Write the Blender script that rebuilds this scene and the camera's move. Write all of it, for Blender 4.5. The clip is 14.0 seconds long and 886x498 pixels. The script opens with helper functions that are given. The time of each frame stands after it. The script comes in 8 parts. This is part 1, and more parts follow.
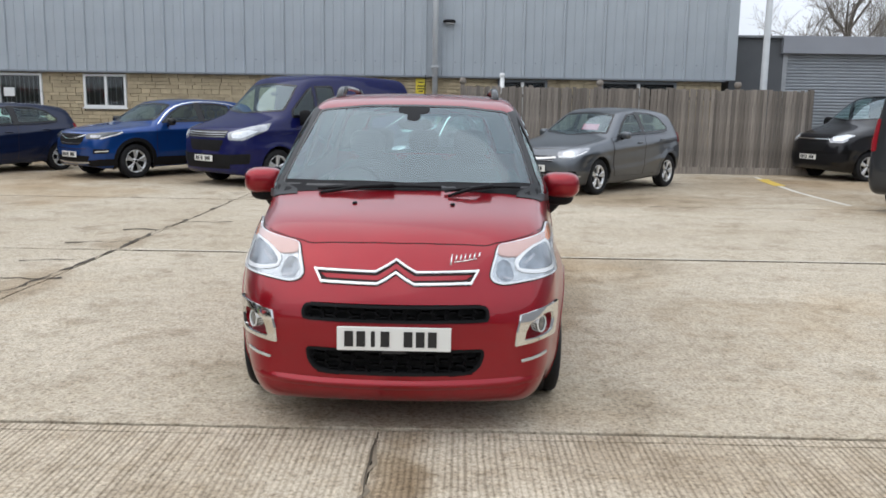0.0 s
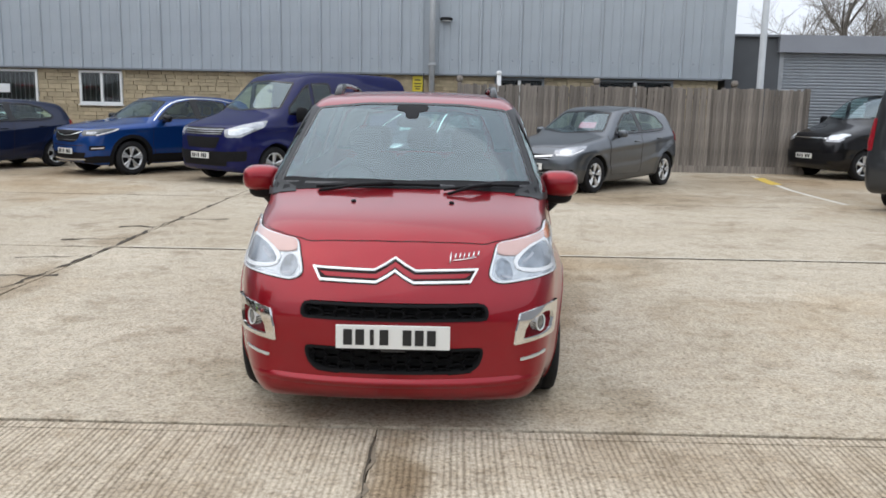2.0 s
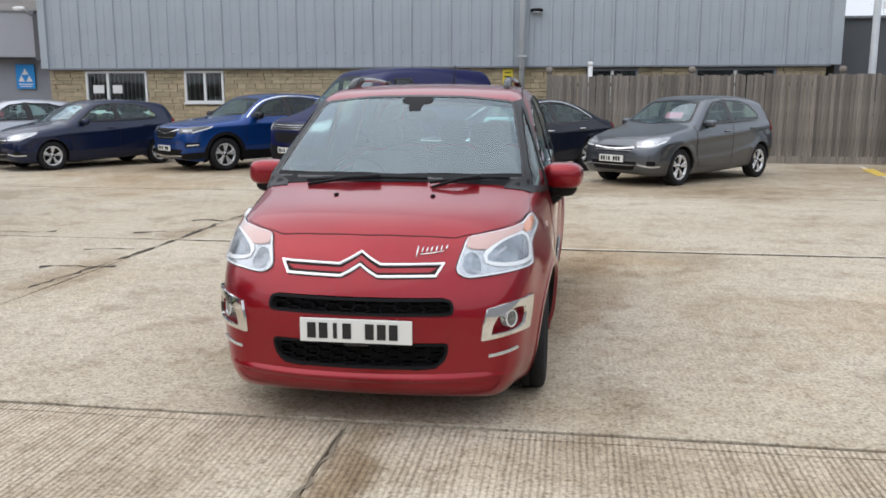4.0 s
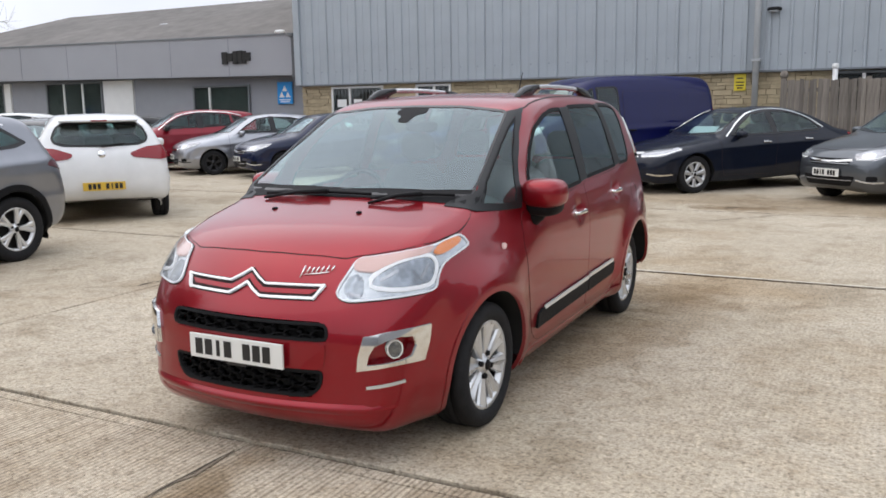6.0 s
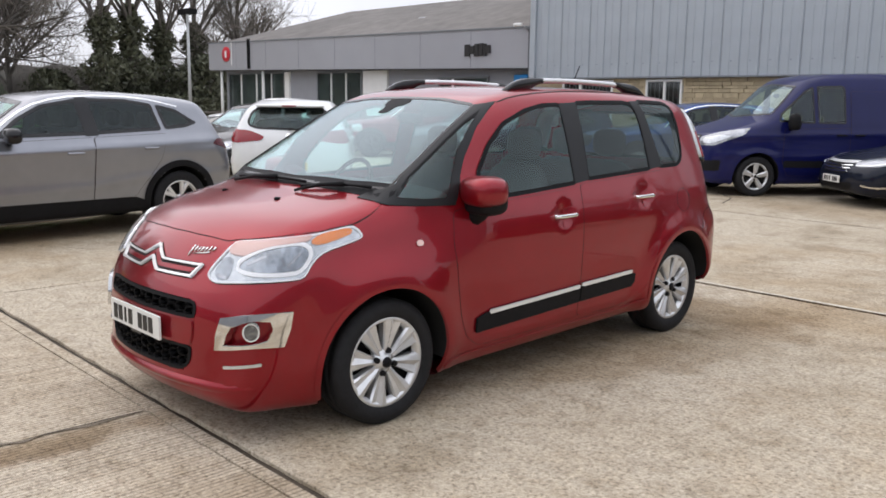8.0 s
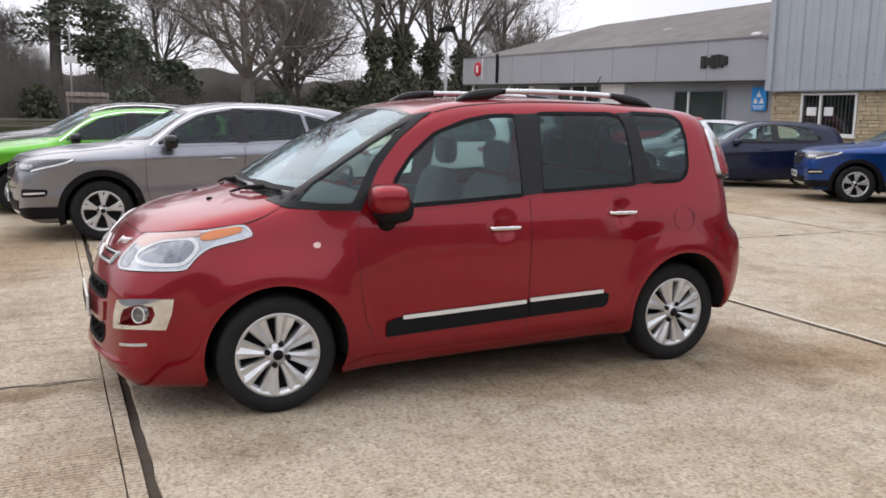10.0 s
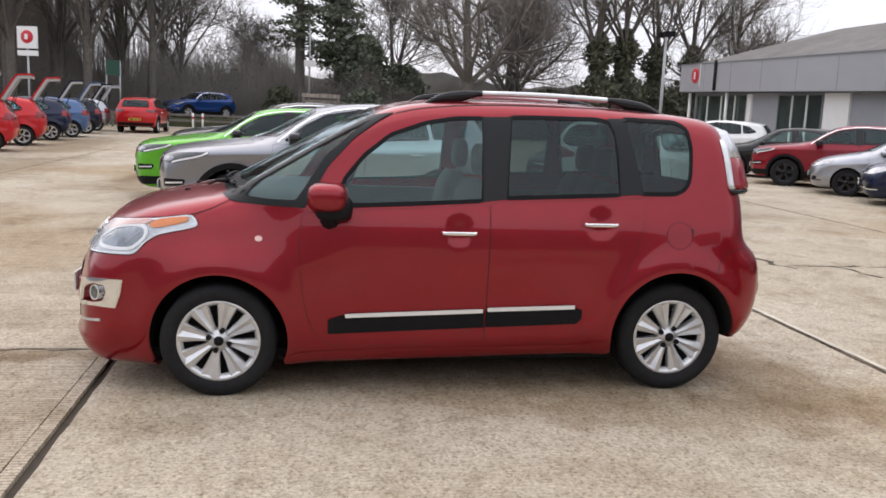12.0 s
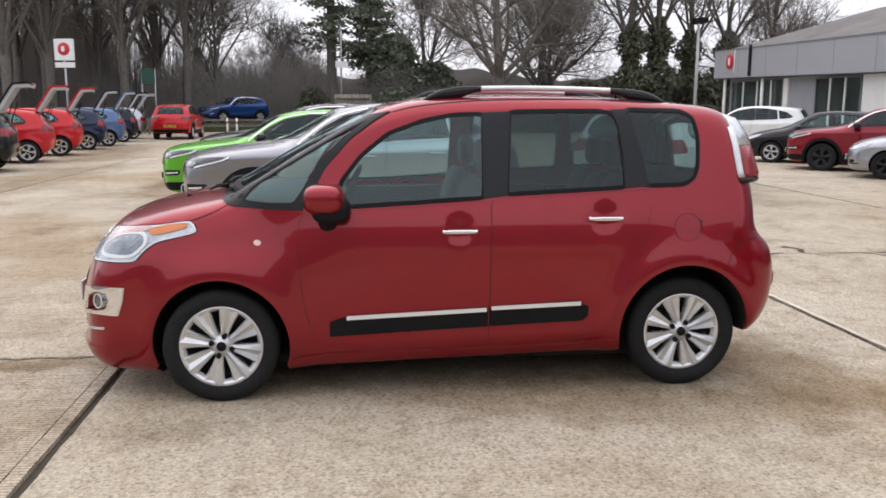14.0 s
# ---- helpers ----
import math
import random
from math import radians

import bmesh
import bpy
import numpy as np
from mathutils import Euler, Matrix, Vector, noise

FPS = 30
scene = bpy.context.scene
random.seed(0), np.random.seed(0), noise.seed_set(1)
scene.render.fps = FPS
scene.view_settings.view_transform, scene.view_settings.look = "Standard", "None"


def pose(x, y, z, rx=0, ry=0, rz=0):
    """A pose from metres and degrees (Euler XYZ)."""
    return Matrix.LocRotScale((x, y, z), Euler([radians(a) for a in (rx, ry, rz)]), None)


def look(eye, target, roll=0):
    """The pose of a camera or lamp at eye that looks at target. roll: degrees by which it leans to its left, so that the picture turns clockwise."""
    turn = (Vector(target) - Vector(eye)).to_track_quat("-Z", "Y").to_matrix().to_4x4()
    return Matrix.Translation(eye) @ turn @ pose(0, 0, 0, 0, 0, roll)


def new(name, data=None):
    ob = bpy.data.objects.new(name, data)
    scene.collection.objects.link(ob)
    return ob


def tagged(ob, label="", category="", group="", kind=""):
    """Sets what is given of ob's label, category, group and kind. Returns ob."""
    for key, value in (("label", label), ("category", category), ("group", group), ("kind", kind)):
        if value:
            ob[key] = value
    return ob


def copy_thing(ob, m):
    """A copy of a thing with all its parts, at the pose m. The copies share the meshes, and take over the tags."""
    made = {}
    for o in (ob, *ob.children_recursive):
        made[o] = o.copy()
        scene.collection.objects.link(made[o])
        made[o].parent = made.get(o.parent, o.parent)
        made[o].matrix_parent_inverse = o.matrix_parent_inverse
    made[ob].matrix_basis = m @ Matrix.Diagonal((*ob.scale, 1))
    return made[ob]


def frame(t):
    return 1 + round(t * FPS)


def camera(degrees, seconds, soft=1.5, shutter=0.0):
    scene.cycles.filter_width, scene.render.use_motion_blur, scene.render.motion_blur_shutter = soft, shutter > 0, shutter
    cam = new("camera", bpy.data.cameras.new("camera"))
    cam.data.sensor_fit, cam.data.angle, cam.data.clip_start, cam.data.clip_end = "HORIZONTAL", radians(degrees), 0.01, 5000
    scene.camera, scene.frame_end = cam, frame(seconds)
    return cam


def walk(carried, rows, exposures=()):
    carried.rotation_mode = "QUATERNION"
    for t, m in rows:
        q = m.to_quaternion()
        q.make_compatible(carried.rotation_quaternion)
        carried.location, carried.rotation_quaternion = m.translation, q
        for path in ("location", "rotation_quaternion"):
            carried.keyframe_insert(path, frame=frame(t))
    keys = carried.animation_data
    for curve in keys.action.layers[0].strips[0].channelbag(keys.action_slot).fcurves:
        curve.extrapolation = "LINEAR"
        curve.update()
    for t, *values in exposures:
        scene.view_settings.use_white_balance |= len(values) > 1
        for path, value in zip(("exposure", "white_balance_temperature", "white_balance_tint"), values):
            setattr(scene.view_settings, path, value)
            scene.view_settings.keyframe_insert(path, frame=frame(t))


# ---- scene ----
cam = camera(54.9, 14.0, 1.7)
METRES, EYE, TILT, LEAN, TURN = 7.732, 1.5, 0.0, 0.0, 1.6
PATH = [
    (0, (-0.027, -0.046, 1.555), (-0.058, 1.926, 1.222), 0.9),
    (0.5, (-0.032, -0.033, 1.554), (-0.047, 1.939, 1.219), 1.4),
    (1, (-0.031, -0.055, 1.563), (-0.046, 1.917, 1.231), 1.5),
    (1.5, (-0.035, -0.044, 1.555), (-0.055, 1.929, 1.224), 1.2),
    (2, (-0.043, -0.042, 1.557), (-0.064, 1.929, 1.219), 1.1),
    (2.5, (-0.048, -0.029, 1.555), (-0.058, 1.942, 1.213), 0.9),
    (5, (1.432, 0.413, 1.545), (0.824, 2.288, 1.204), -0.7),
    (5.5, (1.796, 0.696, 1.537), (1.042, 2.523, 1.228), -0.7),
    (6, (2.194, 0.923, 1.537), (1.277, 2.67, 1.211), -0.9),
    (6.5, (2.558, 1.152, 1.546), (1.505, 2.816, 1.202), -0.3),
    (7, (2.867, 1.448, 1.556), (1.673, 3.019, 1.229), -0.3),
    (7.5, (3.227, 1.736, 1.543), (1.904, 3.198, 1.212), -0.4),
    (8, (3.532, 2.062, 1.525), (2.103, 3.419, 1.186), 0.8),
    (10.5, (4.814, 3.975, 1.545), (2.957, 4.65, 1.236), 1.1),
    (11, (4.923, 4.389, 1.559), (3.018, 4.913, 1.248), 1.4),
    (11.5, (5.052, 4.767, 1.568), (3.118, 5.16, 1.241), 1.5),
    (12, (5.026, 5.034, 1.557), (3.077, 5.344, 1.236), 2.3),
    (12.5, (5.029, 5.176, 1.569), (3.07, 5.417, 1.248), 1.2),
    (13, (5.032, 5.237, 1.567), (3.071, 5.454, 1.238), 0.6),
    (13.5, (5.021, 5.245, 1.567), (3.06, 5.451, 1.235), 0.5),
    (14, (4.987, 5.249, 1.563), (3.027, 5.467, 1.232), 0.2),
]
walk(cam, [(t, look(eye, target, roll)) for t, eye, target, roll in PATH],
     [(0, 0.02, 6380, 10), (3, 0.02, 6400, 10.5), (7, -0.02, 6560, 13.5), (10.5, -0.02, 6680, 16), (14, 0.05, 6660, 16)])

# ---- world and light ----
world = bpy.data.worlds.new("overcast_sky")
scene.world = world
world.use_nodes = True
_wn, _wl = world.node_tree.nodes, world.node_tree.links
_sky = _wn.new("ShaderNodeTexSky")
_sky.sky_type, _sky.sun_disc = "NISHITA", False
_sky.sun_elevation, _sky.sun_rotation = radians(55), radians(250)
_sky.air_density, _sky.dust_density = 1.0, 3.0
_grey = _wn.new("ShaderNodeMix")
_grey.data_type = "RGBA"
_grey.inputs["Factor"].default_value = 0.85
_wl.new(_sky.outputs["Color"], _grey.inputs["A"])
# cloud sheet, a little uneven
_tc = _wn.new("ShaderNodeTexCoord")
_cn = _wn.new("ShaderNodeTexNoise")
_cn.inputs["Scale"].default_value, _cn.inputs["Detail"].default_value = 2.2, 5
_cr = _wn.new("ShaderNodeValToRGB")
_cr.color_ramp.elements[0].position, _cr.color_ramp.elements[1].position = 0.3, 0.72
_cr.color_ramp.elements[0].color, _cr.color_ramp.elements[1].color = (7.2, 7.7, 8.5, 1), (10.15, 10.6, 11.3, 1)
_wl.new(_tc.outputs["Generated"], _cn.inputs["Vector"])
_wl.new(_cn.outputs["Fac"], _cr.inputs["Fac"])
_wl.new(_cr.outputs["Color"], _grey.inputs["B"])
# an overcast sky is brighter overhead than at the horizon
_sep, _mr, _mul = _wn.new("ShaderNodeSeparateXYZ"), _wn.new("ShaderNodeMapRange"), _wn.new("ShaderNodeVectorMath")
_mr.inputs["To Min"].default_value, _mr.inputs["To Max"].default_value = 1.58, 2.8
_mul.operation = "SCALE"
_wl.new(_tc.outputs["Generated"], _sep.inputs[0])
_wl.new(_sep.outputs["Z"], _mr.inputs["Value"])
_wl.new(_grey.outputs["Result"], _mul.inputs[0])
_wl.new(_mr.outputs[0], _mul.inputs["Scale"])
_bg = _wn["Background"]
_bg.inputs["Strength"].default_value = 0.068
_wl.new(_mul.outputs[0], _bg.inputs["Color"])
sun = new("sun", bpy.data.lights.new("sun", "SUN"))
sun.data.energy, sun.data.angle, sun.data.color = 0.92, radians(100), (1.0, 0.96, 0.9)
sun.matrix_world = look((-6, 2, 12), (0, 4, 0))


# ---- materials ----
MATS = {}


def mat(name, rgb, rough=0.5, metal=0.0, coat=0.0, vary=0.0, scale=8.0, bump=0.0, bscale=60.0, spec=0.5, tint=None):
    """A principled material with two scales of colour variation and a fine relief."""
    if name in MATS:
        return MATS[name]
    m = bpy.data.materials.new(name)
    m.use_nodes = True
    n, l = m.node_tree.nodes, m.node_tree.links
    b = n["Principled BSDF"]
    b.inputs["Base Color"].default_value = (*rgb, 1)
    b.inputs["Roughness"].default_value = rough
    b.inputs["Metallic"].default_value = metal
    b.inputs["Coat Weight"].default_value = coat
    b.inputs["Coat Roughness"].default_value = 0.04
    b.inputs["Specular IOR Level"].default_value = spec
    tc = n.new("ShaderNodeTexCoord")
    if vary:
        a, c = n.new("ShaderNodeTexNoise"), n.new("ShaderNodeTexNoise")
        a.inputs["Scale"].default_value, a.inputs["Detail"].default_value = scale, 6
        c.inputs["Scale"].default_value, c.inputs["Detail"].default_value = scale / 7, 3
        l.new(tc.outputs["Object"], a.inputs["Vector"])
        l.new(tc.outputs["Object"], c.inputs["Vector"])
        s = n.new("ShaderNodeMath")
        s.operation = "MULTIPLY_ADD"
        s.inputs[1].default_value = 0.5
        l.new(a.outputs["Fac"], s.inputs[0])
        h = n.new("ShaderNodeMath")
        h.operation = "MULTIPLY"
        h.inputs[1].default_value = 0.5
        l.new(c.outputs["Fac"], h.inputs[0])
        l.new(h.outputs[0], s.inputs[2])
        r = n.new("ShaderNodeValToRGB")
        r.color_ramp.elements[0].position, r.color_ramp.elements[1].position = 0.3, 0.7
        lo = [v * (1 - vary) for v in rgb]
        hi = [min(1, v * (1 + vary)) for v in (tint or rgb)]
        r.color_ramp.elements[0].color, r.color_ramp.elements[1].color = (*lo, 1), (*hi, 1)
        l.new(s.outputs[0], r.inputs["Fac"])
        l.new(r.outputs["Color"], b.inputs["Base Color"])
    if bump:
        g, bp = n.new("ShaderNodeTexNoise"), n.new("ShaderNodeBump")
        g.inputs["Scale"].default_value, g.inputs["Detail"].default_value = bscale, 4
        bp.inputs["Strength"].default_value, bp.inputs["Distance"].default_value = bump, 0.01
        l.new(tc.outputs["Object"], g.inputs["Vector"])
        l.new(g.outputs["Fac"], bp.inputs["Height"])
        l.new(bp.outputs["Normal"], b.inputs["Normal"])
    MATS[name] = m
    return m


def paint(name, rgb, metal=0.35, rough=0.38, coat=0.85):
    """Car lacquer: flaked base under a clear coat, with a thin film of road dust."""
    return mat("paint_" + name, rgb, rough, metal, coat, 0.08, 5.0, spec=0.1)


def glass(name, rgb, ior=1.5, gloss=(1, 1, 1)):
    """A thin pane: tinted see-through, with gloss that grows at grazing angles."""
    if name in MATS:
        return MATS[name]
    m = bpy.data.materials.new(name)
    m.use_nodes = True
    n, l = m.node_tree.nodes, m.node_tree.links
    n.remove(n["Principled BSDF"])
    t, g, x, fr = n.new("ShaderNodeBsdfTransparent"), n.new("ShaderNodeBsdfGlossy"), n.new("ShaderNodeMixShader"), n.new("ShaderNodeLayerWeight")
    t.inputs["Color"].default_value = (*rgb, 1)
    g.inputs["Color"].default_value = (*gloss, 1)
    g.inputs["Roughness"].default_value = 0.02
    fr.inputs["Blend"].default_value = 0.5
    pw, mr = n.new("ShaderNodeMath"), n.new("ShaderNodeMapRange")
    pw.operation, pw.inputs[1].default_value = "POWER", 4.5
    mr.inputs["To Min"].default_value, mr.inputs["To Max"].default_value = ((ior - 1) / (ior + 1)) ** 2, 1.0
    l.new(fr.outputs["Facing"], pw.inputs[0])
    l.new(pw.outputs[0], mr.inputs["Value"])
    l.new(mr.outputs[0], x.inputs[0])
    l.new(t.outputs[0], x.inputs[1])
    l.new(g.outputs[0], x.inputs[2])
    l.new(x.outputs[0], n["Material Output"].inputs["Surface"])
    MATS[name] = m
    return m


TYRE = mat("tyre_rubber", (0.012, 0.012, 0.013), 0.8, spec=0.3, vary=0.35, scale=30, bump=0.2, bscale=90)
ALLOY = mat("alloy_silver", (0.66, 0.67, 0.67), 0.26, 0.65, 0.3, 0.15, 20)
ALLOY_DARK = mat("alloy_dark", (0.03, 0.03, 0.033), 0.35, 0.5, 0.3, 0.15, 20)
# chrome trim with the sky's white reflection put into its base colour
BRIGHT = mat("bright_trim", (0.86, 0.86, 0.85), 0.22, 0.35, 0.6)
CHROME = mat("chrome", (0.80, 0.80, 0.79), 0.07, 1.0)
BLACK = mat("black_plastic", (0.008, 0.008, 0.009), 0.6, spec=0.15, vary=0.25, scale=25, bump=0.08, bscale=250)
GLOSSBLACK = mat("gloss_black", (0.008, 0.008, 0.009), 0.2, coat=0.25, spec=0.3)
TRIM = mat("cabin_trim", (0.042, 0.044, 0.047), 0.8, vary=0.25, scale=14, bump=0.15, bscale=50)
TRIM_PALE = mat("cabin_trim_pale", (0.42, 0.43, 0.43), 0.8, vary=0.15, scale=14)
PILLAR = mat("pillar_black", (0.010, 0.011, 0.012), 0.4, spec=0.3)
SEAM = mat("panel_gap", (0.022, 0.008, 0.008), 0.8)
GLASS = glass("car_glass", (0.80, 0.99, 0.95), 1.62, (0.88, 1, 1))
SCREEN = glass("windscreen_glass", (0.64, 0.80, 0.80), 2.2, (0.82, 0.95, 1.0))
PRIVACY = glass("privacy_glass", (0.27, 0.345, 0.34), 1.5, (0.88, 1, 1))
LENS = glass("lamp_lens", (0.95, 0.96, 0.97), 1.33)
LAMP_IN = mat("lamp_reflector", (0.62, 0.65, 0.67), 0.2, 0.4, 0.3, 0.35, 40)
LAMP_DK = mat("lamp_bowl", (0.62, 0.65, 0.67), 0.12, 0.6, 0, 0.35, 25)
AMBER = mat("amber_lens", (0.75, 0.22, 0.04), 0.2, coat=0.8)
LAMP_GREY = mat("lamp_grey", (0.36, 0.37, 0.39), 0.18, 0.6, 0.6, 0.5, 40)
LAMP_DARK = mat("lamp_dark", (0.07, 0.075, 0.08), 0.12, 0.4, 0.8, 0.5, 40)
# salmon colour for the body paint's reflection in the headlamp top
PINK = mat("lamp_top_film", (0.58, 0.37, 0.32), 0.25, 0.1, 0.8)
REDLENS = mat("red_lens", (0.24, 0.005, 0.011), 0.15, coat=0.35)
LAMP_MID = mat("lamp_clear", (0.54, 0.57, 0.59), 0.16, 0.5, 0.4, 0.4, 45)
LAMP_BOWL = mat("lamp_crystal", (0.24, 0.26, 0.28), 0.10, 0.85, 0.4, 0.75, 55, 0.35, 45)
LAMP_RIM = mat("lamp_rim", (0.82, 0.83, 0.83), 0.2, coat=0.5)
RED_DARK = mat("dark_red_lens", (0.085, 0.006, 0.012), 0.12, coat=1.0)
PLATE_W = mat("plate_white", (0.72, 0.72, 0.68), 0.4)
PLATE_Y = mat("plate_yellow", (0.66, 0.43, 0.05), 0.4)
INK = mat("plate_ink", (0.012, 0.012, 0.012), 0.5)
UNDER = mat("underbody", (0.012, 0.012, 0.012), 0.9)


# ---- mesh helpers ----
def finish(bm, name, material, smooth=True):
    me = bpy.data.meshes.new(name)
    bm.to_mesh(me)
    bm.free()
    me.materials.append(material)
    if smooth:
        me.polygons.foreach_set("use_smooth", [True] * len(me.polygons))
    return me


def part(name, bm, material, parent=None, label="", smooth=True):
    """Links a bmesh as one mesh object under a thing or a part."""
    ob = new(name, finish(bm, name, material, smooth))
    if parent:
        ob.parent = parent
    return tagged(ob, label)


def thing(name, label, category, m=None, group="", kind=""):
    ob = new(name)
    ob.empty_display_size = 0.2
    if m is not None:
        ob.matrix_basis = m
    return tagged(ob, label, category, group, kind)


def from_faces(verts, faces):
    bm = bmesh.new()
    vs = [bm.verts.new(v) for v in verts]
    for f in faces:
        try:
            bm.faces.new([vs[i] for i in f])
        except ValueError:
            pass
    bm.normal_update()
    return bm


def box(bm, lo, hi, bevel=0.0, m=None):
    """Adds a box, with bevelled edges where asked."""
    c = [(a + b) / 2 for a, b in zip(lo, hi)]
    s = [abs(b - a) for a, b in zip(lo, hi)]
    mm = Matrix.Translation(c) @ Matrix.Diagonal((*s, 1))
    made = bmesh.ops.create_cube(bm, size=1, matrix=(m @ mm) if m is not None else mm)["verts"]
    if bevel:
        es = list({e for v in made for e in v.link_edges})
        bmesh.ops.bevel(bm, geom=es, offset=bevel, segments=2, affect="EDGES", profile=0.6)
    return bm


def tube(bm, pts, radii, sides=8, caps=True):
    """A round bar along points; radii: one, or one a point."""
    pts = [Vector(p) for p in pts]
    if not isinstance(radii, (list, tuple)):
        radii = [radii] * len(pts)
    rings = []
    for i, p in enumerate(pts):
        d = (pts[min(i + 1, len(pts) - 1)] - pts[max(i - 1, 0)]).normalized()
        a = d.orthogonal().normalized() if i == 0 else (rings_a - d * rings_a.dot(d)).normalized()
        rings_a = a
        b = d.cross(a)
        rings.append([bm.verts.new(p + radii[i] * (math.cos(2 * math.pi * k / sides) * a + math.sin(2 * math.pi * k / sides) * b)) for k in range(sides)])
    for r, q in zip(rings, rings[1:]):
        for k in range(sides):
            bm.faces.new((r[k], r[(k + 1) % sides], q[(k + 1) % sides], q[k]))
    if caps:
        bm.faces.new(rings[0][::-1])
        bm.faces.new(rings[-1])
    return bm


def lathe(bm, profile, seg=40, at=(0, 0, 0), axis="x"):
    """Turns a profile of (radius, along) about an axis."""
    rings = []
    for k in range(seg):
        a = 2 * math.pi * k / seg
        c, s = math.cos(a), math.sin(a)
        ring = []
        for r, x in profile:
            p = (x, r * c, r * s) if axis == "x" else (r * c, r * s, x)
            ring.append(bm.verts.new(Vector(p) + Vector(at)))
        rings.append(ring)
    for k in range(seg):
        q, w = rings[k], rings[(k + 1) % seg]
        for i in range(len(profile) - 1):
            bm.faces.new((q[i], q[i + 1], w[i + 1], w[i]))
    bmesh.ops.remove_doubles(bm, verts=bm.verts[:], dist=1e-5)
    bmesh.ops.recalc_face_normals(bm, faces=bm.faces[:])
    return bm


def blob(bm, at, size, power=3.0, seg=16, m=None):
    """A rounded box (superellipsoid)."""
    def sp(v, e):
        return math.copysign(abs(v) ** e, v)
    e = 2.0 / power
    rows = []
    for i in range(1, seg):
        th = -math.pi / 2 + math.pi * i / seg
        row = []
        for k in range(seg * 2):
            ph = math.pi * k / seg
            v = Vector((size[0] * sp(math.cos(th), e) * sp(math.cos(ph), e), size[1] * sp(math.cos(th), e) * sp(math.sin(ph), e), size[2] * sp(math.sin(th), e)))
            row.append(bm.verts.new(Vector(at) + (m @ v if m is not None else v)))
        rows.append(row)
    for r, q in zip(rows, rows[1:]):
        for k in range(len(r)):
            bm.faces.new((r[k], r[(k + 1) % len(r)], q[(k + 1) % len(r)], q[k]))
    bm.faces.new(rows[0][::-1])
    bm.faces.new(rows[-1])
    return bm


def chaikin(pts, rounds, closed=True):
    """Rounds the corners of an outline."""
    p = np.array(pts, float)
    for _ in range(rounds):
        q = np.roll(p, -1, 0) if closed else p[1:]
        a = p if closed else p[:-1]
        out = np.empty((2 * len(a), p.shape[1]))
        out[0::2], out[1::2] = 0.75 * a + 0.25 * q, 0.25 * a + 0.75 * q
        p = out if closed else np.vstack([p[:1], out, p[-1:]])
    return p


def soften(pts, r, rounds=1):
    """Rounds each corner of an outline within r of it."""
    p = np.array(pts, float)
    out = []
    for a, b, c in zip(np.roll(p, 1, 0), p, np.roll(p, -1, 0)):
        for e, ts in ((a, 0), (c, 1)):
            ln = np.linalg.norm(e - b)
            k = min(r * rounds, 0.42 * ln) / ln
            q = b + (e - b) * k
            if ts == 0:
                s0 = q
            else:
                out += [s0, 0.25 * s0 + 0.5 * b + 0.25 * q, q]
    return np.array(out)


def inset(pts, d):
    """The outline moved inwards by d."""
    p = np.array(pts, float)
    area = np.sum(p[:, 0] * np.roll(p[:, 1], -1) - np.roll(p[:, 0], -1) * p[:, 1])
    t = np.roll(p, -1, 0) - np.roll(p, 1, 0)
    t /= np.linalg.norm(t, axis=1, keepdims=True) + 1e-9
    nrm = np.stack([-t[:, 1], t[:, 0]], 1) * (1 if area > 0 else -1)
    return p + d * nrm


def inside(p, poly):
    """Which points lie in a polygon."""
    x, y = p[:, 0], p[:, 1]
    hit = np.zeros(len(p), bool)
    for (x0, y0), (x1, y1) in zip(poly, np.roll(poly, -1, 0)):
        if y0 != y1:
            hit ^= ((y0 > y) != (y1 > y)) & (x < (x1 - x0) * (y - y0) / (y1 - y0) + x0)
    return hit


# ---- car bodies ----
def arch_of(s, ay):
    return s.get("arch_r", s["arch"]) if ay else s["arch"]


def arch_ys(s):
    return (0, s["wb"] + s.get("arch_dy", 0.0))


def arch_z(s, ay):
    return s["r"] + (s.get("arch_up", 0.0) if ay else 0.0)


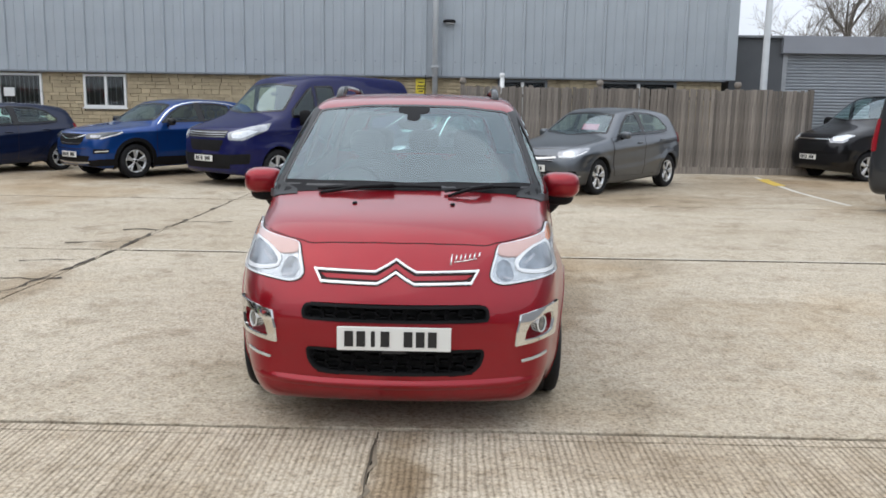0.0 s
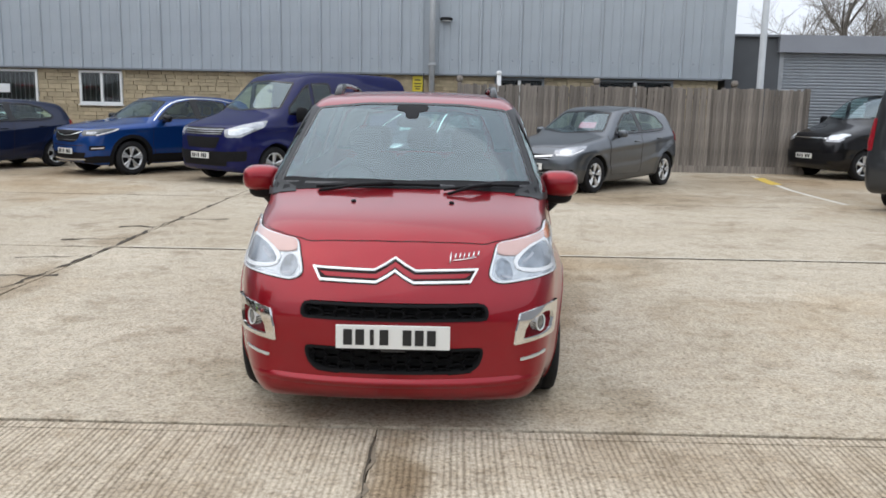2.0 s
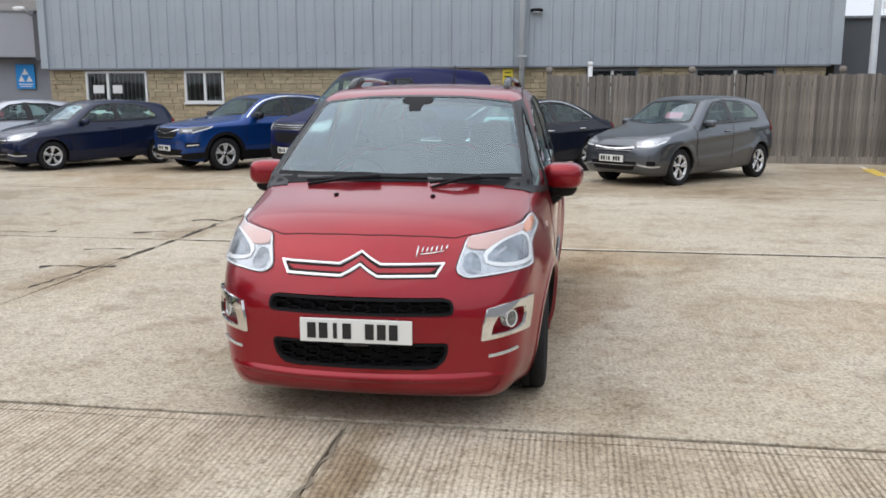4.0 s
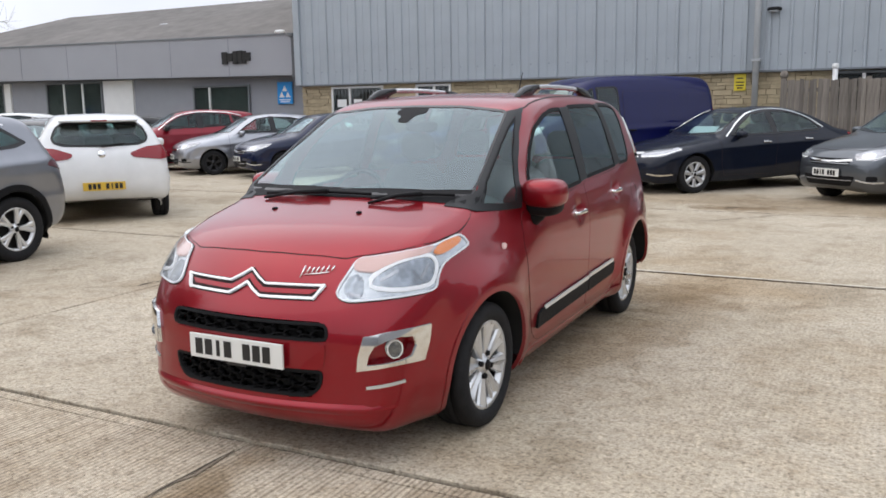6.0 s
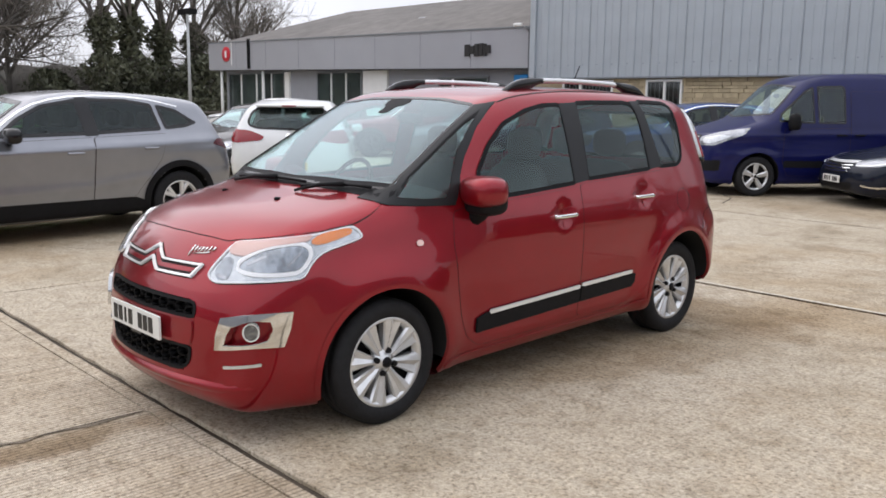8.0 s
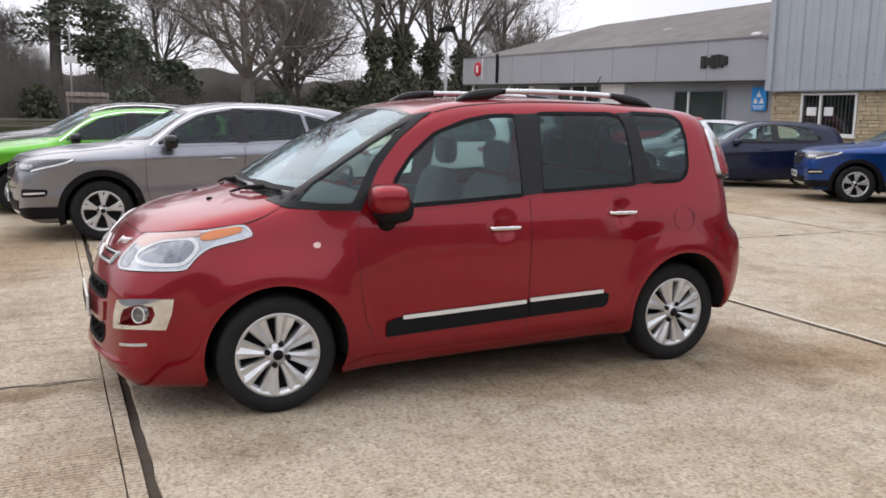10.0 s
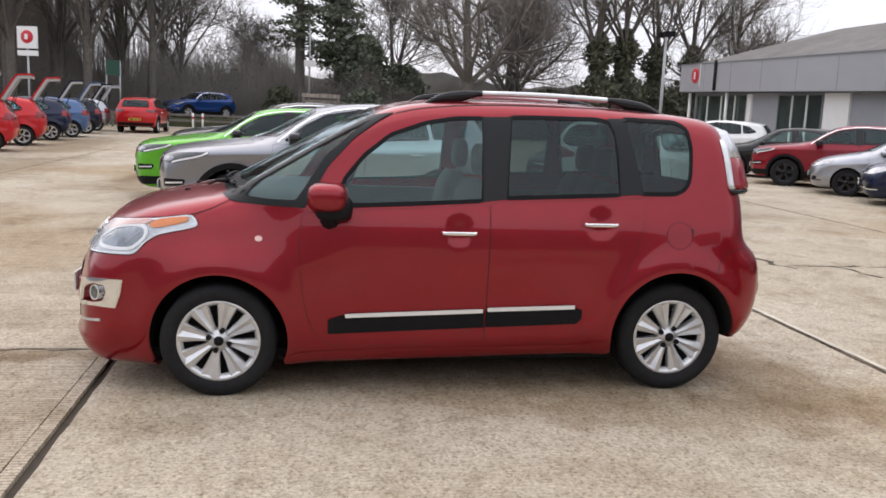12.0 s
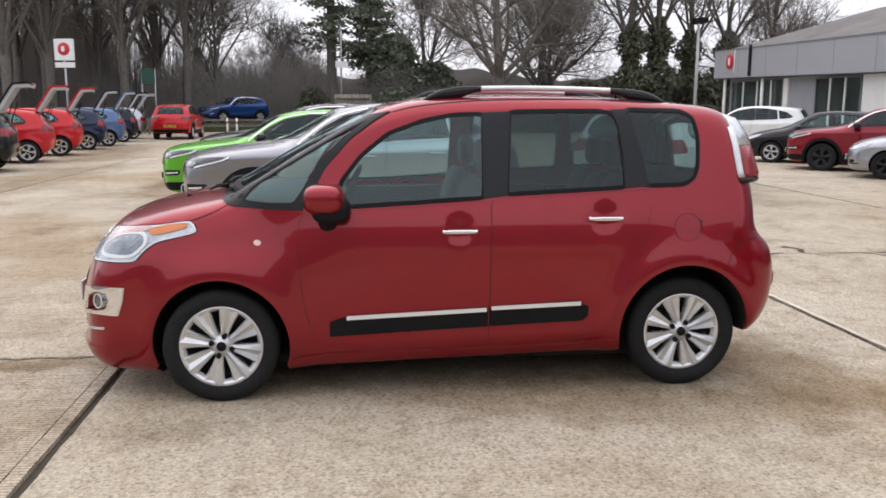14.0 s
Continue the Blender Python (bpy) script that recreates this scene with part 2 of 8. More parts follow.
class Shell:
    """The outer surface of a car: a side profile and a width by height, bowed in plan, with rounded edges. The nose points to -y,
    the front axle is at y = 0 and the ground at z = 0."""

    def __init__(self, s):
        self.s = s
        prof = chaikin(s["profile"], 2)
        self.y0, self.z0, self.h = prof[:, 0].min() - 0.8, -0.3, 0.02
        ys = np.arange(self.y0, prof[:, 0].max() + 0.8, self.h)
        zs = np.arange(self.z0, prof[:, 1].max() + 0.8, self.h)
        g = np.stack(np.meshgrid(ys, zs, indexing="ij"), -1).reshape(-1, 2)
        best = np.full(len(g), 9.0)
        for a, b in zip(prof, np.roll(prof, -1, 0)):
            ab = b - a
            t = np.clip(((g - a) @ ab) / (ab @ ab + 1e-12), 0, 1)
            best = np.minimum(best, np.hypot(*(g - a - t[:, None] * ab).T))
        grid = np.where(inside(g, prof), -best, best).reshape(len(ys), len(zs))
        for _ in range(5):
            e = np.pad(grid, 1, mode="edge")
            grid = (e[:-2, 1:-1] + e[2:, 1:-1] + e[1:-1, :-2] + e[1:-1, 2:] + 2 * e[1:-1, 1:-1]) / 6
        self.grid = grid
        self.front, self.back = prof[:, 0].min(), prof[:, 0].max()
        wz = np.array(s["width"], float)
        zz = np.linspace(0, 2.6, 131)
        ww = np.interp(zz, wz[:, 0], wz[:, 1])
        ker = np.ones(7) / 7
        self.wz, self.ww = zz, np.convolve(np.pad(ww, 3, mode="edge"), ker, "valid")
        self.W = wz[:, 1].max()

    def sdf(self, y, z):
        i, j = (y - self.y0) / self.h, (z - self.z0) / self.h
        i, j = np.clip(i, 0, self.grid.shape[0] - 1.001), np.clip(j, 0, self.grid.shape[1] - 1.001)
        a, b = i.astype(int), j.astype(int)
        fi, fj = i - a, j - b
        g = self.grid
        return (g[a, b] * (1 - fi) + g[a + 1, b] * fi) * (1 - fj) + (g[a, b + 1] * (1 - fi) + g[a + 1, b + 1] * fi) * fj

    def f(self, p):
        s = self.s
        x, y, z = np.abs(p[:, 0]), p[:, 1], p[:, 2]
        u = x / self.W
        r = np.clip((y - self.front) / (self.back - self.front), 0, 1)
        r = np.clip((r - 0.3) / 0.4, 0, 1)
        bf = s["bow"][0] * u**2 + s["bow"][1] * u**8
        bf = bf * (1 - s.get("flat_screen", 0) * np.clip((z - 0.97) / 0.16, 0, 1))
        br = s["bow"][2] * u**2 + s["bow"][3] * u**8
        d1 = self.sdf(y - bf * (1 - r) + br * r, z + s["crown"] * u**2)
        mid = 0.5 * (self.front + self.back)
        q = np.abs(y - mid) / (0.5 * (self.back - self.front))
        tp = np.where(y < mid, s.get("taper_f", 0.12), s.get("taper", 0.05))
        w = np.interp(z, self.wz, self.ww) * (1 - tp * np.clip(q - 0.35, 0, 1) ** 2 * 2)
        for ay in arch_ys(s):
            d = np.hypot(y - ay, z - arch_z(s, ay))
            w = w + s.get("flare_r" if ay and "flare_r" in s else "flare", 0.012) * np.exp(-(((d - arch_of(s, ay) - 0.01) / s.get("flare_w", 0.06)) ** 2))
        if "waist" in s:
            t = np.clip((1.1 - y) / 0.7, 0, 1)
            w = w + t * t * (3 - 2 * t) * np.interp(z, [a for a, _ in s["waist"]], [b for _, b in s["waist"]])
        if "nose" in s:
            t = np.clip((s["nose_at"][0] - y) / s["nose_at"][1], 0, 1)
            w = w + t * t * (3 - 2 * t) * np.interp(z, [a for a, _ in s["nose"]], [b for _, b in s["nose"]])
        for cy, cz in s.get("dimples", ()):
            w = w - 0.024 * np.exp(-((((y - cy) / 0.070) ** 2 + ((z - cz - 0.008) / 0.044) ** 2) ** 3))
        for line, depth, wide in s.get("creases", ()):
            zc = np.interp(y, [a for a, _ in line], [b for _, b in line])
            w = w + depth * np.exp(-(((z - zc) / wide) ** 2))
        d2 = x - w
        k = s.get("k", 0.09)
        h = np.clip(0.5 + 0.5 * (d1 - d2) / k, 0, 1)
        return d2 * (1 - h) + d1 * h + k * h * (1 - h)

    def normal(self, p):
        e = self.s.get("eps", 0.055)
        g = np.stack([self.f(p + e * v) - self.f(p - e * v) for v in np.eye(3)], 1)
        return g / (np.linalg.norm(g, axis=1, keepdims=True) + 1e-9)

    def cast(self, start, way, far=5.0):
        """The first place along each ray where it enters the shell."""
        n = 160
        t = np.full(len(start), far)
        low = np.zeros(len(start))
        found = np.zeros(len(start), bool)
        best, bt = np.full(len(start), 9.0), np.zeros(len(start))
        for i in range(n + 1):
            v = self.f(start + way * (far * i / n))
            new_hit = ~found & (v < 0)
            t[new_hit], low[new_hit] = far * i / n, far * (i - 1) / n
            found |= new_hit
            bet = v < best
            best[bet], bt[bet] = v[bet], far * i / n
        hi = t
        for _ in range(14):
            m = 0.5 * (low + hi)
            v = self.f(start + way * m[:, None])
            hi, low = np.where(v < 0, m, hi), np.where(v < 0, low, m)
        return start + way * np.where(found, hi, bt)[:, None]

    def on(self, uv, az):
        """Points given by (u, z) in a view from azimuth az (0: the front, u = x; 90: the left side, u = y), or (x, y) from above where az is None."""
        uv = np.asarray(uv, float)
        if az is None:
            start = np.column_stack([uv, np.full(len(uv), 2.8)])
            way = np.tile([0.0, 0, -1], (len(uv), 1))
            return self.cast(start, way, 2.7)
        a = radians(az)
        d, r = np.array([-math.sin(a), math.cos(a), 0]), np.array([math.cos(a), math.sin(a), 0])
        mid = np.array([0, 0.5 * (self.front + self.back), 0]) * (0 if az in (90, -90) else 1)
        if az == 0 or az == 180:
            mid = np.array([0, 0, 0])
        start = uv[:, :1] * r + uv[:, 1:] * [0, 0, 1] - 4.2 * d
        if az == 180:
            start = start + np.array([0, self.s["wb"], 0])
        return self.cast(start, np.tile(d, (len(uv), 1)), 8.0 if az not in (90, -90) else 4.2)


def body_mesh(sh, cell, holes):
    """The shell as a grid of quads, with round wheel arches and window openings cut out."""
    s = sh.s
    a, y1, y2 = sh.W + 0.2, sh.front - 0.2, sh.back + 0.2
    z1, z2 = 0.0, s["top"] + 0.2
    nx, ny, nz = int(2 * a / cell), int((y2 - y1) / cell), int((z2 - z1) / cell)
    index, pts, faces = {}, [], []

    def vid(i, j, k):
        if (i, j, k) not in index:
            index[i, j, k] = len(pts)
            pts.append((-a + 2 * a * i / nx, y1 + (y2 - y1) * j / ny, z1 + (z2 - z1) * k / nz))
        return index[i, j, k]
    for j in range(ny):
        for k in range(nz):
            faces.append((vid(nx, j, k), vid(nx, j + 1, k), vid(nx, j + 1, k + 1), vid(nx, j, k + 1)))
            faces.append((vid(0, j, k), vid(0, j, k + 1), vid(0, j + 1, k + 1), vid(0, j + 1, k)))
    for i in range(nx):
        for k in range(nz):
            faces.append((vid(i, 0, k), vid(i + 1, 0, k), vid(i + 1, 0, k + 1), vid(i, 0, k + 1)))
            faces.append((vid(i, ny, k), vid(i, ny, k + 1), vid(i + 1, ny, k + 1), vid(i + 1, ny, k)))
        for j in range(ny):
            faces.append((vid(i, j, 0), vid(i, j + 1, 0), vid(i + 1, j + 1, 0), vid(i + 1, j, 0)))
            faces.append((vid(i, j, nz), vid(i + 1, j, nz), vid(i + 1, j + 1, nz), vid(i, j + 1, nz)))
    p = np.array(pts)
    o = np.column_stack([0 * p[:, 0], np.clip(p[:, 1], sh.front + 0.75, sh.back - 0.75), np.full(len(p), 0.62)])
    way = p - o
    lo, hi = np.zeros(len(p)), np.ones(len(p)) * 1.3
    for _ in range(26):
        m = 0.5 * (lo + hi)
        v = sh.f(o + way * m[:, None])
        lo, hi = np.where(v < 0, m, lo), np.where(v < 0, hi, m)
    p = o + way * lo[:, None]
    # wheel arches: move the nearest corners onto the circle, then leave out what is inside it
    cut = np.zeros(len(p), bool)
    for ay in arch_ys(s):
        R = arch_of(s, ay) + 0.014
        side = np.abs(p[:, 0]) > sh.W * 0.62
        d = np.hypot(p[:, 1] - ay, p[:, 2] - arch_z(s, ay))
        near = side & (np.abs(d - R) < 0.5 * cell) & (p[:, 2] > 0.16)
        q = p[near]
        yz = np.array([ay, arch_z(s, ay)]) + (q[:, 1:] - [ay, arch_z(s, ay)]) * (R / d[near])[:, None]
        hit = sh.on(yz, 90)
        hit[:, 0] *= np.sign(q[:, 0])
        p[near] = hit
        d = np.hypot(p[:, 1] - ay, p[:, 2] - arch_z(s, ay))
        cut |= side & (d <= R + 1e-3)
    fa = np.array(faces)
    keep = ~cut[fa].all(1)
    c = p[fa].mean(1)
    for az, poly in holes:
        ar = radians(az)
        if az == 90:
            keep &= ~(inside(c[:, 1:], poly) & (np.abs(c[:, 0]) > 0.3 * sh.W))
        elif az == 0:
            keep &= ~(inside(c[:, [0, 2]], poly) & (c[:, 1] < 0.5 * (sh.front + sh.back)))
        elif az == 42:
            u = np.abs(c[:, 0]) * math.cos(ar) + c[:, 1] * math.sin(ar)
            keep &= ~(inside(np.column_stack([u, c[:, 2]]), poly) & (c[:, 1] < 0.5 * (sh.front + sh.back)))
        else:
            keep &= ~(inside(c[:, [0, 2]] * [-1, 1], poly) & (c[:, 1] > 0.5 * (sh.front + sh.back)))
    bm = from_faces(p, fa[keep])
    bmesh.ops.delete(bm, geom=[v for v in bm.verts if not v.link_faces], context="VERTS")
    return bm


def shade(ob, sh, flip=False):
    """Gives a panel the shell's own smooth normals."""
    me = ob.data
    p = np.array([v.co for v in me.vertices])
    if flip:
        p[:, 0] *= -1
    nr = sh.normal(p)
    if flip:
        nr[:, 0] *= -1
    me.normals_split_custom_set_from_vertices(nr.tolist())
    return ob


def flip_x(bm):
    bmesh.ops.transform(bm, matrix=Matrix.Diagonal((-1, 1, 1, 1)), verts=bm.verts[:])
    bmesh.ops.reverse_faces(bm, faces=bm.faces[:])
    return bm


def skin(sh, name, outline, az, material, parent, lift=0.003, thick=0.006, cell=0.06, rounds=1, mirror=False, label="", hole=None):
    """A panel with the given outline that lies on the shell. hole: the width of a rim, to leave the middle open."""
    pts = None if isinstance(hole, list) else soften(outline, 0.03, rounds) if rounds else np.array(outline, float)
    bm = bmesh.new()
    if isinstance(hole, list):
        # outline and hole as matching runs of points
        def even(runs):
            out = []
            for run in runs:
                run = np.array(run, float)
                d = np.concatenate([[0], np.cumsum(np.linalg.norm(np.diff(run, axis=0), axis=1))])
                out += [[np.interp(d[-1] * k / 18, d, run[:, ax]) for ax in (0, 1)] for k in range(18)]
            return np.array(out)
        vs, ws = even(outline), even(hole)
        ms = 0.5 * (vs + ws)
        vs, ms, ws = ([bm.verts.new((*q, 0)) for q in u] for u in (vs, ms, ws))
        for a, b in ((vs, ms), (ms, ws)):
            for i in range(len(vs)):
                j = (i + 1) % len(vs)
                bm.faces.new((a[i], a[j], b[j], b[i]))
    elif hole:
        dense = []
        for a, b in zip(pts, np.roll(pts, -1, 0)):
            k = max(1, int(np.linalg.norm(b - a) / cell))
            dense += [a + (b - a) * i / k for i in range(k)]
        dense = np.array(dense)
        inner = inset(dense, hole)
        vs = [bm.verts.new((*q, 0)) for q in dense]
        ws = [bm.verts.new((*q, 0)) for q in inner]
        for i in range(len(vs)):
            j = (i + 1) % len(vs)
            bm.faces.new((vs[i], vs[j], ws[j], ws[i]))
    else:
        bm.faces.new([bm.verts.new((*q, 0)) for q in pts])
        lo, hi = pts.min(0), pts.max(0)
        for ax in (0, 1):
            n = int((hi[ax] - lo[ax]) / cell)
            for i in range(1, n + 1):
                co = [0, 0, 0]
                co[ax] = lo[ax] + (hi[ax] - lo[ax]) * i / (n + 1)
                no = [0, 0, 0]
                no[ax] = 1
                bmesh.ops.bisect_plane(bm, geom=bm.verts[:] + bm.edges[:] + bm.faces[:], plane_co=co, plane_no=no, dist=1e-5)
    bmesh.ops.triangulate(bm, faces=bm.faces[:])
    uv = np.array([v.co[:2] for v in bm.verts])
    q = sh.on(uv, az)
    nr = sh.normal(q)
    for v, a, b in zip(bm.verts, q, nr):
        v.co = Vector(a + lift * b)
    bm.normal_update()
    bm.verts.index_update()
    if sum(f.normal.dot(Vector(nr[f.verts[0].index])) for f in bm.faces) < 0:
        bmesh.ops.reverse_faces(bm, faces=bm.faces[:])
    rim = [e for e in bm.edges if len(e.link_faces) == 1]
    base = {}
    for v in {v for e in rim for v in e.verts}:
        base[v] = bm.verts.new(Vector(q[v.index] + (lift - thick) * nr[v.index]))
    for e in rim:
        f = e.link_faces[0]
        a, b = e.verts
        lp = [l for l in f.loops if l.edge == e][0]
        if lp.vert == a:
            a, b = b, a
        bm.faces.new((a, b, base[b], base[a]))
        e.smooth = False
    twin = flip_x(bm.copy()) if mirror else None
    ob = shade(part(name, bm, material, parent, label), sh)
    if mirror:
        shade(part(name, twin, material, parent, label), sh)
    return ob


def ribbon(sh, name, line, wide, az, material, parent, lift=0.0015, mirror=False, thick=0.003, rounds=1, label="", cell=0.05):
    """A narrow strip along a line on the shell."""
    p = chaikin(line, rounds, closed=False)
    t = np.gradient(p, axis=0)
    t /= np.linalg.norm(t, axis=1, keepdims=True) + 1e-9
    n = np.stack([-t[:, 1], t[:, 0]], 1) * wide / 2
    return skin(sh, name, np.vstack([p + n, (p - n)[::-1]]), az, material, parent, lift, thick, cell, 0, mirror, label)


def both_sides(name, make, material, parent, label=""):
    for side in (1, -1):
        bm = make(bmesh.new())
        part(name, flip_x(bm) if side < 0 else bm, material, parent, label)


def tyre_mesh(r, wide, ratio=0.66):
    h = wide / 2
    rim = r * ratio
    return lathe(bmesh.new(), [(rim, -h * 0.8), (rim + 0.012, -h * 0.95), (r * 0.85, -h * 1.04), (r * 0.955, -h * 0.94), (r, -h * 0.72), (r, -h * 0.32), (r - 0.008, -h * 0.3), (r - 0.008, -h * 0.24), (r, -h * 0.22), (r, h * 0.22), (r - 0.008, h * 0.24), (r - 0.008, h * 0.3), (r, h * 0.32), (r, h * 0.72), (r * 0.955, h * 0.94), (r * 0.85, h * 1.04), (rim + 0.012, h * 0.95), (rim, h * 0.8)], 48)


def spoke_mesh(r, n, wide0, wide1, x0, x1, twist=0.0, split=0.0):
    """The spokes of a wheel, each a bevelled bar from hub to rim; split: pairs of bars."""
    bm = bmesh.new()
    for i in range(n):
        for sgn in ((-1, 1) if split else (0,)):
            a = 2 * math.pi * i / n
            rows = []
            for t, w in ((0.1, wide0), (0.45, (wide0 + wide1) * 0.48), (0.8, wide1), (1.0, wide1 * 1.1)):
                rr = r * t
                off = sgn * split * t + twist * t
                x = x0 + (x1 - x0) * t**1.5
                row = []
                for dx, dw in ((-0.02, 0.5), (0.0, 0.5), (0.012, 0.28), (0.012, -0.28), (0.0, -0.5), (-0.02, -0.5)):
                    row.append(bm.verts.new((x + dx, rr * math.cos(a + off) - dw * w * math.sin(a + off), rr * math.sin(a + off) + dw * w * math.cos(a + off))))
                rows.append(row)
            for q, w2 in zip(rows, rows[1:]):
                for k in range(6):
                    bm.faces.new((q[k], q[(k + 1) % 6], w2[(k + 1) % 6], w2[k]))
            bm.faces.new(rows[-1])
    bmesh.ops.recalc_face_normals(bm, faces=bm.faces[:])
    return bm


def add_wheels(root, s, x_face, n=10, dark=False, wide0=0.05, wide1=0.075, split=0.0, label="", paddle=None):
    ratio = s.get("rim", 0.67)
    r, rim = s["r"], s["r"] * ratio
    tm = finish(tyre_mesh(r, 0.20, ratio - 0.01), "wheel", TYRE)
    r_rear = s.get("r_rear", r)
    tm_rear = finish(tyre_mesh(r_rear, 0.20, (rim - 0.003) / r_rear), "wheel", TYRE) if r_rear != r else tm
    lip = lathe(bmesh.new(), [(rim - 0.03, 0.055), (rim - 0.018, 0.078), (rim, 0.088), (rim + 0.004, 0.07), (rim - 0.03, 0.05)], 48)
    lip_m = finish(lip, "rim_edge", ALLOY)
    back_m = finish(lathe(bmesh.new(), [(0.001, -0.02), (rim * 0.6, -0.02), (rim, 0.0), (rim, 0.06)], 32), "brake_disc", UNDER)
    sp_m = finish(paddle(rim) if paddle else spoke_mesh(rim - 0.012, n, wide0, wide1, 0.062, 0.072, 0, split), "spokes", ALLOY_DARK if dark else ALLOY, False)
    hub_m = finish(lathe(bmesh.new(), [(0.001, 0.085), (0.028, 0.083), (0.036, 0.074), (0.060, 0.066), (0.066, 0.03)], 24), "hub", ALLOY_DARK if dark else ALLOY)
    cap_m = finish(lathe(bmesh.new(), [(0.001, 0.093), (0.024, 0.091), (0.029, 0.078)], 20), "hub_cap", BLACK)
    nut_m = finish(lathe(bmesh.new(), [(0.001, 0.088), (0.013, 0.086), (0.0165, 0.06)], 10), "wheel_nut", BLACK, False)
    for ay in (0, s["wb"]):
        for side in (1, -1):
            w = new("wheel", tm_rear if ay else tm)
            w.parent = root
            w.matrix_basis = pose(side * (x_face - 0.09 - (s.get("wheel_in", 0.0) if ay else 0.0)), ay, (r_rear if ay else r) - 0.004, 0 if ay else 13, 0, 0 if side > 0 else 180)
            tagged(w, label or "black tyre on an alloy wheel")
            for me, nm in ((lip_m, "rim"), (back_m, "brake_disc"), (sp_m, "spokes"), (hub_m, "hub"), (cap_m, "hub_cap")):
                o = new(nm, me)
                o.parent = w
            for i in range(4):
                a = radians(60) + i * math.pi / 2
                o = new("wheel_nut", nut_m)
                o.parent = w
                o.location = (0, 0.056 * math.cos(a), 0.056 * math.sin(a))


def seat_mesh(x, y, z, wide=0.25, tall=0.62, head=True):
    bm = bmesh.new()
    blob(bm, (x, y, z), (wide, 0.26, 0.09), 3.5, 8)
    blob(bm, (x, y + 0.27, z + tall / 2), (wide * 0.95, 0.085, tall / 2), 3.5, 8, Matrix.Rotation(-0.2, 3, "X"))
    if head:
        blob(bm, (x, y + 0.36, z + tall + 0.1), (0.125, 0.05, 0.095), 3.0, 8)
    return bm


def add_cabin(root, s, belt, pale=False):
    """Floor, door linings, dashboard, seats and steering wheel behind the glass."""
    W = max(w for _, w in s["width"])
    d0, d1 = s["cabin"]
    bm = bmesh.new()
    box(bm, (-W + 0.12, d0 + 0.42, 0.28), (W - 0.12, s["wb"] - 0.46, 0.33))
    box(bm, (-W + 0.45, s["wb"] - 0.46, 0.28), (W - 0.45, d1, 0.33))
    part("cabin_floor", bm, TRIM, root)
    both_sides("door_lining", lambda b: box(box(b, (W - 0.15, d0 + 0.42, 0.33), (W - 0.11, s["wb"] - 0.46, belt - 0.05), 0.01), (W - 0.15, s["wb"] - 0.46, belt - 0.27), (W - 0.11, d1, belt - 0.05), 0.01), TRIM, root)
    bm = bmesh.new()
    blob(bm, (0, d0 + 0.32, belt - 0.10), (W - 0.14, 0.36, 0.13), 4, 10)
    part("dashboard", bm, TRIM, root)
    sx = W * 0.42
    y = s["seat"]
    for x in (sx, -sx):
        part("front_seat", seat_mesh(x, y, 0.58, 0.245, 0.6), TRIM, root)
    if s.get("rear_seats", True):
        for x in (sx, -sx, 0):
            part("rear_seat", seat_mesh(x, y + 0.88, 0.62, 0.235, 0.55), TRIM, root)
    bm = bmesh.new()
    m = Matrix.Translation((-sx, y - 0.42, belt - 0.05)) @ Matrix.Rotation(radians(62), 4, "X")
    ring = [m @ Vector((0.18 * math.cos(a), 0.18 * math.sin(a), 0)) for a in np.linspace(0, 2 * math.pi, 25)]
    tube(bm, ring, 0.014, 6, False)
    tube(bm, [m @ Vector((-0.17, 0, 0)), m @ Vector((0, 0, -0.03)), m @ Vector((0.17, 0, 0))], 0.018, 6)
    part("steering_wheel", bm, BLACK, root)
    bm = bmesh.new()
    blob(bm, (0, s["mirror_in"][0], s["mirror_in"][1]), (0.11, 0.018, 0.035), 3, 8)
    part("rear_view_mirror", bm, BLACK, root)


def add_arches(root, sh, x_out):
    """Dark linings behind the wheels, from the body's edge inwards."""
    s = sh.s
    for ay in arch_ys(s):
        def liner(bm):
            R, zc = arch_of(s, ay) + 0.012, arch_z(s, ay)
            ang = np.linspace(radians(-6 if ay else -8), radians(198 if ay else 190), 26)
            edge = sh.on([(ay + R * math.cos(t), zc + R * math.sin(t)) for t in ang], 90)[:, 0]
            a = [bm.verts.new((e - 0.012 if e > x_out - 0.2 else x_out - 0.015, ay + R * math.cos(t), zc + R * math.sin(t))) for t, e in zip(ang, edge)]
            b = [bm.verts.new((x_out - 0.34, ay + R * math.cos(t), zc + R * math.sin(t))) for t in ang]
            for i in range(len(ang) - 1):
                bm.faces.new((a[i], b[i], b[i + 1], a[i + 1]))
            bm.faces.new(b)
            return bm
        both_sides("arch_liner", liner, UNDER, root)


def add_lips(sh, root, material, wide=0.03, lift=0.004):
    """The rounded edges of the wheel arches."""
    s = sh.s
    for ay in arch_ys(s):
        R, zc = arch_of(s, ay), arch_z(s, ay)
        ang = np.linspace(radians(s.get("lip_from", -20) if ay else -20), radians(s.get("lip_to", 200) if ay else 200), 48)
        o = [(ay + (R + wide) * math.cos(a), zc + (R + wide) * math.sin(a)) for a in ang]
        i = [(ay + R * math.cos(a), zc + R * math.sin(a)) for a in ang[::-1]]
        skin(sh, "arch_lip", o + i, 90, material, root, lift, 0.02, 0.07, 0, True)


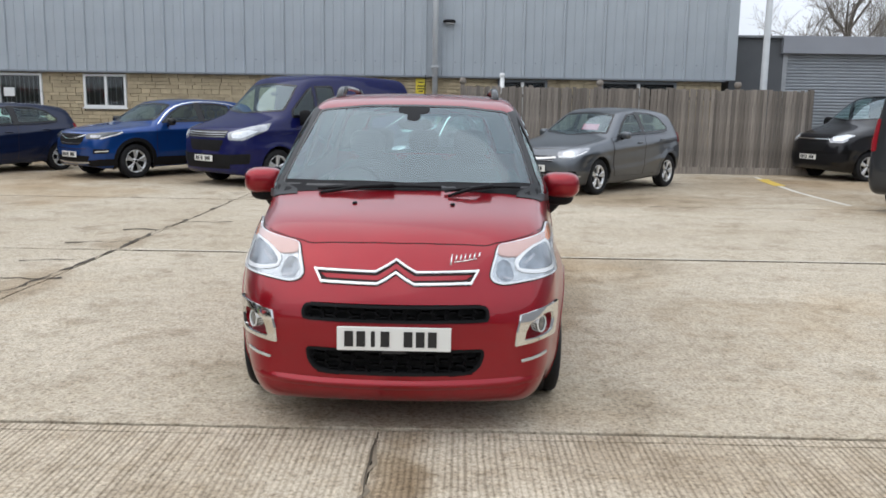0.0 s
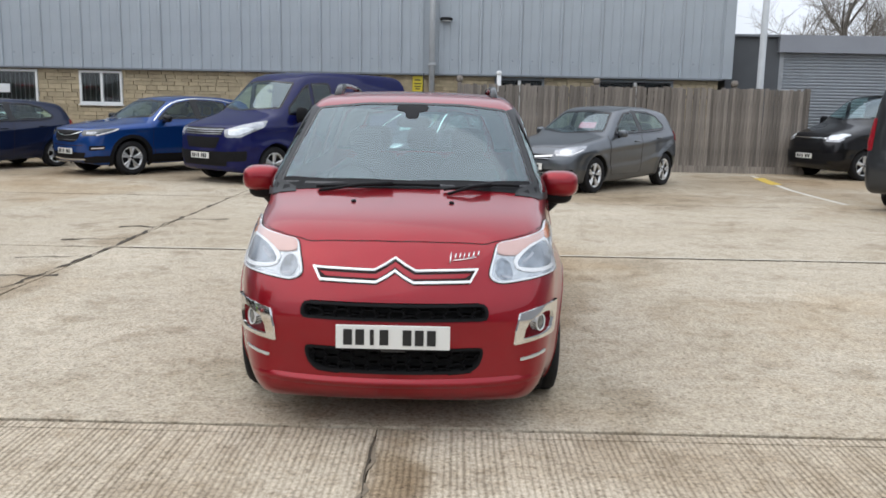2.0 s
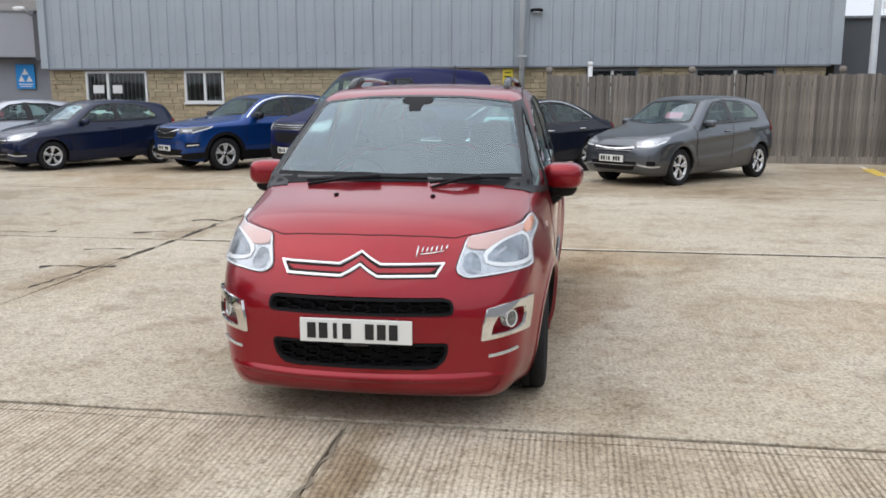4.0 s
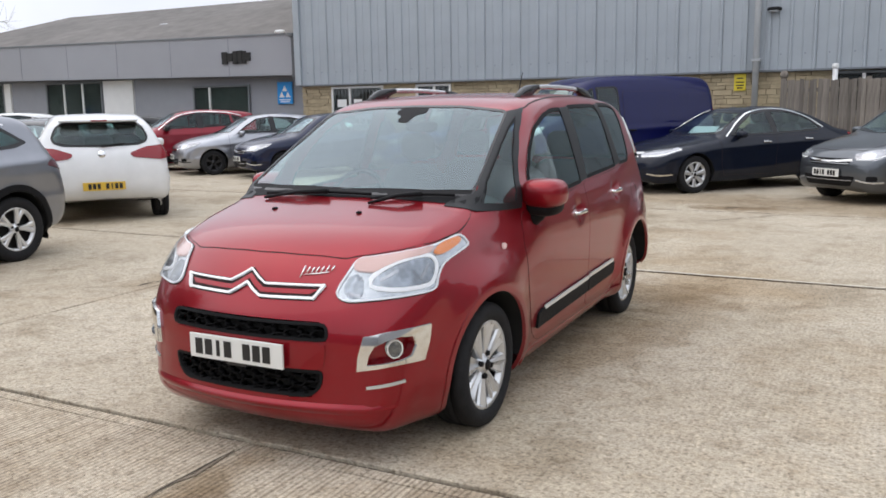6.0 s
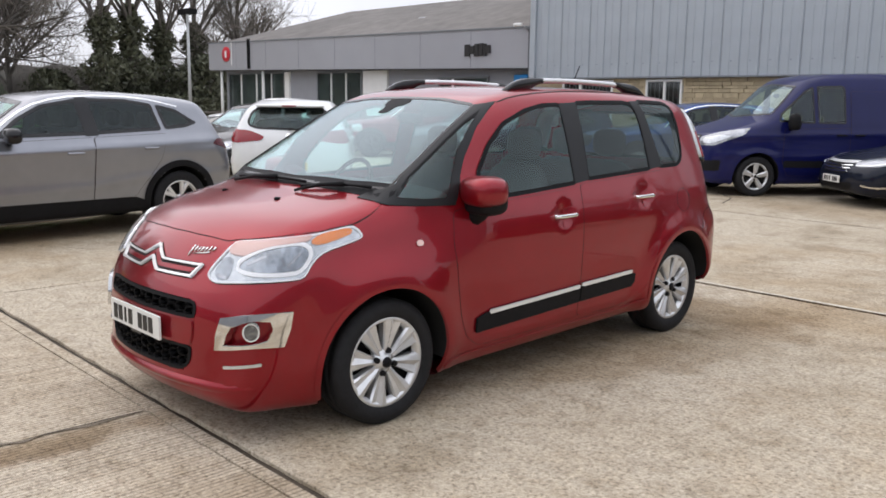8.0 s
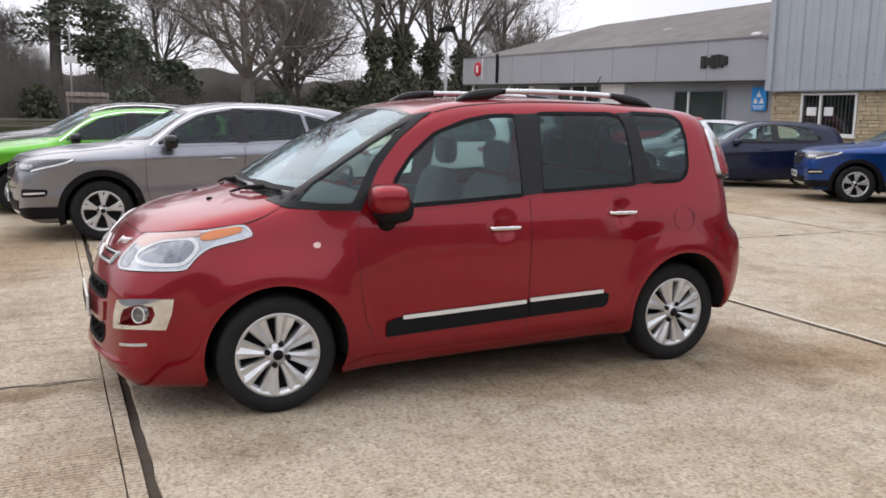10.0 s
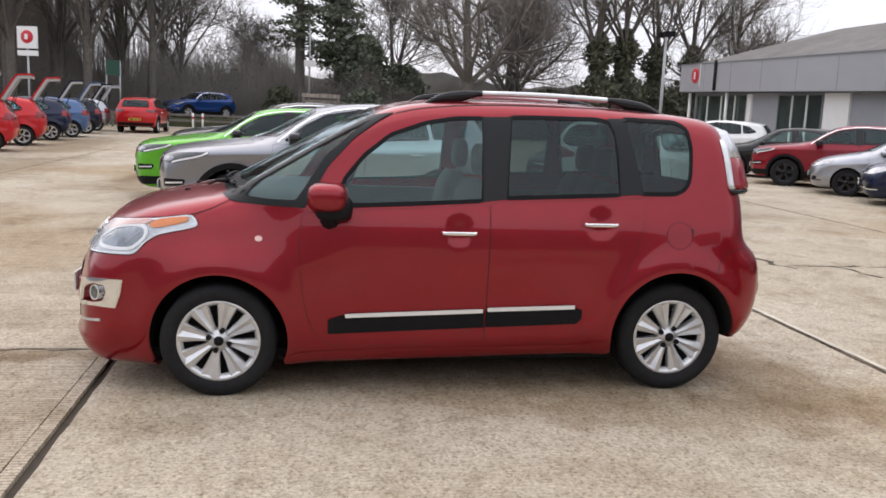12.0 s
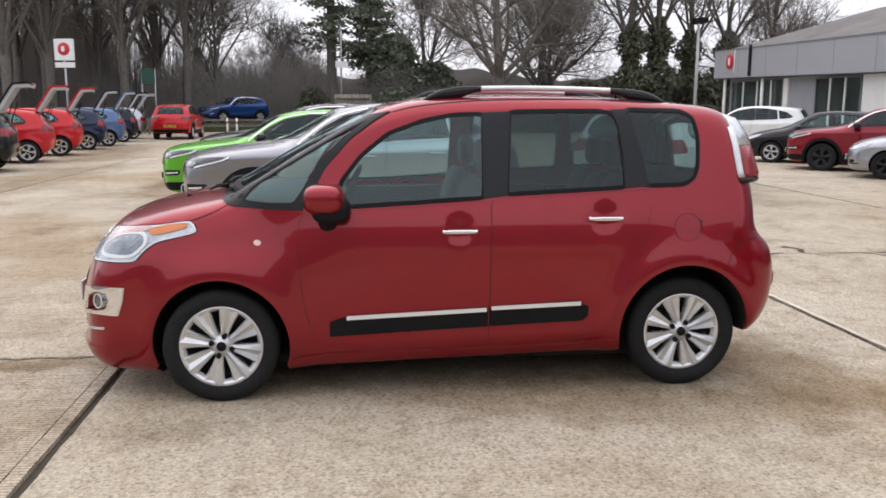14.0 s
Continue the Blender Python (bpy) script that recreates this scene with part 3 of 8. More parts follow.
def plate(sh, root, z, az, yellow=False, half=0.26, lift=0.02):
    """A number plate, its characters as plain bars."""
    p = sh.on([[0.0, z]], az)[0]
    sgn = -1 if az == 0 else 1
    bm = bmesh.new()
    y = p[1] + sgn * lift
    box(bm, (-half, y - 0.006, z - 0.055), (half, y + 0.006, z + 0.055), 0.003)
    o = part("number_plate", bm, PLATE_Y if yellow else PLATE_W, root, "yellow rear number plate" if yellow else "white front number plate", False)
    for i in range(7):
        x = -0.205 + i * 0.055 + (0.05 if i > 3 else 0)
        w = 0.02 if i != 2 else 0.009
        part("character_bar", box(bmesh.new(), (x - w, y + sgn * 0.006, z - 0.036), (x + w, y + sgn * 0.009, z + 0.036)), INK, o, "", False)


def corner(pts, az):
    """Rough places (x, y, z) on the body as (u, z) in the view from az."""
    a = radians(az)
    return [(x * math.cos(a) + y * math.sin(a), z) for x, y, z in pts]


# ---- the red people carrier ----
MPV = dict(
    wb=2.54, r=0.305, rim=0.715, arch=0.362, arch_r=0.374, top=1.63, k=0.10, crown=0.045, taper=0.06, taper_f=0.24, flare=0.028, flare_r=0.038, flare_w=0.10, arch_up=0.030, arch_dy=-0.016, r_rear=0.313, wheel_in=0.035, lip_from=-2, lip_to=196, nose_at=(0.75, 0.7),
    nose=((0.2, 0.0), (0.4, 0.0), (0.62, 0.0), (0.70, -0.005), (0.76, -0.014), (0.84, -0.042), (0.95, -0.056), (1.05, -0.035), (1.12, 0.0)),
    flat_screen=0.75, waist=((1.06, 0.0), (1.16, -0.028), (1.40, -0.034), (1.56, -0.015)), dimples=((1.265, 0.908), (2.06, 0.965)),
    bow=(0.21, 0.18, 0.06, 0.07), cabin=(0.0, 2.75), seat=1.10, mirror_in=(0.86, 1.43),
    profile=[(-0.55, 0.160), (-0.73, 0.160), (-0.785, 0.175), (-0.826, 0.222), (-0.857, 0.275), (-0.838, 0.33), (-0.84, 0.42), (-0.84, 0.54), (-0.828, 0.63), (-0.80, 0.70), (-0.765, 0.765), (-0.72, 0.83),
             (-0.655, 0.905), (-0.56, 0.965), (-0.43, 1.01), (-0.20, 1.055), (-0.03, 1.09), (0.06, 1.135), (0.42, 1.345), (0.78, 1.53), (0.92, 1.585), (1.15, 1.62),
             (1.60, 1.635), (2.10, 1.628), (2.55, 1.60), (2.80, 1.575), (2.87, 1.52), (2.955, 1.30), (3.005, 1.10), (3.02, 0.90), (3.10, 0.85), (3.14, 0.76),
             (3.15, 0.62), (3.12, 0.44), (3.00, 0.325), (2.6, 0.25), (1.2, 0.21)],
    width=[(0.0, 0.77), (0.19, 0.79), (0.28, 0.835), (0.42, 0.85), (0.60, 0.862), (0.80, 0.866), (0.92, 0.858), (1.00, 0.836), (1.08, 0.812), (1.20, 0.778), (1.40, 0.715), (1.55, 0.655), (1.70, 0.60)],
    creases=((((0.47, -1), (0.50, 0.268), (1.0, 0.280), (1.85, 0.302), (1.97, 0.325), (2.05, 0.375), (2.09, 0.43), (2.10, -1)), 0.011, 0.016),),
)


def paddle_spokes(rim):
    """Eight broad dished blades that widen towards the rim, each with a raised spine, as on the red car's wheels."""
    bm = bmesh.new()
    n = 8
    for i in range(n):
        a0 = 2 * math.pi * (i + 0.42) / n
        rows = []
        for t, wd, x in ((0.20, 0.040, 0.066), (0.34, 0.046, 0.070), (0.55, 0.068, 0.073), (0.78, 0.096, 0.078), (0.95, 0.118, 0.082), (1.0, 0.128, 0.080)):
            r = rim * t
            row = []
            for dw, dx in ((-0.5, -0.045), (-0.5, -0.010), (-0.42, 0.0), (-0.10, -0.010 * t), (0.16, 0.006), (0.42, 0.0), (0.5, -0.010), (0.5, -0.045)):
                w = dw * wd
                row.append(bm.verts.new((x + dx, r * math.cos(a0) - w * math.sin(a0), r * math.sin(a0) + w * math.cos(a0))))
            rows.append(row)
        for q, w2 in zip(rows, rows[1:]):
            for k in range(8):
                bm.faces.new((q[k], q[(k + 1) % 8], w2[(k + 1) % 8], w2[k]))
        bm.faces.new(rows[-1])
    bmesh.ops.recalc_face_normals(bm, faces=bm.faces[:])
    return bm


def honeycomb(sh, outline, cell_w, cell_h, bar, front, deep):
    """Flattened hexagonal cells with real depth, clipped to an outline on the nose."""
    poly = np.array(outline, float)
    lo, hi = poly.min(0), poly.max(0)
    bm = bmesh.new()
    hexa = [(-0.5, 0), (-0.25, 0.5), (0.25, 0.5), (0.5, 0), (0.25, -0.5), (-0.25, -0.5)]
    rows = []
    k = 0
    x = lo[0]
    while x < hi[0] + cell_w:
        z = lo[1] - cell_h + (cell_h / 2 if k % 2 else 0)
        while z < hi[1] + cell_h:
            rows.append((x, z))
            z += cell_h
        x += cell_w * 0.75
        k += 1
    for cx, cz in rows:
        ring = np.array([(cx + a * cell_w, cz + b * cell_h) for a, b in hexa])
        for a, b in zip(ring, np.roll(ring, -1, 0)):
            m = 0.5 * (a + b)
            if not inside(np.array([a, b, m]), poly).all():
                continue
            d = (b - a) / np.linalg.norm(b - a)
            n = np.array([-d[1], d[0]]) * bar / 2
            q = sh.on([a + n, b + n, b - n, a - n], 0)
            f = [bm.verts.new(p + np.array([0, -front, 0])) for p in q]
            g = [bm.verts.new(p + np.array([0, deep, 0])) for p in q]
            bm.faces.new(f)
            for i in range(4):
                bm.faces.new((f[i], g[i], g[(i + 1) % 4], f[(i + 1) % 4]))
    bmesh.ops.recalc_face_normals(bm, faces=bm.faces[:])
    return bm


def red_car():
    s = MPV
    sh = Shell(s)
    PAINT = paint("red", (0.260, 0.0055, 0.0128), 0.6, 0.30)
    root = thing("people_carrier", "shiny dark red compact people carrier parked on concrete", "car", pose(-0.303, 4.567, 0))
    grille_lines = (("upper_grille", [(-0.420, 0.646), (0.420, 0.646), (0.438, 0.606), (0.430, 0.567), (-0.430, 0.567), (-0.438, 0.606)]),
                    ("lower_grille", [(-0.420, 0.443), (0.420, 0.443), (0.402, 0.360), (0.350, 0.321), (-0.350, 0.321), (-0.402, 0.360)]))
    scr = [(-0.70, 1.102), (-0.45, 1.104), (0, 1.106), (0.45, 1.104), (0.70, 1.102), (0.665, 1.25), (0.585, 1.515), (0.3, 1.545), (0, 1.55), (-0.3, 1.545), (-0.585, 1.515), (-0.665, 1.25)]
    rearw = [(-0.56, 1.12), (0.56, 1.12), (0.50, 1.46), (0.3, 1.49), (-0.3, 1.49), (-0.50, 1.46)]
    front_run = [(q[1] + 0.013, q[2] - 0.002) for q in sh.on([(0.59, 1.50), (0.607, 1.44), (0.634, 1.34), (0.661, 1.24), (0.684, 1.15)], 0)]
    quarter = [(0.11, 1.062), (0.25, 1.05), (0.40, 1.048), (0.435, 1.09), (0.485, 1.18), (0.55, 1.28), (0.69, 1.405), (0.815, 1.492)] + front_run[1:]
    wind_f = [(0.605, 1.025), (0.635, 1.175), (0.745, 1.31), (0.89, 1.425), (1.085, 1.495), (1.25, 1.525), (1.42, 1.53), (1.41, 1.07), (1.0, 1.045)]
    wind_r = [(1.51, 1.085), (1.545, 1.54), (1.7, 1.545), (2.06, 1.548), (2.14, 1.53), (2.172, 1.46), (2.185, 1.30), (2.19, 1.118)]
    wind_q = [(2.20, 1.555), (2.53, 1.548), (2.60, 1.51), (2.622, 1.40), (2.61, 1.24), (2.585, 1.17), (2.52, 1.13), (2.29, 1.125)]
    holes = [(0, inset(soften(scr, 0.03), 0.006)), (180, inset(soften(rearw, 0.03), 0.008))] + [(90, inset(soften(w, 0.03), 0.007)) for w in (quarter, wind_f, wind_r, wind_q)]
    well = [[(-0.045, 0.474), (-0.035, 0.515), (-0.012, 0.553)], [(-0.012, 0.553), (0.044, 0.576), (0.095, 0.588), (0.158, 0.582)], [(0.158, 0.582), (0.168, 0.545), (0.146, 0.500)], [(0.146, 0.500), (0.10, 0.487), (0.06, 0.482), (-0.045, 0.474)]]
    well_line = [q for run in well for q in run[:-1]]
    holes += [(0, inset(soften(o, 0.03), 0.003)) for _, o in grille_lines] + [(42, inset(well_line, -0.004))]
    grilles = [(nm, o, skin(sh, nm, o, 0, UNDER, root, -0.055, 0.004, 0.05, 1, label="black honeycomb grille")) for nm, o in grille_lines]
    shade(part("body", body_mesh(sh, 0.022, holes), PAINT, root, "glossy red painted bodywork"), sh)
    add_lips(sh, root, PAINT)
    # glass with black rims
    for nm, o, az, g, rim in (("windscreen", scr, 0, SCREEN, 0.011), ("rear_window", rearw, 180, GLASS, 0.034)):
        skin(sh, nm, o, az, g, root, 0.004, 0.003, 0.06, 1)
        skin(sh, "window_seal", o, az, GLOSSBLACK, root, 0.0065, 0.004, 0.05, 1, hole=rim)
    for nm, o, g, rim in (("quarter_window", quarter, GLASS, 0.010), ("front_door_window", wind_f, GLASS, 0.022), ("rear_door_window", wind_r, PRIVACY, 0.022), ("rear_quarter_window", wind_q, PRIVACY, 0.022)):
        skin(sh, nm, o, 90, g, root, 0.004, 0.003, 0.06, 1, True)
        skin(sh, "window_seal", o, 90, BLACK, root, 0.0065, 0.005, 0.03, 1, True, hole=rim)
    skin(sh, "sensor_patch", [(-0.10, 1.535), (0.10, 1.535), (0.095, 1.500), (0.035, 1.494), (0.045, 1.455), (-0.045, 1.455), (-0.035, 1.494), (-0.095, 1.500)], 0, BLACK, root, 0.0055, 0.002, 0.05, 1)
    # black pillars
    screen_edge = sh.on([(0.580, 1.51), (0.608, 1.44), (0.637, 1.34), (0.664, 1.24), (0.684, 1.16), (0.693, 1.115)], 0)
    outer = [[(0.0, 1.065), (0.06, 1.04), (0.25, 1.027), (0.44, 1.02)], [(0.44, 1.02), (0.455, 1.046), (0.498, 1.122), (0.562, 1.24), (0.70, 1.391), (0.838, 1.491), (0.91, 1.53)],
             [(0.91, 1.53)] + [(q[1], q[2]) for q in screen_edge] + [(0.0, 1.065)]]
    inner_q = [[(0.135, 1.072), (0.25, 1.062), (0.39, 1.06)], [(0.39, 1.06), (0.425, 1.10), (0.475, 1.185), (0.54, 1.285), (0.68, 1.405), (0.79, 1.485)], [(0.79, 1.485)] + [(a + 0.004, b - 0.003) for a, b in front_run[1:]] + [(0.135, 1.072)]]
    skin(sh, "a_pillar", outer, 90, PILLAR, root, 0.008, 0.010, 0.03, 0, True, "black windscreen pillar", hole=inner_q)
    skin(sh, "b_pillar", [(1.395, 1.075), (1.40, 1.525), (1.56, 1.532), (1.525, 1.09)], 90, PILLAR, root, 0.008, 0.008, 0.05, 0, True, "black pillar between the door windows")
    skin(sh, "c_pillar", [(2.176, 1.125), (2.172, 1.33), (2.155, 1.47), (2.120, 1.543), (2.225, 1.545), (2.315, 1.135)], 90, PILLAR, root, 0.008, 0.008, 0.05, 0, True, "black rear pillar")
    # doors, bonnet and their gaps
    AZ = 42
    lamp = [(-0.041, 0.895), (-0.120, 0.806), (-0.148, 0.765), (-0.140, 0.742), (-0.105, 0.727), (0.10, 0.744), (0.244, 0.750), (0.288, 0.757), (0.305, 0.807), (0.345, 0.855), (0.497, 0.902), (0.500, 0.920), (0.460, 0.962), (0.306, 0.932), (0.171, 0.918), (0.043, 0.903)]
    lamp_top = sh.on([(-0.045, 0.905), (0.04, 0.912), (0.171, 0.927), (0.306, 0.941), (0.455, 0.966)], AZ)[:, :2]
    front_door = [(0.43, 0.995), (0.412, 0.84), (0.43, 0.62), (0.455, 0.46), (0.505, 0.345), (0.60, 0.278), (1.0, 0.284), (1.424, 0.296), (1.434, 1.06), (1.0, 1.03), (0.62, 1.012), (0.5, 1.0)]
    rear_door = [(1.440, 1.07), (1.430, 0.296), (1.80, 0.302), (1.97, 0.32), (2.09, 0.39), (2.18, 0.60), (2.25, 0.78), (2.31, 0.98), (2.335, 1.115), (1.9, 1.09)]
    half = [tuple(q) for q in lamp_top] + [(0.735, -0.03), (0.715, 0.06)]
    bonnet = [(-0.42, -0.597), (-0.2, -0.632), (0, -0.644), (0.2, -0.632), (0.42, -0.597)] + half + [(0.45, 0.0), (0, -0.035), (-0.45, 0.0)] + [(-a, b) for a, b in half[::-1]]
    for nm, o, rd in (("front_door", front_door, 1), ("rear_door", rear_door, 1)):
        skin(sh, "panel_gap", inset(o, -0.0025), 90, SEAM, root, 0.0012, 0.002, 0.05, rd, True, hole=0.006)
        skin(sh, nm, o, 90, PAINT, root, 0.0025, 0.003, 0.025, rd, True)
    skin(sh, "panel_gap", inset(bonnet, -0.0035), None, SEAM, root, 0.0012, 0.002, 0.05, 1, hole=0.007)
    skin(sh, "bonnet", bonnet, None, PAINT, root, 0.003, 0.004, 0.05, 1)
    ribbon(sh, "panel_gap", [(0.92, 1.53), (1.05, 1.562), (1.3, 1.588), (1.6, 1.60), (2.2, 1.60), (2.45, 1.585)], 0.005, 90, SEAM, root, mirror=True)
    fl = [(2.525 + 0.078 * math.cos(a), 0.912 + 0.076 * math.sin(a)) for a in np.linspace(0, 2 * math.pi, 28)[:-1]]
    skin(sh, "panel_gap", fl, 90, SEAM, root, 0.0012, 0.002, 0.05, 0, hole=0.002)
    skin(sh, "flap_notch", [(2.598, 0.952), (2.607, 0.950), (2.606, 0.905), (2.601, 0.905)], 90, SEAM, root, 0.0016, 0.002, 0.05, 0)
    # cowl and wipers
    skin(sh, "cowl", [(-0.70, 0.045), (-0.45, 0.0), (0, -0.04), (0.45, 0.0), (0.70, 0.045), (0.73, 0.15), (0.45, 0.085), (0, 0.045), (-0.45, 0.085), (-0.73, 0.15)], None, BLACK, root, 0.006, 0.006, 0.05, 1, label="black plastic cowl below the windscreen")
    for x0, x1, z0 in ((-0.48, 0.19, 1.088), (0.21, 0.62, 1.088)):
        line = [(x0 + (x1 - x0) * t, z0 + 0.02 * math.sin(2.2 * t)) for t in np.linspace(0, 1, 7)]
        p = sh.on(line, 0) + np.array([0, -0.022, 0.012])
        bm = bmesh.new()
        tube(bm, p, 0.0085, 6)
        w = part("wiper", bm, BLACK, root)
        bm = bmesh.new()
        a = sh.on([(x0 + 0.62 * (x1 - x0), 1.108)], 0)[0] + np.array([0, -0.036, 0.016])
        b = sh.on([(x0 + 0.02, 1.075)], 0)[0] + np.array([0, -0.03, 0.006])
        tube(bm, [b, 0.55 * a + 0.45 * b + np.array([0, -0.008, 0.012]), a], [0.007, 0.010, 0.014], 8)
        part("wiper_arm", bm, BLACK, w)
    for x in (-0.253, 0.253):
        bm = bmesh.new()
        q = sh.on([(x, -0.23)], None)[0]
        blob(bm, q + np.array([0, 0, 0.005]), (0.013, 0.017, 0.009), 2.5, 6)
        part("washer_jet", bm, BLACK, root)
    # nose
    for nm, o, g in grilles:
        skin(sh, "grille_frame", o, 0, BLACK, g, 0.005, 0.048, 0.03, 1, hole=0.013)
        part("mesh_bars", honeycomb(sh, inset(soften(o, 0.03), 0.004), 0.085, 0.043, 0.010, -0.003, 0.03), BLACK, g)
    skin(sh, "bumper_bar", [(-0.430, 0.562), (0.430, 0.562), (0.418, 0.447), (-0.418, 0.447)], 0, PAINT, root, 0.010, 0.014, 0.04, 1)
    plate(sh, root, 0.502, 0, lift=0.022)
    part("plate_tag", box(bmesh.new(), (-0.055, -0.862, 0.432), (0.055, -0.856, 0.446)), ALLOY_DARK, root, "", False)
    # splitter lip that runs round the foot of the bumper
    bm = bmesh.new()
    rows = []
    for az in np.linspace(-61, 61, 33):
        fade = min(1.0, (61 - abs(az)) / 40)
        fade = fade * fade * (3 - 2 * fade)
        row = []
        for z, lf in ((0.300, 0.0), (0.290, 0.005), (0.282, 0.011), (0.275, 0.012), (0.264, 0.007), (0.246, -0.004)):
            q = sh.on([(0.0, z)], az)
            row.append(bm.verts.new(Vector((q + ((0.004 + lf) * fade - 0.0025) * sh.normal(q))[0])))
        rows.append(row)
    for r1, r2 in zip(rows, rows[1:]):
        for i in range(len(r1) - 1):
            bm.faces.new((r1[i], r1[i + 1], r2[i + 1], r2[i]))
    bmesh.ops.recalc_face_normals(bm, faces=bm.faces[:])
    part("bumper_lip", bm, PAINT, root)
    up = [(-0.378, 0.789), (-0.095, 0.786), (-0.045, 0.811), (0, 0.838), (0.045, 0.811), (0.095, 0.786), (0.378, 0.789)]
    dn = [(-0.348, 0.739), (-0.085, 0.736), (-0.042, 0.758), (0, 0.785), (0.042, 0.758), (0.085, 0.736), (0.348, 0.739)]
    dark = np.vstack([np.array(up) + [0, 0.009], (np.array(dn) - [0, 0.009])[::-1]])
    skin(sh, "emblem_recess", dark, 0, SEAM, root, 0.003, 0.004, 0.03, 0)
    inner_red = np.vstack([np.array(up) * [0.93, 1] + [0, -0.015], (np.array(dn) * [0.93, 1] + [0, 0.017])[::-1]])
    skin(sh, "emblem_fill", inner_red, 0, PAINT, root, 0.006, 0.004, 0.03, 0)
    for line, wd in ((up, 0.0062), (dn, 0.0085)):
        ribbon(sh, "front_emblem_bar", line, wd, 0, BRIGHT, root, 0.016, thick=0.016, rounds=0, label="chrome double chevron bar", cell=0.03)
    for sg in (-1, 1):
        ribbon(sh, "front_emblem_bar", [(sg * 0.380, 0.793), (sg * 0.343, 0.734)], 0.009, 0, BRIGHT, root, 0.0165, thick=0.016, rounds=0, cell=0.02)
    # silver script badge, as plain strokes
    bm = bmesh.new()
    for i, (x, z, h) in enumerate(((0.252, 0.843, 0.045), (0.275, 0.851, 0.022), (0.296, 0.851, 0.020), (0.316, 0.853, 0.022), (0.338, 0.854, 0.022), (0.360, 0.857, 0.022), (0.383, 0.860, 0.018))):
        q = sh.on([(x, z - h / 2), (x + 0.006, z + h / 2)], 0) + np.array([0, -0.005, 0])
        tube(bm, q, 0.004, 5)
    tube(bm, sh.on([(0.268, 0.832), (0.33, 0.838), (0.375, 0.845)], 0) + np.array([0, -0.005, 0]), 0.003, 5)
    part("script_badge", bm, CHROME, root, "silver strokes of a script badge")
    skin(sh, "headlamp", lamp, AZ, LAMP_MID, root, 0.004, 0.008, 0.04, 1, True, "clear headlamp with white ring")
    # outline of the red paint's reflection, laid on the lamp as a coloured skin
    film = [(-0.041, 0.893), (-0.070, 0.848), (0.024, 0.840), (0.052, 0.857), (0.138, 0.886), (0.256, 0.900), (0.292, 0.909), (0.306, 0.930), (0.171, 0.915), (0.043, 0.900)]
    amber = [(0.292, 0.908), (0.336, 0.934), (0.448, 0.952), (0.458, 0.926), (0.358, 0.893), (0.310, 0.888)]
    bowl = [(0.000, 0.792), (0.008, 0.815), (0.060, 0.848), (0.130, 0.876), (0.240, 0.892), (0.284, 0.880), (0.296, 0.848), (0.270, 0.797), (0.240, 0.784), (0.10, 0.780)]
    inner = [(-0.118, 0.782), (-0.078, 0.832), (-0.030, 0.836), (-0.030, 0.785), (-0.045, 0.745), (-0.104, 0.741)]
    skin(sh, "lamp_top_film", film, AZ, PINK, root, 0.0125, 0.009, 0.04, 1, True, "salmon reflection of the paint in the upper lens")
    skin(sh, "indicator_lens", amber, AZ, AMBER, root, 0.013, 0.009, 0.04, 1, True, "amber indicator lens")
    skin(sh, "lamp_bowl", bowl, AZ, LAMP_BOWL, root, 0.007, 0.004, 0.03, 1, True, "grey crystal lamp bowl")
    skin(sh, "lamp_bowl", inner, AZ, LAMP_BOWL, root, 0.007, 0.004, 0.03, 1, True, "grey crystal lamp bowl")
    for (ua, za), (ub, zb) in (((0.04, 0.812), (0.12, 0.848)), ((0.215, 0.806), (0.262, 0.862)), ((-0.095, 0.76), (-0.05, 0.752))):
        ribbon(sh, "reflector_rib", [(ua, za), (ub, zb)], 0.010, AZ, LAMP_GREY, root, 0.0085, True, 0.003, 0, cell=0.03)
    skin(sh, "lamp_ring", inset(chaikin(bowl, 1), -0.016), AZ, LAMP_RIM, root, 0.011, 0.007, 0.02, 0, True, "white lamp ring", hole=0.016)
    skin(sh, "lamp_edge", lamp, AZ, LAMP_RIM, root, 0.011, 0.008, 0.02, 1, True, "pale lamp edge", hole=0.006)
    skin(sh, "lamp_lens", lamp, AZ, LENS, root, 0.016, 0.014, 0.04, 1, True)
    skin(sh, "panel_gap", inset(lamp, -0.004), AZ, SEAM, root, 0.002, 0.003, 0.03, 1, True, hole=0.006)
    fog = [[(-0.085, 0.449), (-0.078, 0.515), (-0.054, 0.592)], [(-0.054, 0.592), (0.039, 0.610), (0.130, 0.617), (0.243, 0.619)], [(0.243, 0.619), (0.232, 0.545), (0.206, 0.468)], [(0.206, 0.468), (0.120, 0.470), (0.048, 0.466), (-0.085, 0.449)]]
    skin(sh, "fog_lamp_surround", fog, AZ, CHROME, root, 0.016, 0.018, 0.02, 1, True, "chrome fog lamp surround", hole=well)
    skin(sh, "fog_lamp_well", inset(well_line, -0.006), AZ, PAINT, root, -0.046, 0.004, 0.03, 0, True)
    skin(sh, "well_wall", inset(well_line, -0.004), AZ, PAINT, root, 0.002, 0.050, 0.02, 0, True, hole=0.004)
    c = (0.077, 0.535)
    circ = [(c[0] + 0.037 * math.cos(a), c[1] + 0.041 * math.sin(a)) for a in np.linspace(0, 2 * math.pi, 22)[:-1]]
    skin(sh, "fog_lamp", circ, AZ, LAMP_BOWL, root, -0.006, 0.040, 0.02, 0, True, "round fog lamp")
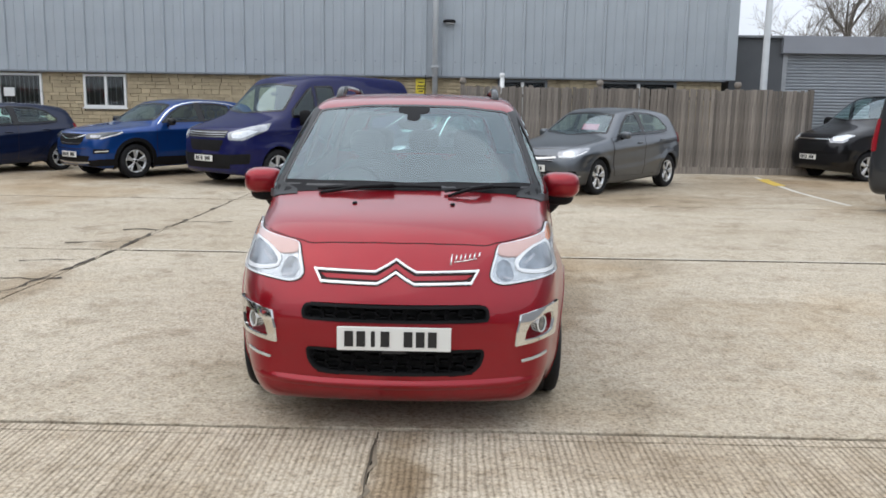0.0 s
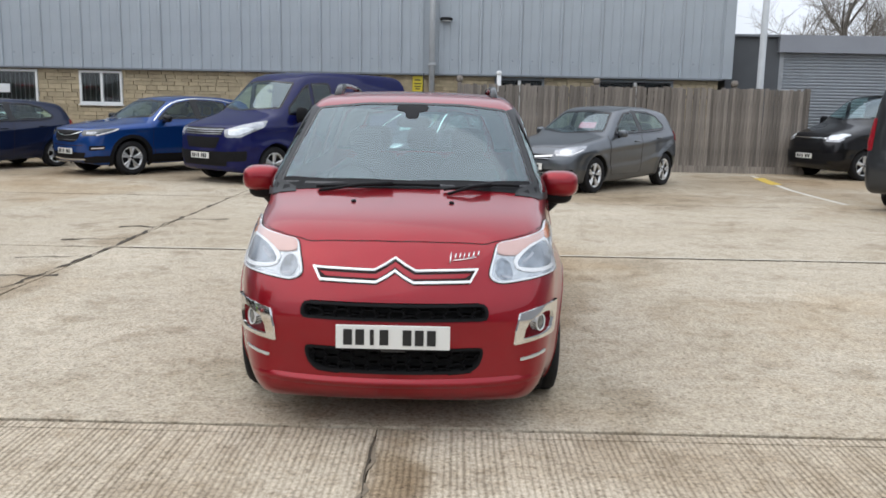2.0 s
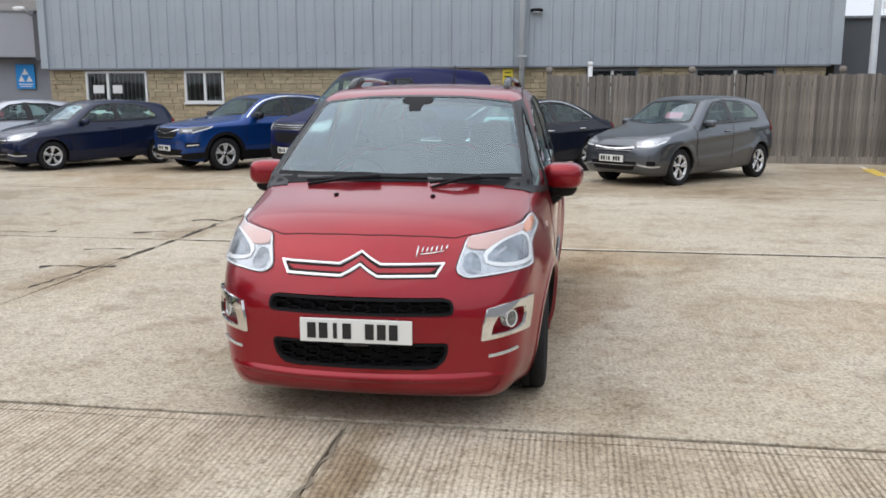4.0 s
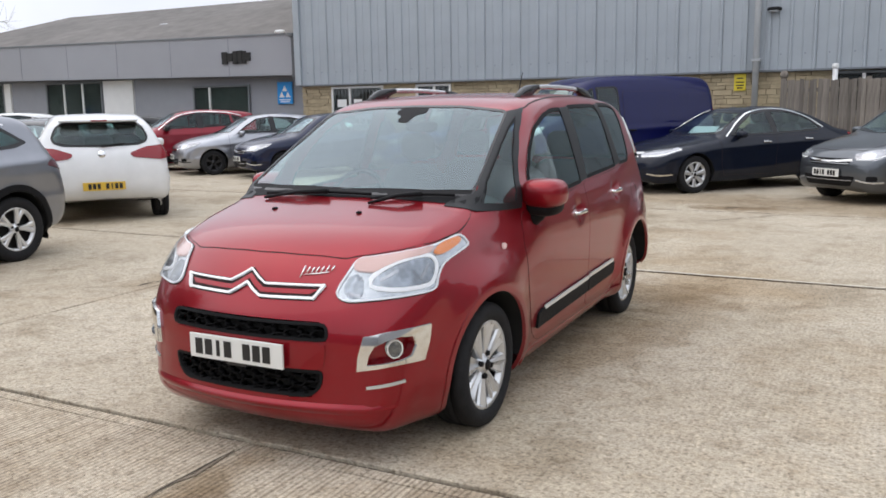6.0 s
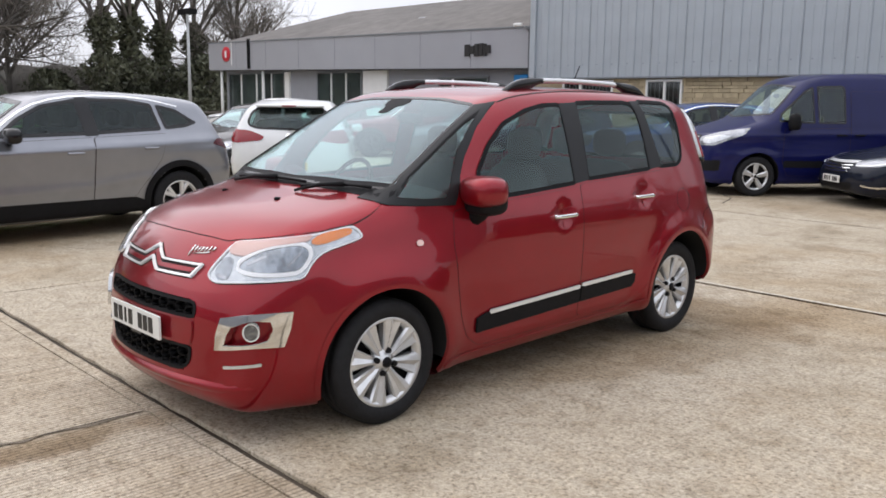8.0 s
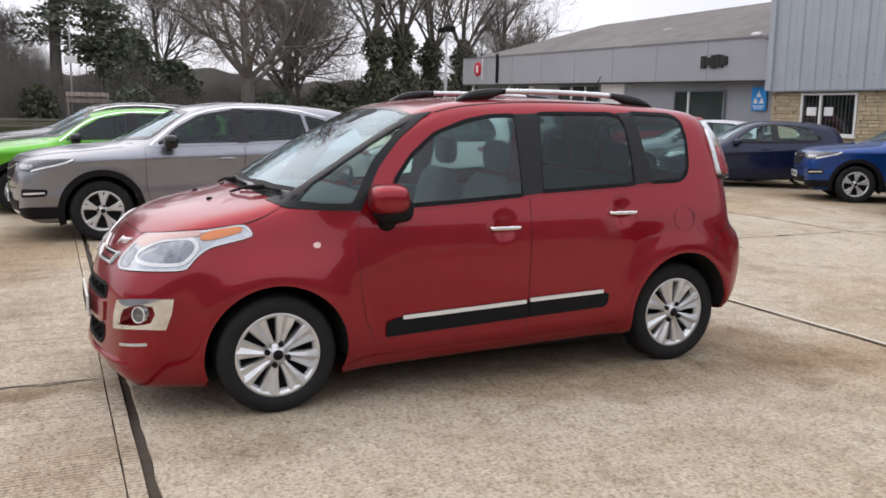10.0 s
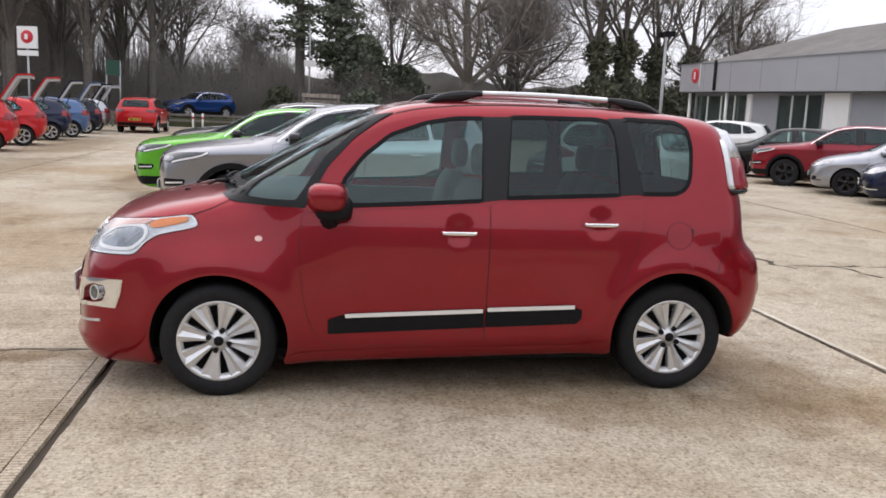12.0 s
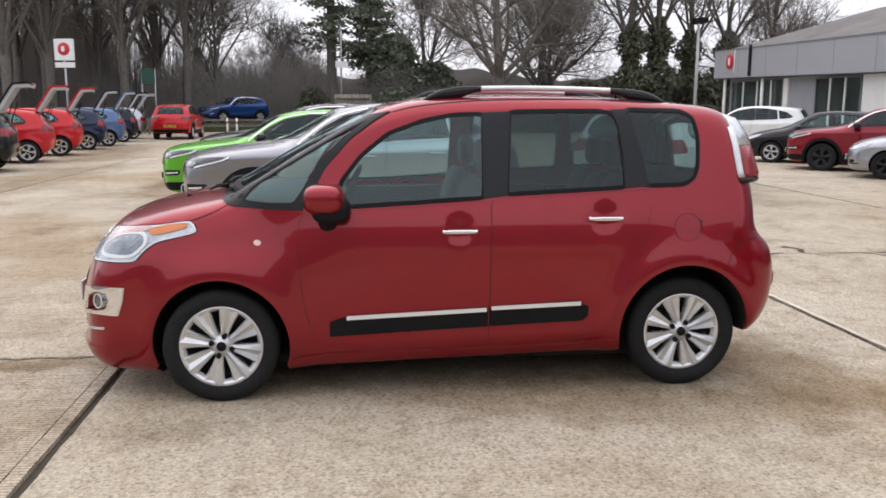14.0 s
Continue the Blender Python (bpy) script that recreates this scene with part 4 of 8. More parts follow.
    skin(sh, "fog_lamp_ring", circ, AZ, BRIGHT, root, -0.001, 0.042, 0.02, 0, True, hole=0.0055)
    ribbon(sh, "daytime_light", [(-0.050, 0.373), (0.04, 0.383), (0.118, 0.391)], 0.013, AZ, ALLOY, root, 0.007, True, 0.008, 1, "pale daytime running light strip", 0.03)
    # sides
    for a, b in ((0.572, 1.42), (1.432, 1.975)):
        za, zb = 0.427 + 0.043 * (a - 0.57), 0.427 + 0.043 * (b - 0.57)
        o = [(a, za - 0.075), (a, za), (a + 0.06, za + 0.022), (b, zb + 0.018), (b, zb - 0.075)] if a < 1 else [(a, za - 0.075), (a, za + 0.018), (b - 0.05, zb + 0.014), (b, zb), (b, zb - 0.05), (b - 0.03, zb - 0.078)]
        skin(sh, "side_moulding", o, 90, BLACK, root, 0.016, 0.018, 0.06, 0, True, "black rubbing strip")
        ribbon(sh, "moulding_strip", [(a + (0.09 if a < 1 else 0.006), za + 0.026), (b - (0.01 if a < 1 else 0.045), zb + 0.019)], 0.02, 90, BRIGHT, root, 0.021, True, 0.012, 0, "chrome strip", 0.08)
    for y, z in ((1.265, 0.907), (2.06, 0.966)):
        q = sh.on([(y, z)], 90)[0]

        def handle(bm, q=q):
            blob(bm, q + np.array([0.044, 0, 0]), (0.010, 0.098, 0.0115), 3.2, 8)
            blob(bm, q + np.array([0.026, -0.085, 0]), (0.02, 0.014, 0.012), 3, 6)
            blob(bm, q + np.array([0.026, 0.085, 0]), (0.02, 0.014, 0.012), 3, 6)
            return bm
        both_sides("door_handle", handle, CHROME, root, "chrome door handle")
        skin(sh, "door_lock", [(y + 0.022 * math.cos(a), z - 0.050 + 0.018 * math.sin(a)) for a in np.linspace(0, 2 * math.pi, 17)[:-1]], 90, PAINT, root, 0.0065, 0.006, 0.02, 0, True)
    circ = [(0.205 + 0.019 * math.cos(a), 0.855 + 0.015 * math.sin(a)) for a in np.linspace(0, 2 * math.pi, 16)[:-1]]
    skin(sh, "side_repeater", circ, 90, mat("repeater_lens", (0.8, 0.55, 0.5), 0.2, coat=1), root, 0.008, 0.01, 0.03, 0, True, "pale round side repeater")

    def mirror_shell(bm):
        return blob(bm, (0.90, 0.56, 1.09), (0.115, 0.105, 0.078), 3.0, 14, Matrix.Rotation(-0.15, 3, "Z"))

    def mirror_foot(bm):
        blob(bm, (0.885, 0.59, 1.035), (0.10, 0.10, 0.07), 3.0, 10)
        tube(bm, [(0.80, 0.57, 0.95), (0.85, 0.58, 0.98), (0.88, 0.58, 1.02)], [0.06, 0.05, 0.05], 10)
        return bm
    both_sides("mirror_housing", mirror_shell, PAINT, root, "red door mirror housing")
    both_sides("mirror_foot", mirror_foot, BLACK, root)
    both_sides("mirror_glass", lambda bm: box(bm, (0.84, 0.642, 1.045), (0.955, 0.650, 1.125), 0.003), CHROME, root)
    # roof rails
    ra, rb = 1.10, 2.48
    def rail_pts(lo, hi, n):
        out = []
        for t in np.linspace(lo, hi, n):
            y = ra + (rb - ra) * t
            q = sh.on([(0.515, y)], None)[0]
            lift = 0.032 * min(1, (t / 0.12)) ** 0.6 * min(1, ((1 - t) / 0.12)) ** 0.6
            out.append(q + np.array([0, 0, 0.012 + lift]))
        return out

    def foot(bm, y0, sg):
        """A solid rail end that rises from the roof and turns into the rail."""
        rows = []
        for d, lo, hi in ((0, -0.01, 0.004), (0.03, -0.01, 0.022), (0.07, -0.01, 0.04), (0.12, -0.01, 0.053), (0.19, -0.008, 0.060), (0.23, 0.008, 0.061), (0.28, 0.024, 0.0605), (0.32, 0.028, 0.060)):
            q = sh.on([(0.515, y0 + sg * d)], None)[0]
            rows.append([bm.verts.new((q[0] + dx, q[1], q[2] + dz)) for dx, dz in ((-0.018, lo), (0.02, lo), (0.022, hi - 0.008), (0.014, hi), (-0.012, hi), (-0.02, hi - 0.008))])
        for r1, r2 in zip(rows, rows[1:]):
            for i in range(6):
                bm.faces.new((r1[i], r1[(i + 1) % 6], r2[(i + 1) % 6], r2[i]))
        bm.faces.new(rows[0])
        bm.faces.new(rows[-1])
        bmesh.ops.recalc_face_normals(bm, faces=bm.faces[:])
        return bm
    both_sides("rail_foot", lambda bm: foot(bm, ra, 1), GLOSSBLACK, root, "black roof rail end")
    both_sides("rail_foot", lambda bm: foot(bm, rb, -1), GLOSSBLACK, root, "black roof rail end")
    both_sides("roof_rail", lambda bm: tube(bm, rail_pts(0.2, 0.8, 14), 0.016, 10), ALLOY, root, "satin silver roof rail")
    bm = bmesh.new()
    q = sh.on([(0, 2.35)], None)[0]
    tube(bm, [q, q + np.array([0, 0.10, 0.18])], [0.006, 0.003], 6)
    part("aerial", bm, BLACK, root)
    # tail lamps, rear bumper and plate
    AT = 108
    def tail_pod(bm, levels):
        """A lamp that stands proud of the rear corner, lofted from plan sections."""
        rows = []
        for z, ya, yb in levels:
            x = sh.on([(ya, z)], 90)[0][0]
            rows.append([bm.verts.new(p) for p in ((x - 0.02, ya - 0.004, z), (x + 0.010, ya + 0.006, z), (x + 0.006, 0.6 * ya + 0.4 * yb, z), (x - 0.035, yb - 0.012, z), (x - 0.085, yb, z), (x - 0.15, yb - 0.005, z), (x - 0.15, ya, z))])
        for r1, r2 in zip(rows, rows[1:]):
            for i in range(7):
                bm.faces.new((r1[i], r1[(i + 1) % 7], r2[(i + 1) % 7], r2[i]))
        bm.faces.new(rows[0])
        bm.faces.new(rows[-1])
        bmesh.ops.recalc_face_normals(bm, faces=bm.faces[:])
        return bm
    both_sides("tail_lamp", lambda bm: tail_pod(bm, ((1.350, 2.835, 2.96), (1.28, 2.848, 2.975), (1.20, 2.850, 2.99), (1.175, 2.862, 2.985))), REDLENS, root, "red tail lamp lens")
    both_sides("tail_lamp_clear", lambda bm: tail_pod(bm, ((1.555, 2.800, 2.872), (1.50, 2.810, 2.90), (1.42, 2.825, 2.935), (1.354, 2.835, 2.958))), LAMP_IN, root, "clear upper tail lamp lens")
    both_sides("tail_lamp_edge", lambda bm: tail_pod(bm, ((1.570, 2.778, 2.84), (1.45, 2.800, 2.88), (1.35, 2.815, 2.90), (1.20, 2.828, 2.92), (1.176, 2.836, 2.93))), ALLOY, root, "pale tail lamp edge")
    both_sides("tail_lamp_foot", lambda bm: tail_pod(bm, ((1.174, 2.836, 2.985), (1.160, 2.842, 2.98), (1.148, 2.85, 2.96))), GLOSSBLACK, root, "black foot of the tail lamp")
    ribbon(sh, "panel_gap", [(2.735, 0.655), (2.77, 0.74), (2.80, 0.80), (2.84, 0.832), (2.95, 0.842)], 0.003, 90, SEAM, root, mirror=True)
    skin(sh, "rear_bumper_strip", [(-0.66, 0.535), (-0.66, 0.625), (0.66, 0.625), (0.66, 0.535)], 180, PAINT, root, 0.028, 0.03, 0.05, 1, label="red rear bumper strip")
    plate(sh, root, 0.76, 180, True)
    skin(sh, "sill", [(0.36, 0.195), (0.37, 0.232), (0.6, 0.250), (1.9, 0.275), (2.13, 0.31), (2.15, 0.235)], 90, PAINT, root, 0.012, 0.014, 0.06, 1, True)
    part("underbody", box(bmesh.new(), (-0.62, -0.42, 0.135), (0.62, 2.85, 0.21), 0.02), UNDER, root)
    add_arches(root, sh, 0.785)
    add_wheels(root, s, 0.825, paddle=paddle_spokes)
    add_cabin(root, s, 1.06)
    return root


# ---- other cars ----
def generic_car(name, label, s, col, m, group=""):
    """A parked car from its measures: body, glass, doors, lamps, grille, plates, mirrors, wheels and cabin."""
    sh = Shell(s)
    P = col
    root = thing(name, label, s.get("category", "car"), m, group)
    cell = s.get("cell", 0.042)
    holes = [] if s.get("solid") else [(az, inset(soften(o, 0.03), 0.022)) for az, o, _ in s["windows"]]
    shade(part("body", body_mesh(sh, cell, holes), P, root), sh)
    add_lips(sh, root, s.get("lip_mat", P), s.get("lip", 0.04), s.get("lip_lift", 0.006))
    for az, o, g in s["windows"]:
        nm = {0: "windscreen", 180: "rear_window", 90: "side_window"}[az]
        skin(sh, nm, o, az, g, root, 0.004, 0.003, 0.10, 1, az == 90)
        skin(sh, "window_seal", o, az, GLOSSBLACK, root, 0.0065, 0.005, 0.06, 1, az == 90, hole=s.get("seal", 0.03))
    for o in s.get("pillars", ()):
        skin(sh, "pillar", o, 90, GLOSSBLACK, root, 0.008, 0.008, 0.08, 0, True)
    for nm, o in s.get("doors", ()):
        skin(sh, "panel_gap", inset(o, -0.006), 90, SEAM, root, 0.005, 0.006, 0.05, 1, True, hole=0.013)
        skin(sh, nm, o, 90, P, root, 0.009, 0.009, 0.04, 1, True)
    if "bonnet" in s:
        skin(sh, "panel_gap", inset(s["bonnet"], -0.007), None, SEAM, root, 0.0012, 0.002, 0.10, 1, hole=0.015)
        skin(sh, "bonnet", s["bonnet"], None, P, root, 0.004, 0.005, 0.10, 1)
    for nm, az, o, mt, lift, lab in s.get("patches", ()):
        two = az not in (0, 180, None)
        o2 = corner(o, az) if len(o[0]) == 3 else o
        skin(sh, nm, o2, az, mt, root, lift, lift + 0.003, 0.07, 1, two, lab)
    for nm, az, line, wd, mt, lift in s.get("strips", ()):
        l2 = corner(line, az) if len(line[0]) == 3 else line
        ribbon(sh, nm, l2, wd, az, mt, root, lift, az not in (0, 180, None), lift + 0.003, 1, cell=0.08)
    for y, z in s.get("handles", ()):
        q = sh.on([(y, z)], 90)[0]
        both_sides("door_handle", lambda bm: blob(bm, q + np.array([0.02, 0, 0]), (0.022, 0.10, 0.016), 3, 6), s.get("handle_mat", P), root)
    mx, my, mz, sx, sy, sz = s["mirror"]
    both_sides("mirror_housing", lambda bm: blob(bm, (mx, my, mz), (sx, sy, sz), 3, 10), s.get("mirror_mat", P), root)
    both_sides("mirror_foot", lambda bm: tube(bm, [(mx - sx - 0.06, my, mz - sz - 0.02), (mx, my, mz - 0.3 * sz)], 0.03, 8), BLACK, root)
    if s.get("plates", True):
        plate(sh, root, s["plate_z"][0], 0)
        plate(sh, root, s["plate_z"][1], 180, True)
    add_arches(root, sh, sh.W - 0.07)
    add_wheels(root, s, sh.W - 0.045, *s.get("wheel", (10, False)), split=s.get("split", 0.0))
    if not s.get("solid"):
        add_cabin(root, s, s["belt"])
    return root


HATCH = dict(
    eps=0.03, creases=(([(-0.3, 0.70), (0.5, 0.76), (1.5, 0.82), (2.4, 0.90), (2.9, 0.94)], 0.014, 0.045), ([(0.5, 0.40), (1.4, 0.44), (2.1, 0.55)], 0.010, 0.05)),
    wb=2.51, r=0.305, arch=0.345, top=1.48, k=0.10, crown=0.05, taper=0.06, bow=(0.16, 0.18, 0.10, 0.14), cabin=(0.3, 2.7), seat=1.2, mirror_in=(0.95, 1.28), belt=0.98,
    profile=[(-0.6, 0.19), (-0.78, 0.21), (-0.84, 0.30), (-0.85, 0.45), (-0.84, 0.60), (-0.79, 0.71), (-0.66, 0.80), (-0.34, 0.895), (0.02, 0.96), (0.23, 1.0), (0.5, 1.13), (0.95, 1.385), (1.15, 1.44),
             (1.55, 1.475), (2.0, 1.47), (2.5, 1.43), (2.82, 1.38), (2.92, 1.30), (3.08, 1.02), (3.15, 0.88), (3.18, 0.60), (3.13, 0.38), (2.95, 0.27), (1.2, 0.2)],
    width=[(0, 0.76), (0.2, 0.80), (0.35, 0.85), (0.6, 0.868), (0.8, 0.865), (0.93, 0.845), (1.05, 0.79), (1.25, 0.69), (1.42, 0.60), (1.6, 0.52)],
    windows=[(0, [(-0.68, 1.02), (0, 0.985), (0.68, 1.02), (0.52, 1.35), (0, 1.385), (-0.52, 1.35)], SCREEN),
             (180, [(-0.46, 1.035), (0, 1.02), (0.46, 1.035), (0.575, 1.075), (0.60, 1.15), (0.545, 1.28), (0.46, 1.345), (0, 1.365), (-0.46, 1.345), (-0.545, 1.28), (-0.60, 1.15), (-0.575, 1.075)], GLASS),
             (90, [(0.60, 1.0), (0.85, 1.19), (1.12, 1.345), (1.45, 1.385), (1.50, 1.01)], GLASS),
             (90, [(1.58, 1.015), (1.54, 1.388), (2.0, 1.375), (2.30, 1.30), (2.52, 1.12), (2.46, 1.06), (2.2, 1.04)], GLASS)],
    pillars=[[(1.48, 1.0), (1.44, 1.395), (1.56, 1.395), (1.60, 1.005)]],
    doors=[("front_door", [(0.40, 0.95), (0.42, 0.5), (0.5, 0.30), (1.49, 0.29), (1.53, 0.97)]), ("rear_door", [(1.545, 0.97), (1.505, 0.29), (1.95, 0.31), (2.12, 0.5), (2.3, 0.75), (2.42, 1.0)])],
    bonnet=[(-0.5, -0.62), (0, -0.72), (0.5, -0.62), (0.66, -0.2), (0.68, 0.2), (0, 0.12), (-0.68, 0.2), (-0.66, -0.2)],
    handles=[(1.32, 0.86), (2.18, 0.90)], mirror=(0.93, 0.70, 1.0, 0.09, 0.07, 0.065), plate_z=(0.45, 0.50), wheel=(5, False, 0.03, 0.042), split=0.16,
    patches=[("headlamp", 42, [(0.42, -0.72, 0.72), (0.46, -0.75, 0.63), (0.65, -0.55, 0.63), (0.76, -0.30, 0.73), (0.74, -0.20, 0.80), (0.60, -0.50, 0.775)], LAMP_GREY, 0.008, "clear headlamp"),
             ("lamp_bowl", 42, [(0.50, -0.68, 0.71), (0.52, -0.68, 0.655), (0.62, -0.55, 0.66), (0.64, -0.52, 0.72), (0.58, -0.58, 0.74)], LAMP_DK, 0.011, ""),
             ("grille", 0, [(-0.42, 0.655), (0.42, 0.655), (0.36, 0.56), (-0.36, 0.56)], BLACK, 0.005, "black grille"),
             ("lower_grille", 0, [(-0.5, 0.41), (0.5, 0.41), (0.42, 0.27), (-0.42, 0.27)], BLACK, 0.005, ""),
             ("fog_lamp", 42, [(0.60, -0.68, 0.42), (0.60, -0.68, 0.34), (0.70, -0.56, 0.35), (0.70, -0.56, 0.42)], BLACK, 0.006, ""),
             ("tail_lamp", 140, [(0.73, 2.83, 1.03), (0.56, 3.03, 1.01), (0.38, 3.15, 0.93), (0.42, 3.16, 0.875), (0.70, 2.99, 0.83), (0.80, 2.80, 0.85)], REDLENS, 0.014, "red tail lamp"),
             ("rear_skirt", 180, [(-0.62, 0.30), (0.62, 0.30), (0.55, 0.24), (-0.55, 0.24)], BLACK, 0.005, "")],
    strips=[("grille_strip", 0, [(-0.42, 0.635), (-0.1, 0.61), (0.1, 0.61), (0.42, 0.635)], 0.025, CHROME, 0.012), ("grille_slat", 0, [(-0.38, 0.585), (0.38, 0.585)], 0.014, LAMP_GREY, 0.010), ("intake_slat", 0, [(-0.45, 0.35), (0.45, 0.35)], 0.012, LAMP_GREY, 0.010),
            ("lamp_brow", 42, [(0.46, -0.735, 0.645), (0.62, -0.57, 0.645), (0.74, -0.33, 0.735)], 0.014, LAMP_RIM, 0.014), ("bumper_blade", 42, [(0.50, -0.78, 0.36), (0.64, -0.64, 0.325), (0.74, -0.48, 0.335)], 0.022, ALLOY, 0.010),
            ("window_strip", 90, [(0.58, 0.985), (1.0, 0.99), (1.6, 1.0), (2.3, 1.025), (2.5, 1.06)], 0.010, BLACK, 0.009)],
)
SUV = dict(
    eps=0.03, creases=(([(0.3, 0.93), (0.9, 0.955), (1.6, 0.985), (2.4, 1.02), (3.1, 1.05)], 0.016, 0.04), ([(0.5, 0.52), (1.6, 0.56), (2.2, 0.64)], 0.010, 0.05)),
    wb=2.675, r=0.345, arch=0.40, top=1.62, k=0.10, crown=0.05, taper=0.05, bow=(0.16, 0.18, 0.10, 0.14), cabin=(0.3, 3.0), seat=1.25, mirror_in=(1.0, 1.43), belt=1.10, seal=0.035,
    profile=[(-0.65, 0.23), (-0.84, 0.25), (-0.91, 0.36), (-0.925, 0.55), (-0.925, 0.72), (-0.895, 0.86), (-0.82, 0.945), (-0.60, 1.0), (-0.3, 1.045), (0.1, 1.085), (0.30, 1.115), (0.55, 1.23), (1.0, 1.49), (1.2, 1.56),
             (1.6, 1.605), (2.1, 1.605), (2.7, 1.57), (3.08, 1.52), (3.18, 1.45), (3.38, 1.12), (3.48, 0.98), (3.54, 0.70), (3.50, 0.42), (3.30, 0.30), (1.3, 0.24)],
    width=[(0, 0.79), (0.24, 0.83), (0.4, 0.862), (0.65, 0.882), (0.85, 0.902), (0.96, 0.908), (1.05, 0.878), (1.12, 0.842), (1.3, 0.755), (1.5, 0.67), (1.7, 0.58)],
    windows=[(0, [(-0.72, 1.15), (0, 1.10), (0.72, 1.15), (0.57, 1.47), (0, 1.51), (-0.57, 1.47)], SCREEN),
             (180, [(-0.6, 1.15), (0.6, 1.15), (0.52, 1.45), (0, 1.48), (-0.52, 1.45)], PRIVACY),
             (90, [(0.62, 1.10), (0.88, 1.30), (1.15, 1.44), (1.55, 1.51), (1.60, 1.12)], PRIVACY),
             (90, [(1.69, 1.125), (1.65, 1.515), (2.1, 1.51), (2.42, 1.46), (2.48, 1.16)], PRIVACY),
             (90, [(2.53, 1.17), (2.47, 1.455), (2.72, 1.40), (2.97, 1.24), (2.8, 1.19)], PRIVACY)],
    pillars=[[(1.57, 1.11), (1.54, 1.52), (1.67, 1.525), (1.71, 1.115)]],
    doors=[("front_door", [(0.48, 1.05), (0.49, 0.6), (0.55, 0.36), (1.60, 0.36), (1.64, 1.09)]), ("rear_door", [(1.655, 1.09), (1.615, 0.36), (2.05, 0.37), (2.2, 0.55), (2.42, 0.83), (2.52, 1.12)])],
    bonnet=[(-0.52, -0.72), (0, -0.82), (0.52, -0.72), (0.70, -0.2), (0.72, 0.26), (0, 0.18), (-0.72, 0.26), (-0.70, -0.2)],
    handles=[(1.42, 0.93), (2.3, 0.965)], mirror=(1.0, 0.75, 1.13, 0.11, 0.08, 0.08), mirror_mat=GLOSSBLACK, lip_mat=BLACK, lip=0.07, lip_lift=0.014, plate_z=(0.48, 0.62), wheel=(5, False, 0.034, 0.050), split=0.19,
    patches=[("headlamp", 42, [(0.46, -0.80, 0.885), (0.48, -0.83, 0.79), (0.70, -0.57, 0.79), (0.84, -0.24, 0.90), (0.83, -0.22, 0.935), (0.66, -0.58, 0.915)], LAMP_DARK, 0.010, "clear headlamp"),
             ("lamp_bowl", 42, [(0.54, -0.75, 0.86), (0.55, -0.76, 0.815), (0.66, -0.60, 0.815), (0.68, -0.56, 0.865)], LAMP_GREY, 0.013, ""),
             ("grille", 0, [(-0.45, 0.885), (0.45, 0.885), (0.42, 0.74), (0.30, 0.66), (-0.30, 0.66), (-0.42, 0.74)], BLACK, 0.006, "black grille"),
             ("lower_grille", 0, [(-0.6, 0.46), (0.6, 0.46), (0.5, 0.33), (-0.5, 0.33)], BLACK, 0.005, ""),
             ("fog_recess", 42, [(0.62, -0.75, 0.60), (0.62, -0.76, 0.50), (0.78, -0.52, 0.52), (0.78, -0.50, 0.60)], BLACK, 0.006, ""),
             ("bumper_cladding", 42, [(0.50, -0.86, 0.36), (0.52, -0.84, 0.26), (0.80, -0.45, 0.27), (0.80, -0.40, 0.40), (0.70, -0.68, 0.40)], BLACK, 0.010, "black lower bumper"),
             ("sill_cladding", 90, [(0.41, 0.24), (0.41, 0.34), (0.5, 0.42), (2.1, 0.42), (2.26, 0.36), (2.26, 0.25)], BLACK, 0.012, "black plastic sill cladding"),
             ("tail_lamp", 140, [(0.80, 3.10, 1.05), (0.45, 3.40, 1.03), (0.47, 3.45, 0.95), (0.74, 3.30, 0.92), (0.84, 3.06, 0.99)], RED_DARK, 0.012, "dark red tail lamp"),
             ("rear_skirt", 180, [(-0.8, 0.48), (0.8, 0.48), (0.7, 0.30), (-0.7, 0.30)], BLACK, 0.006, "")],
    strips=[("grille_strip", 0, [(-0.47, 0.86), (-0.14, 0.785), (0.14, 0.785), (0.47, 0.86)], 0.012, CHROME, 0.013),
            ("window_strip", 90, [(0.55, 1.085), (0.87, 1.335), (1.15, 1.475), (1.6, 1.545), (2.3, 1.53), (2.75, 1.43)], 0.012, CHROME, 0.010),
            # the last strip is dark: shade of a bumper crease put in as colour
            ("lower_strip", 0, [(-0.55, 0.33), (0, 0.305), (0.55, 0.33)], 0.03, ALLOY, 0.012), ("fog_strip", 42, [(0.65, -0.72, 0.545), (0.77, -0.53, 0.56)], 0.020, BRIGHT, 0.012), ("lamp_brow", 42, [(0.67, -0.59, 0.80), (0.80, -0.32, 0.882), (0.83, -0.24, 0.925)], 0.018, LAMP_RIM, 0.014), ("grille_slat", 0, [(-0.37, 0.70), (0.37, 0.70)], 0.010, LAMP_GREY, 0.009), ("bumper_crease", 0, [(-0.52, 0.60), (0, 0.585), (0.52, 0.60)], 0.012, SEAM, 0.003)],
)
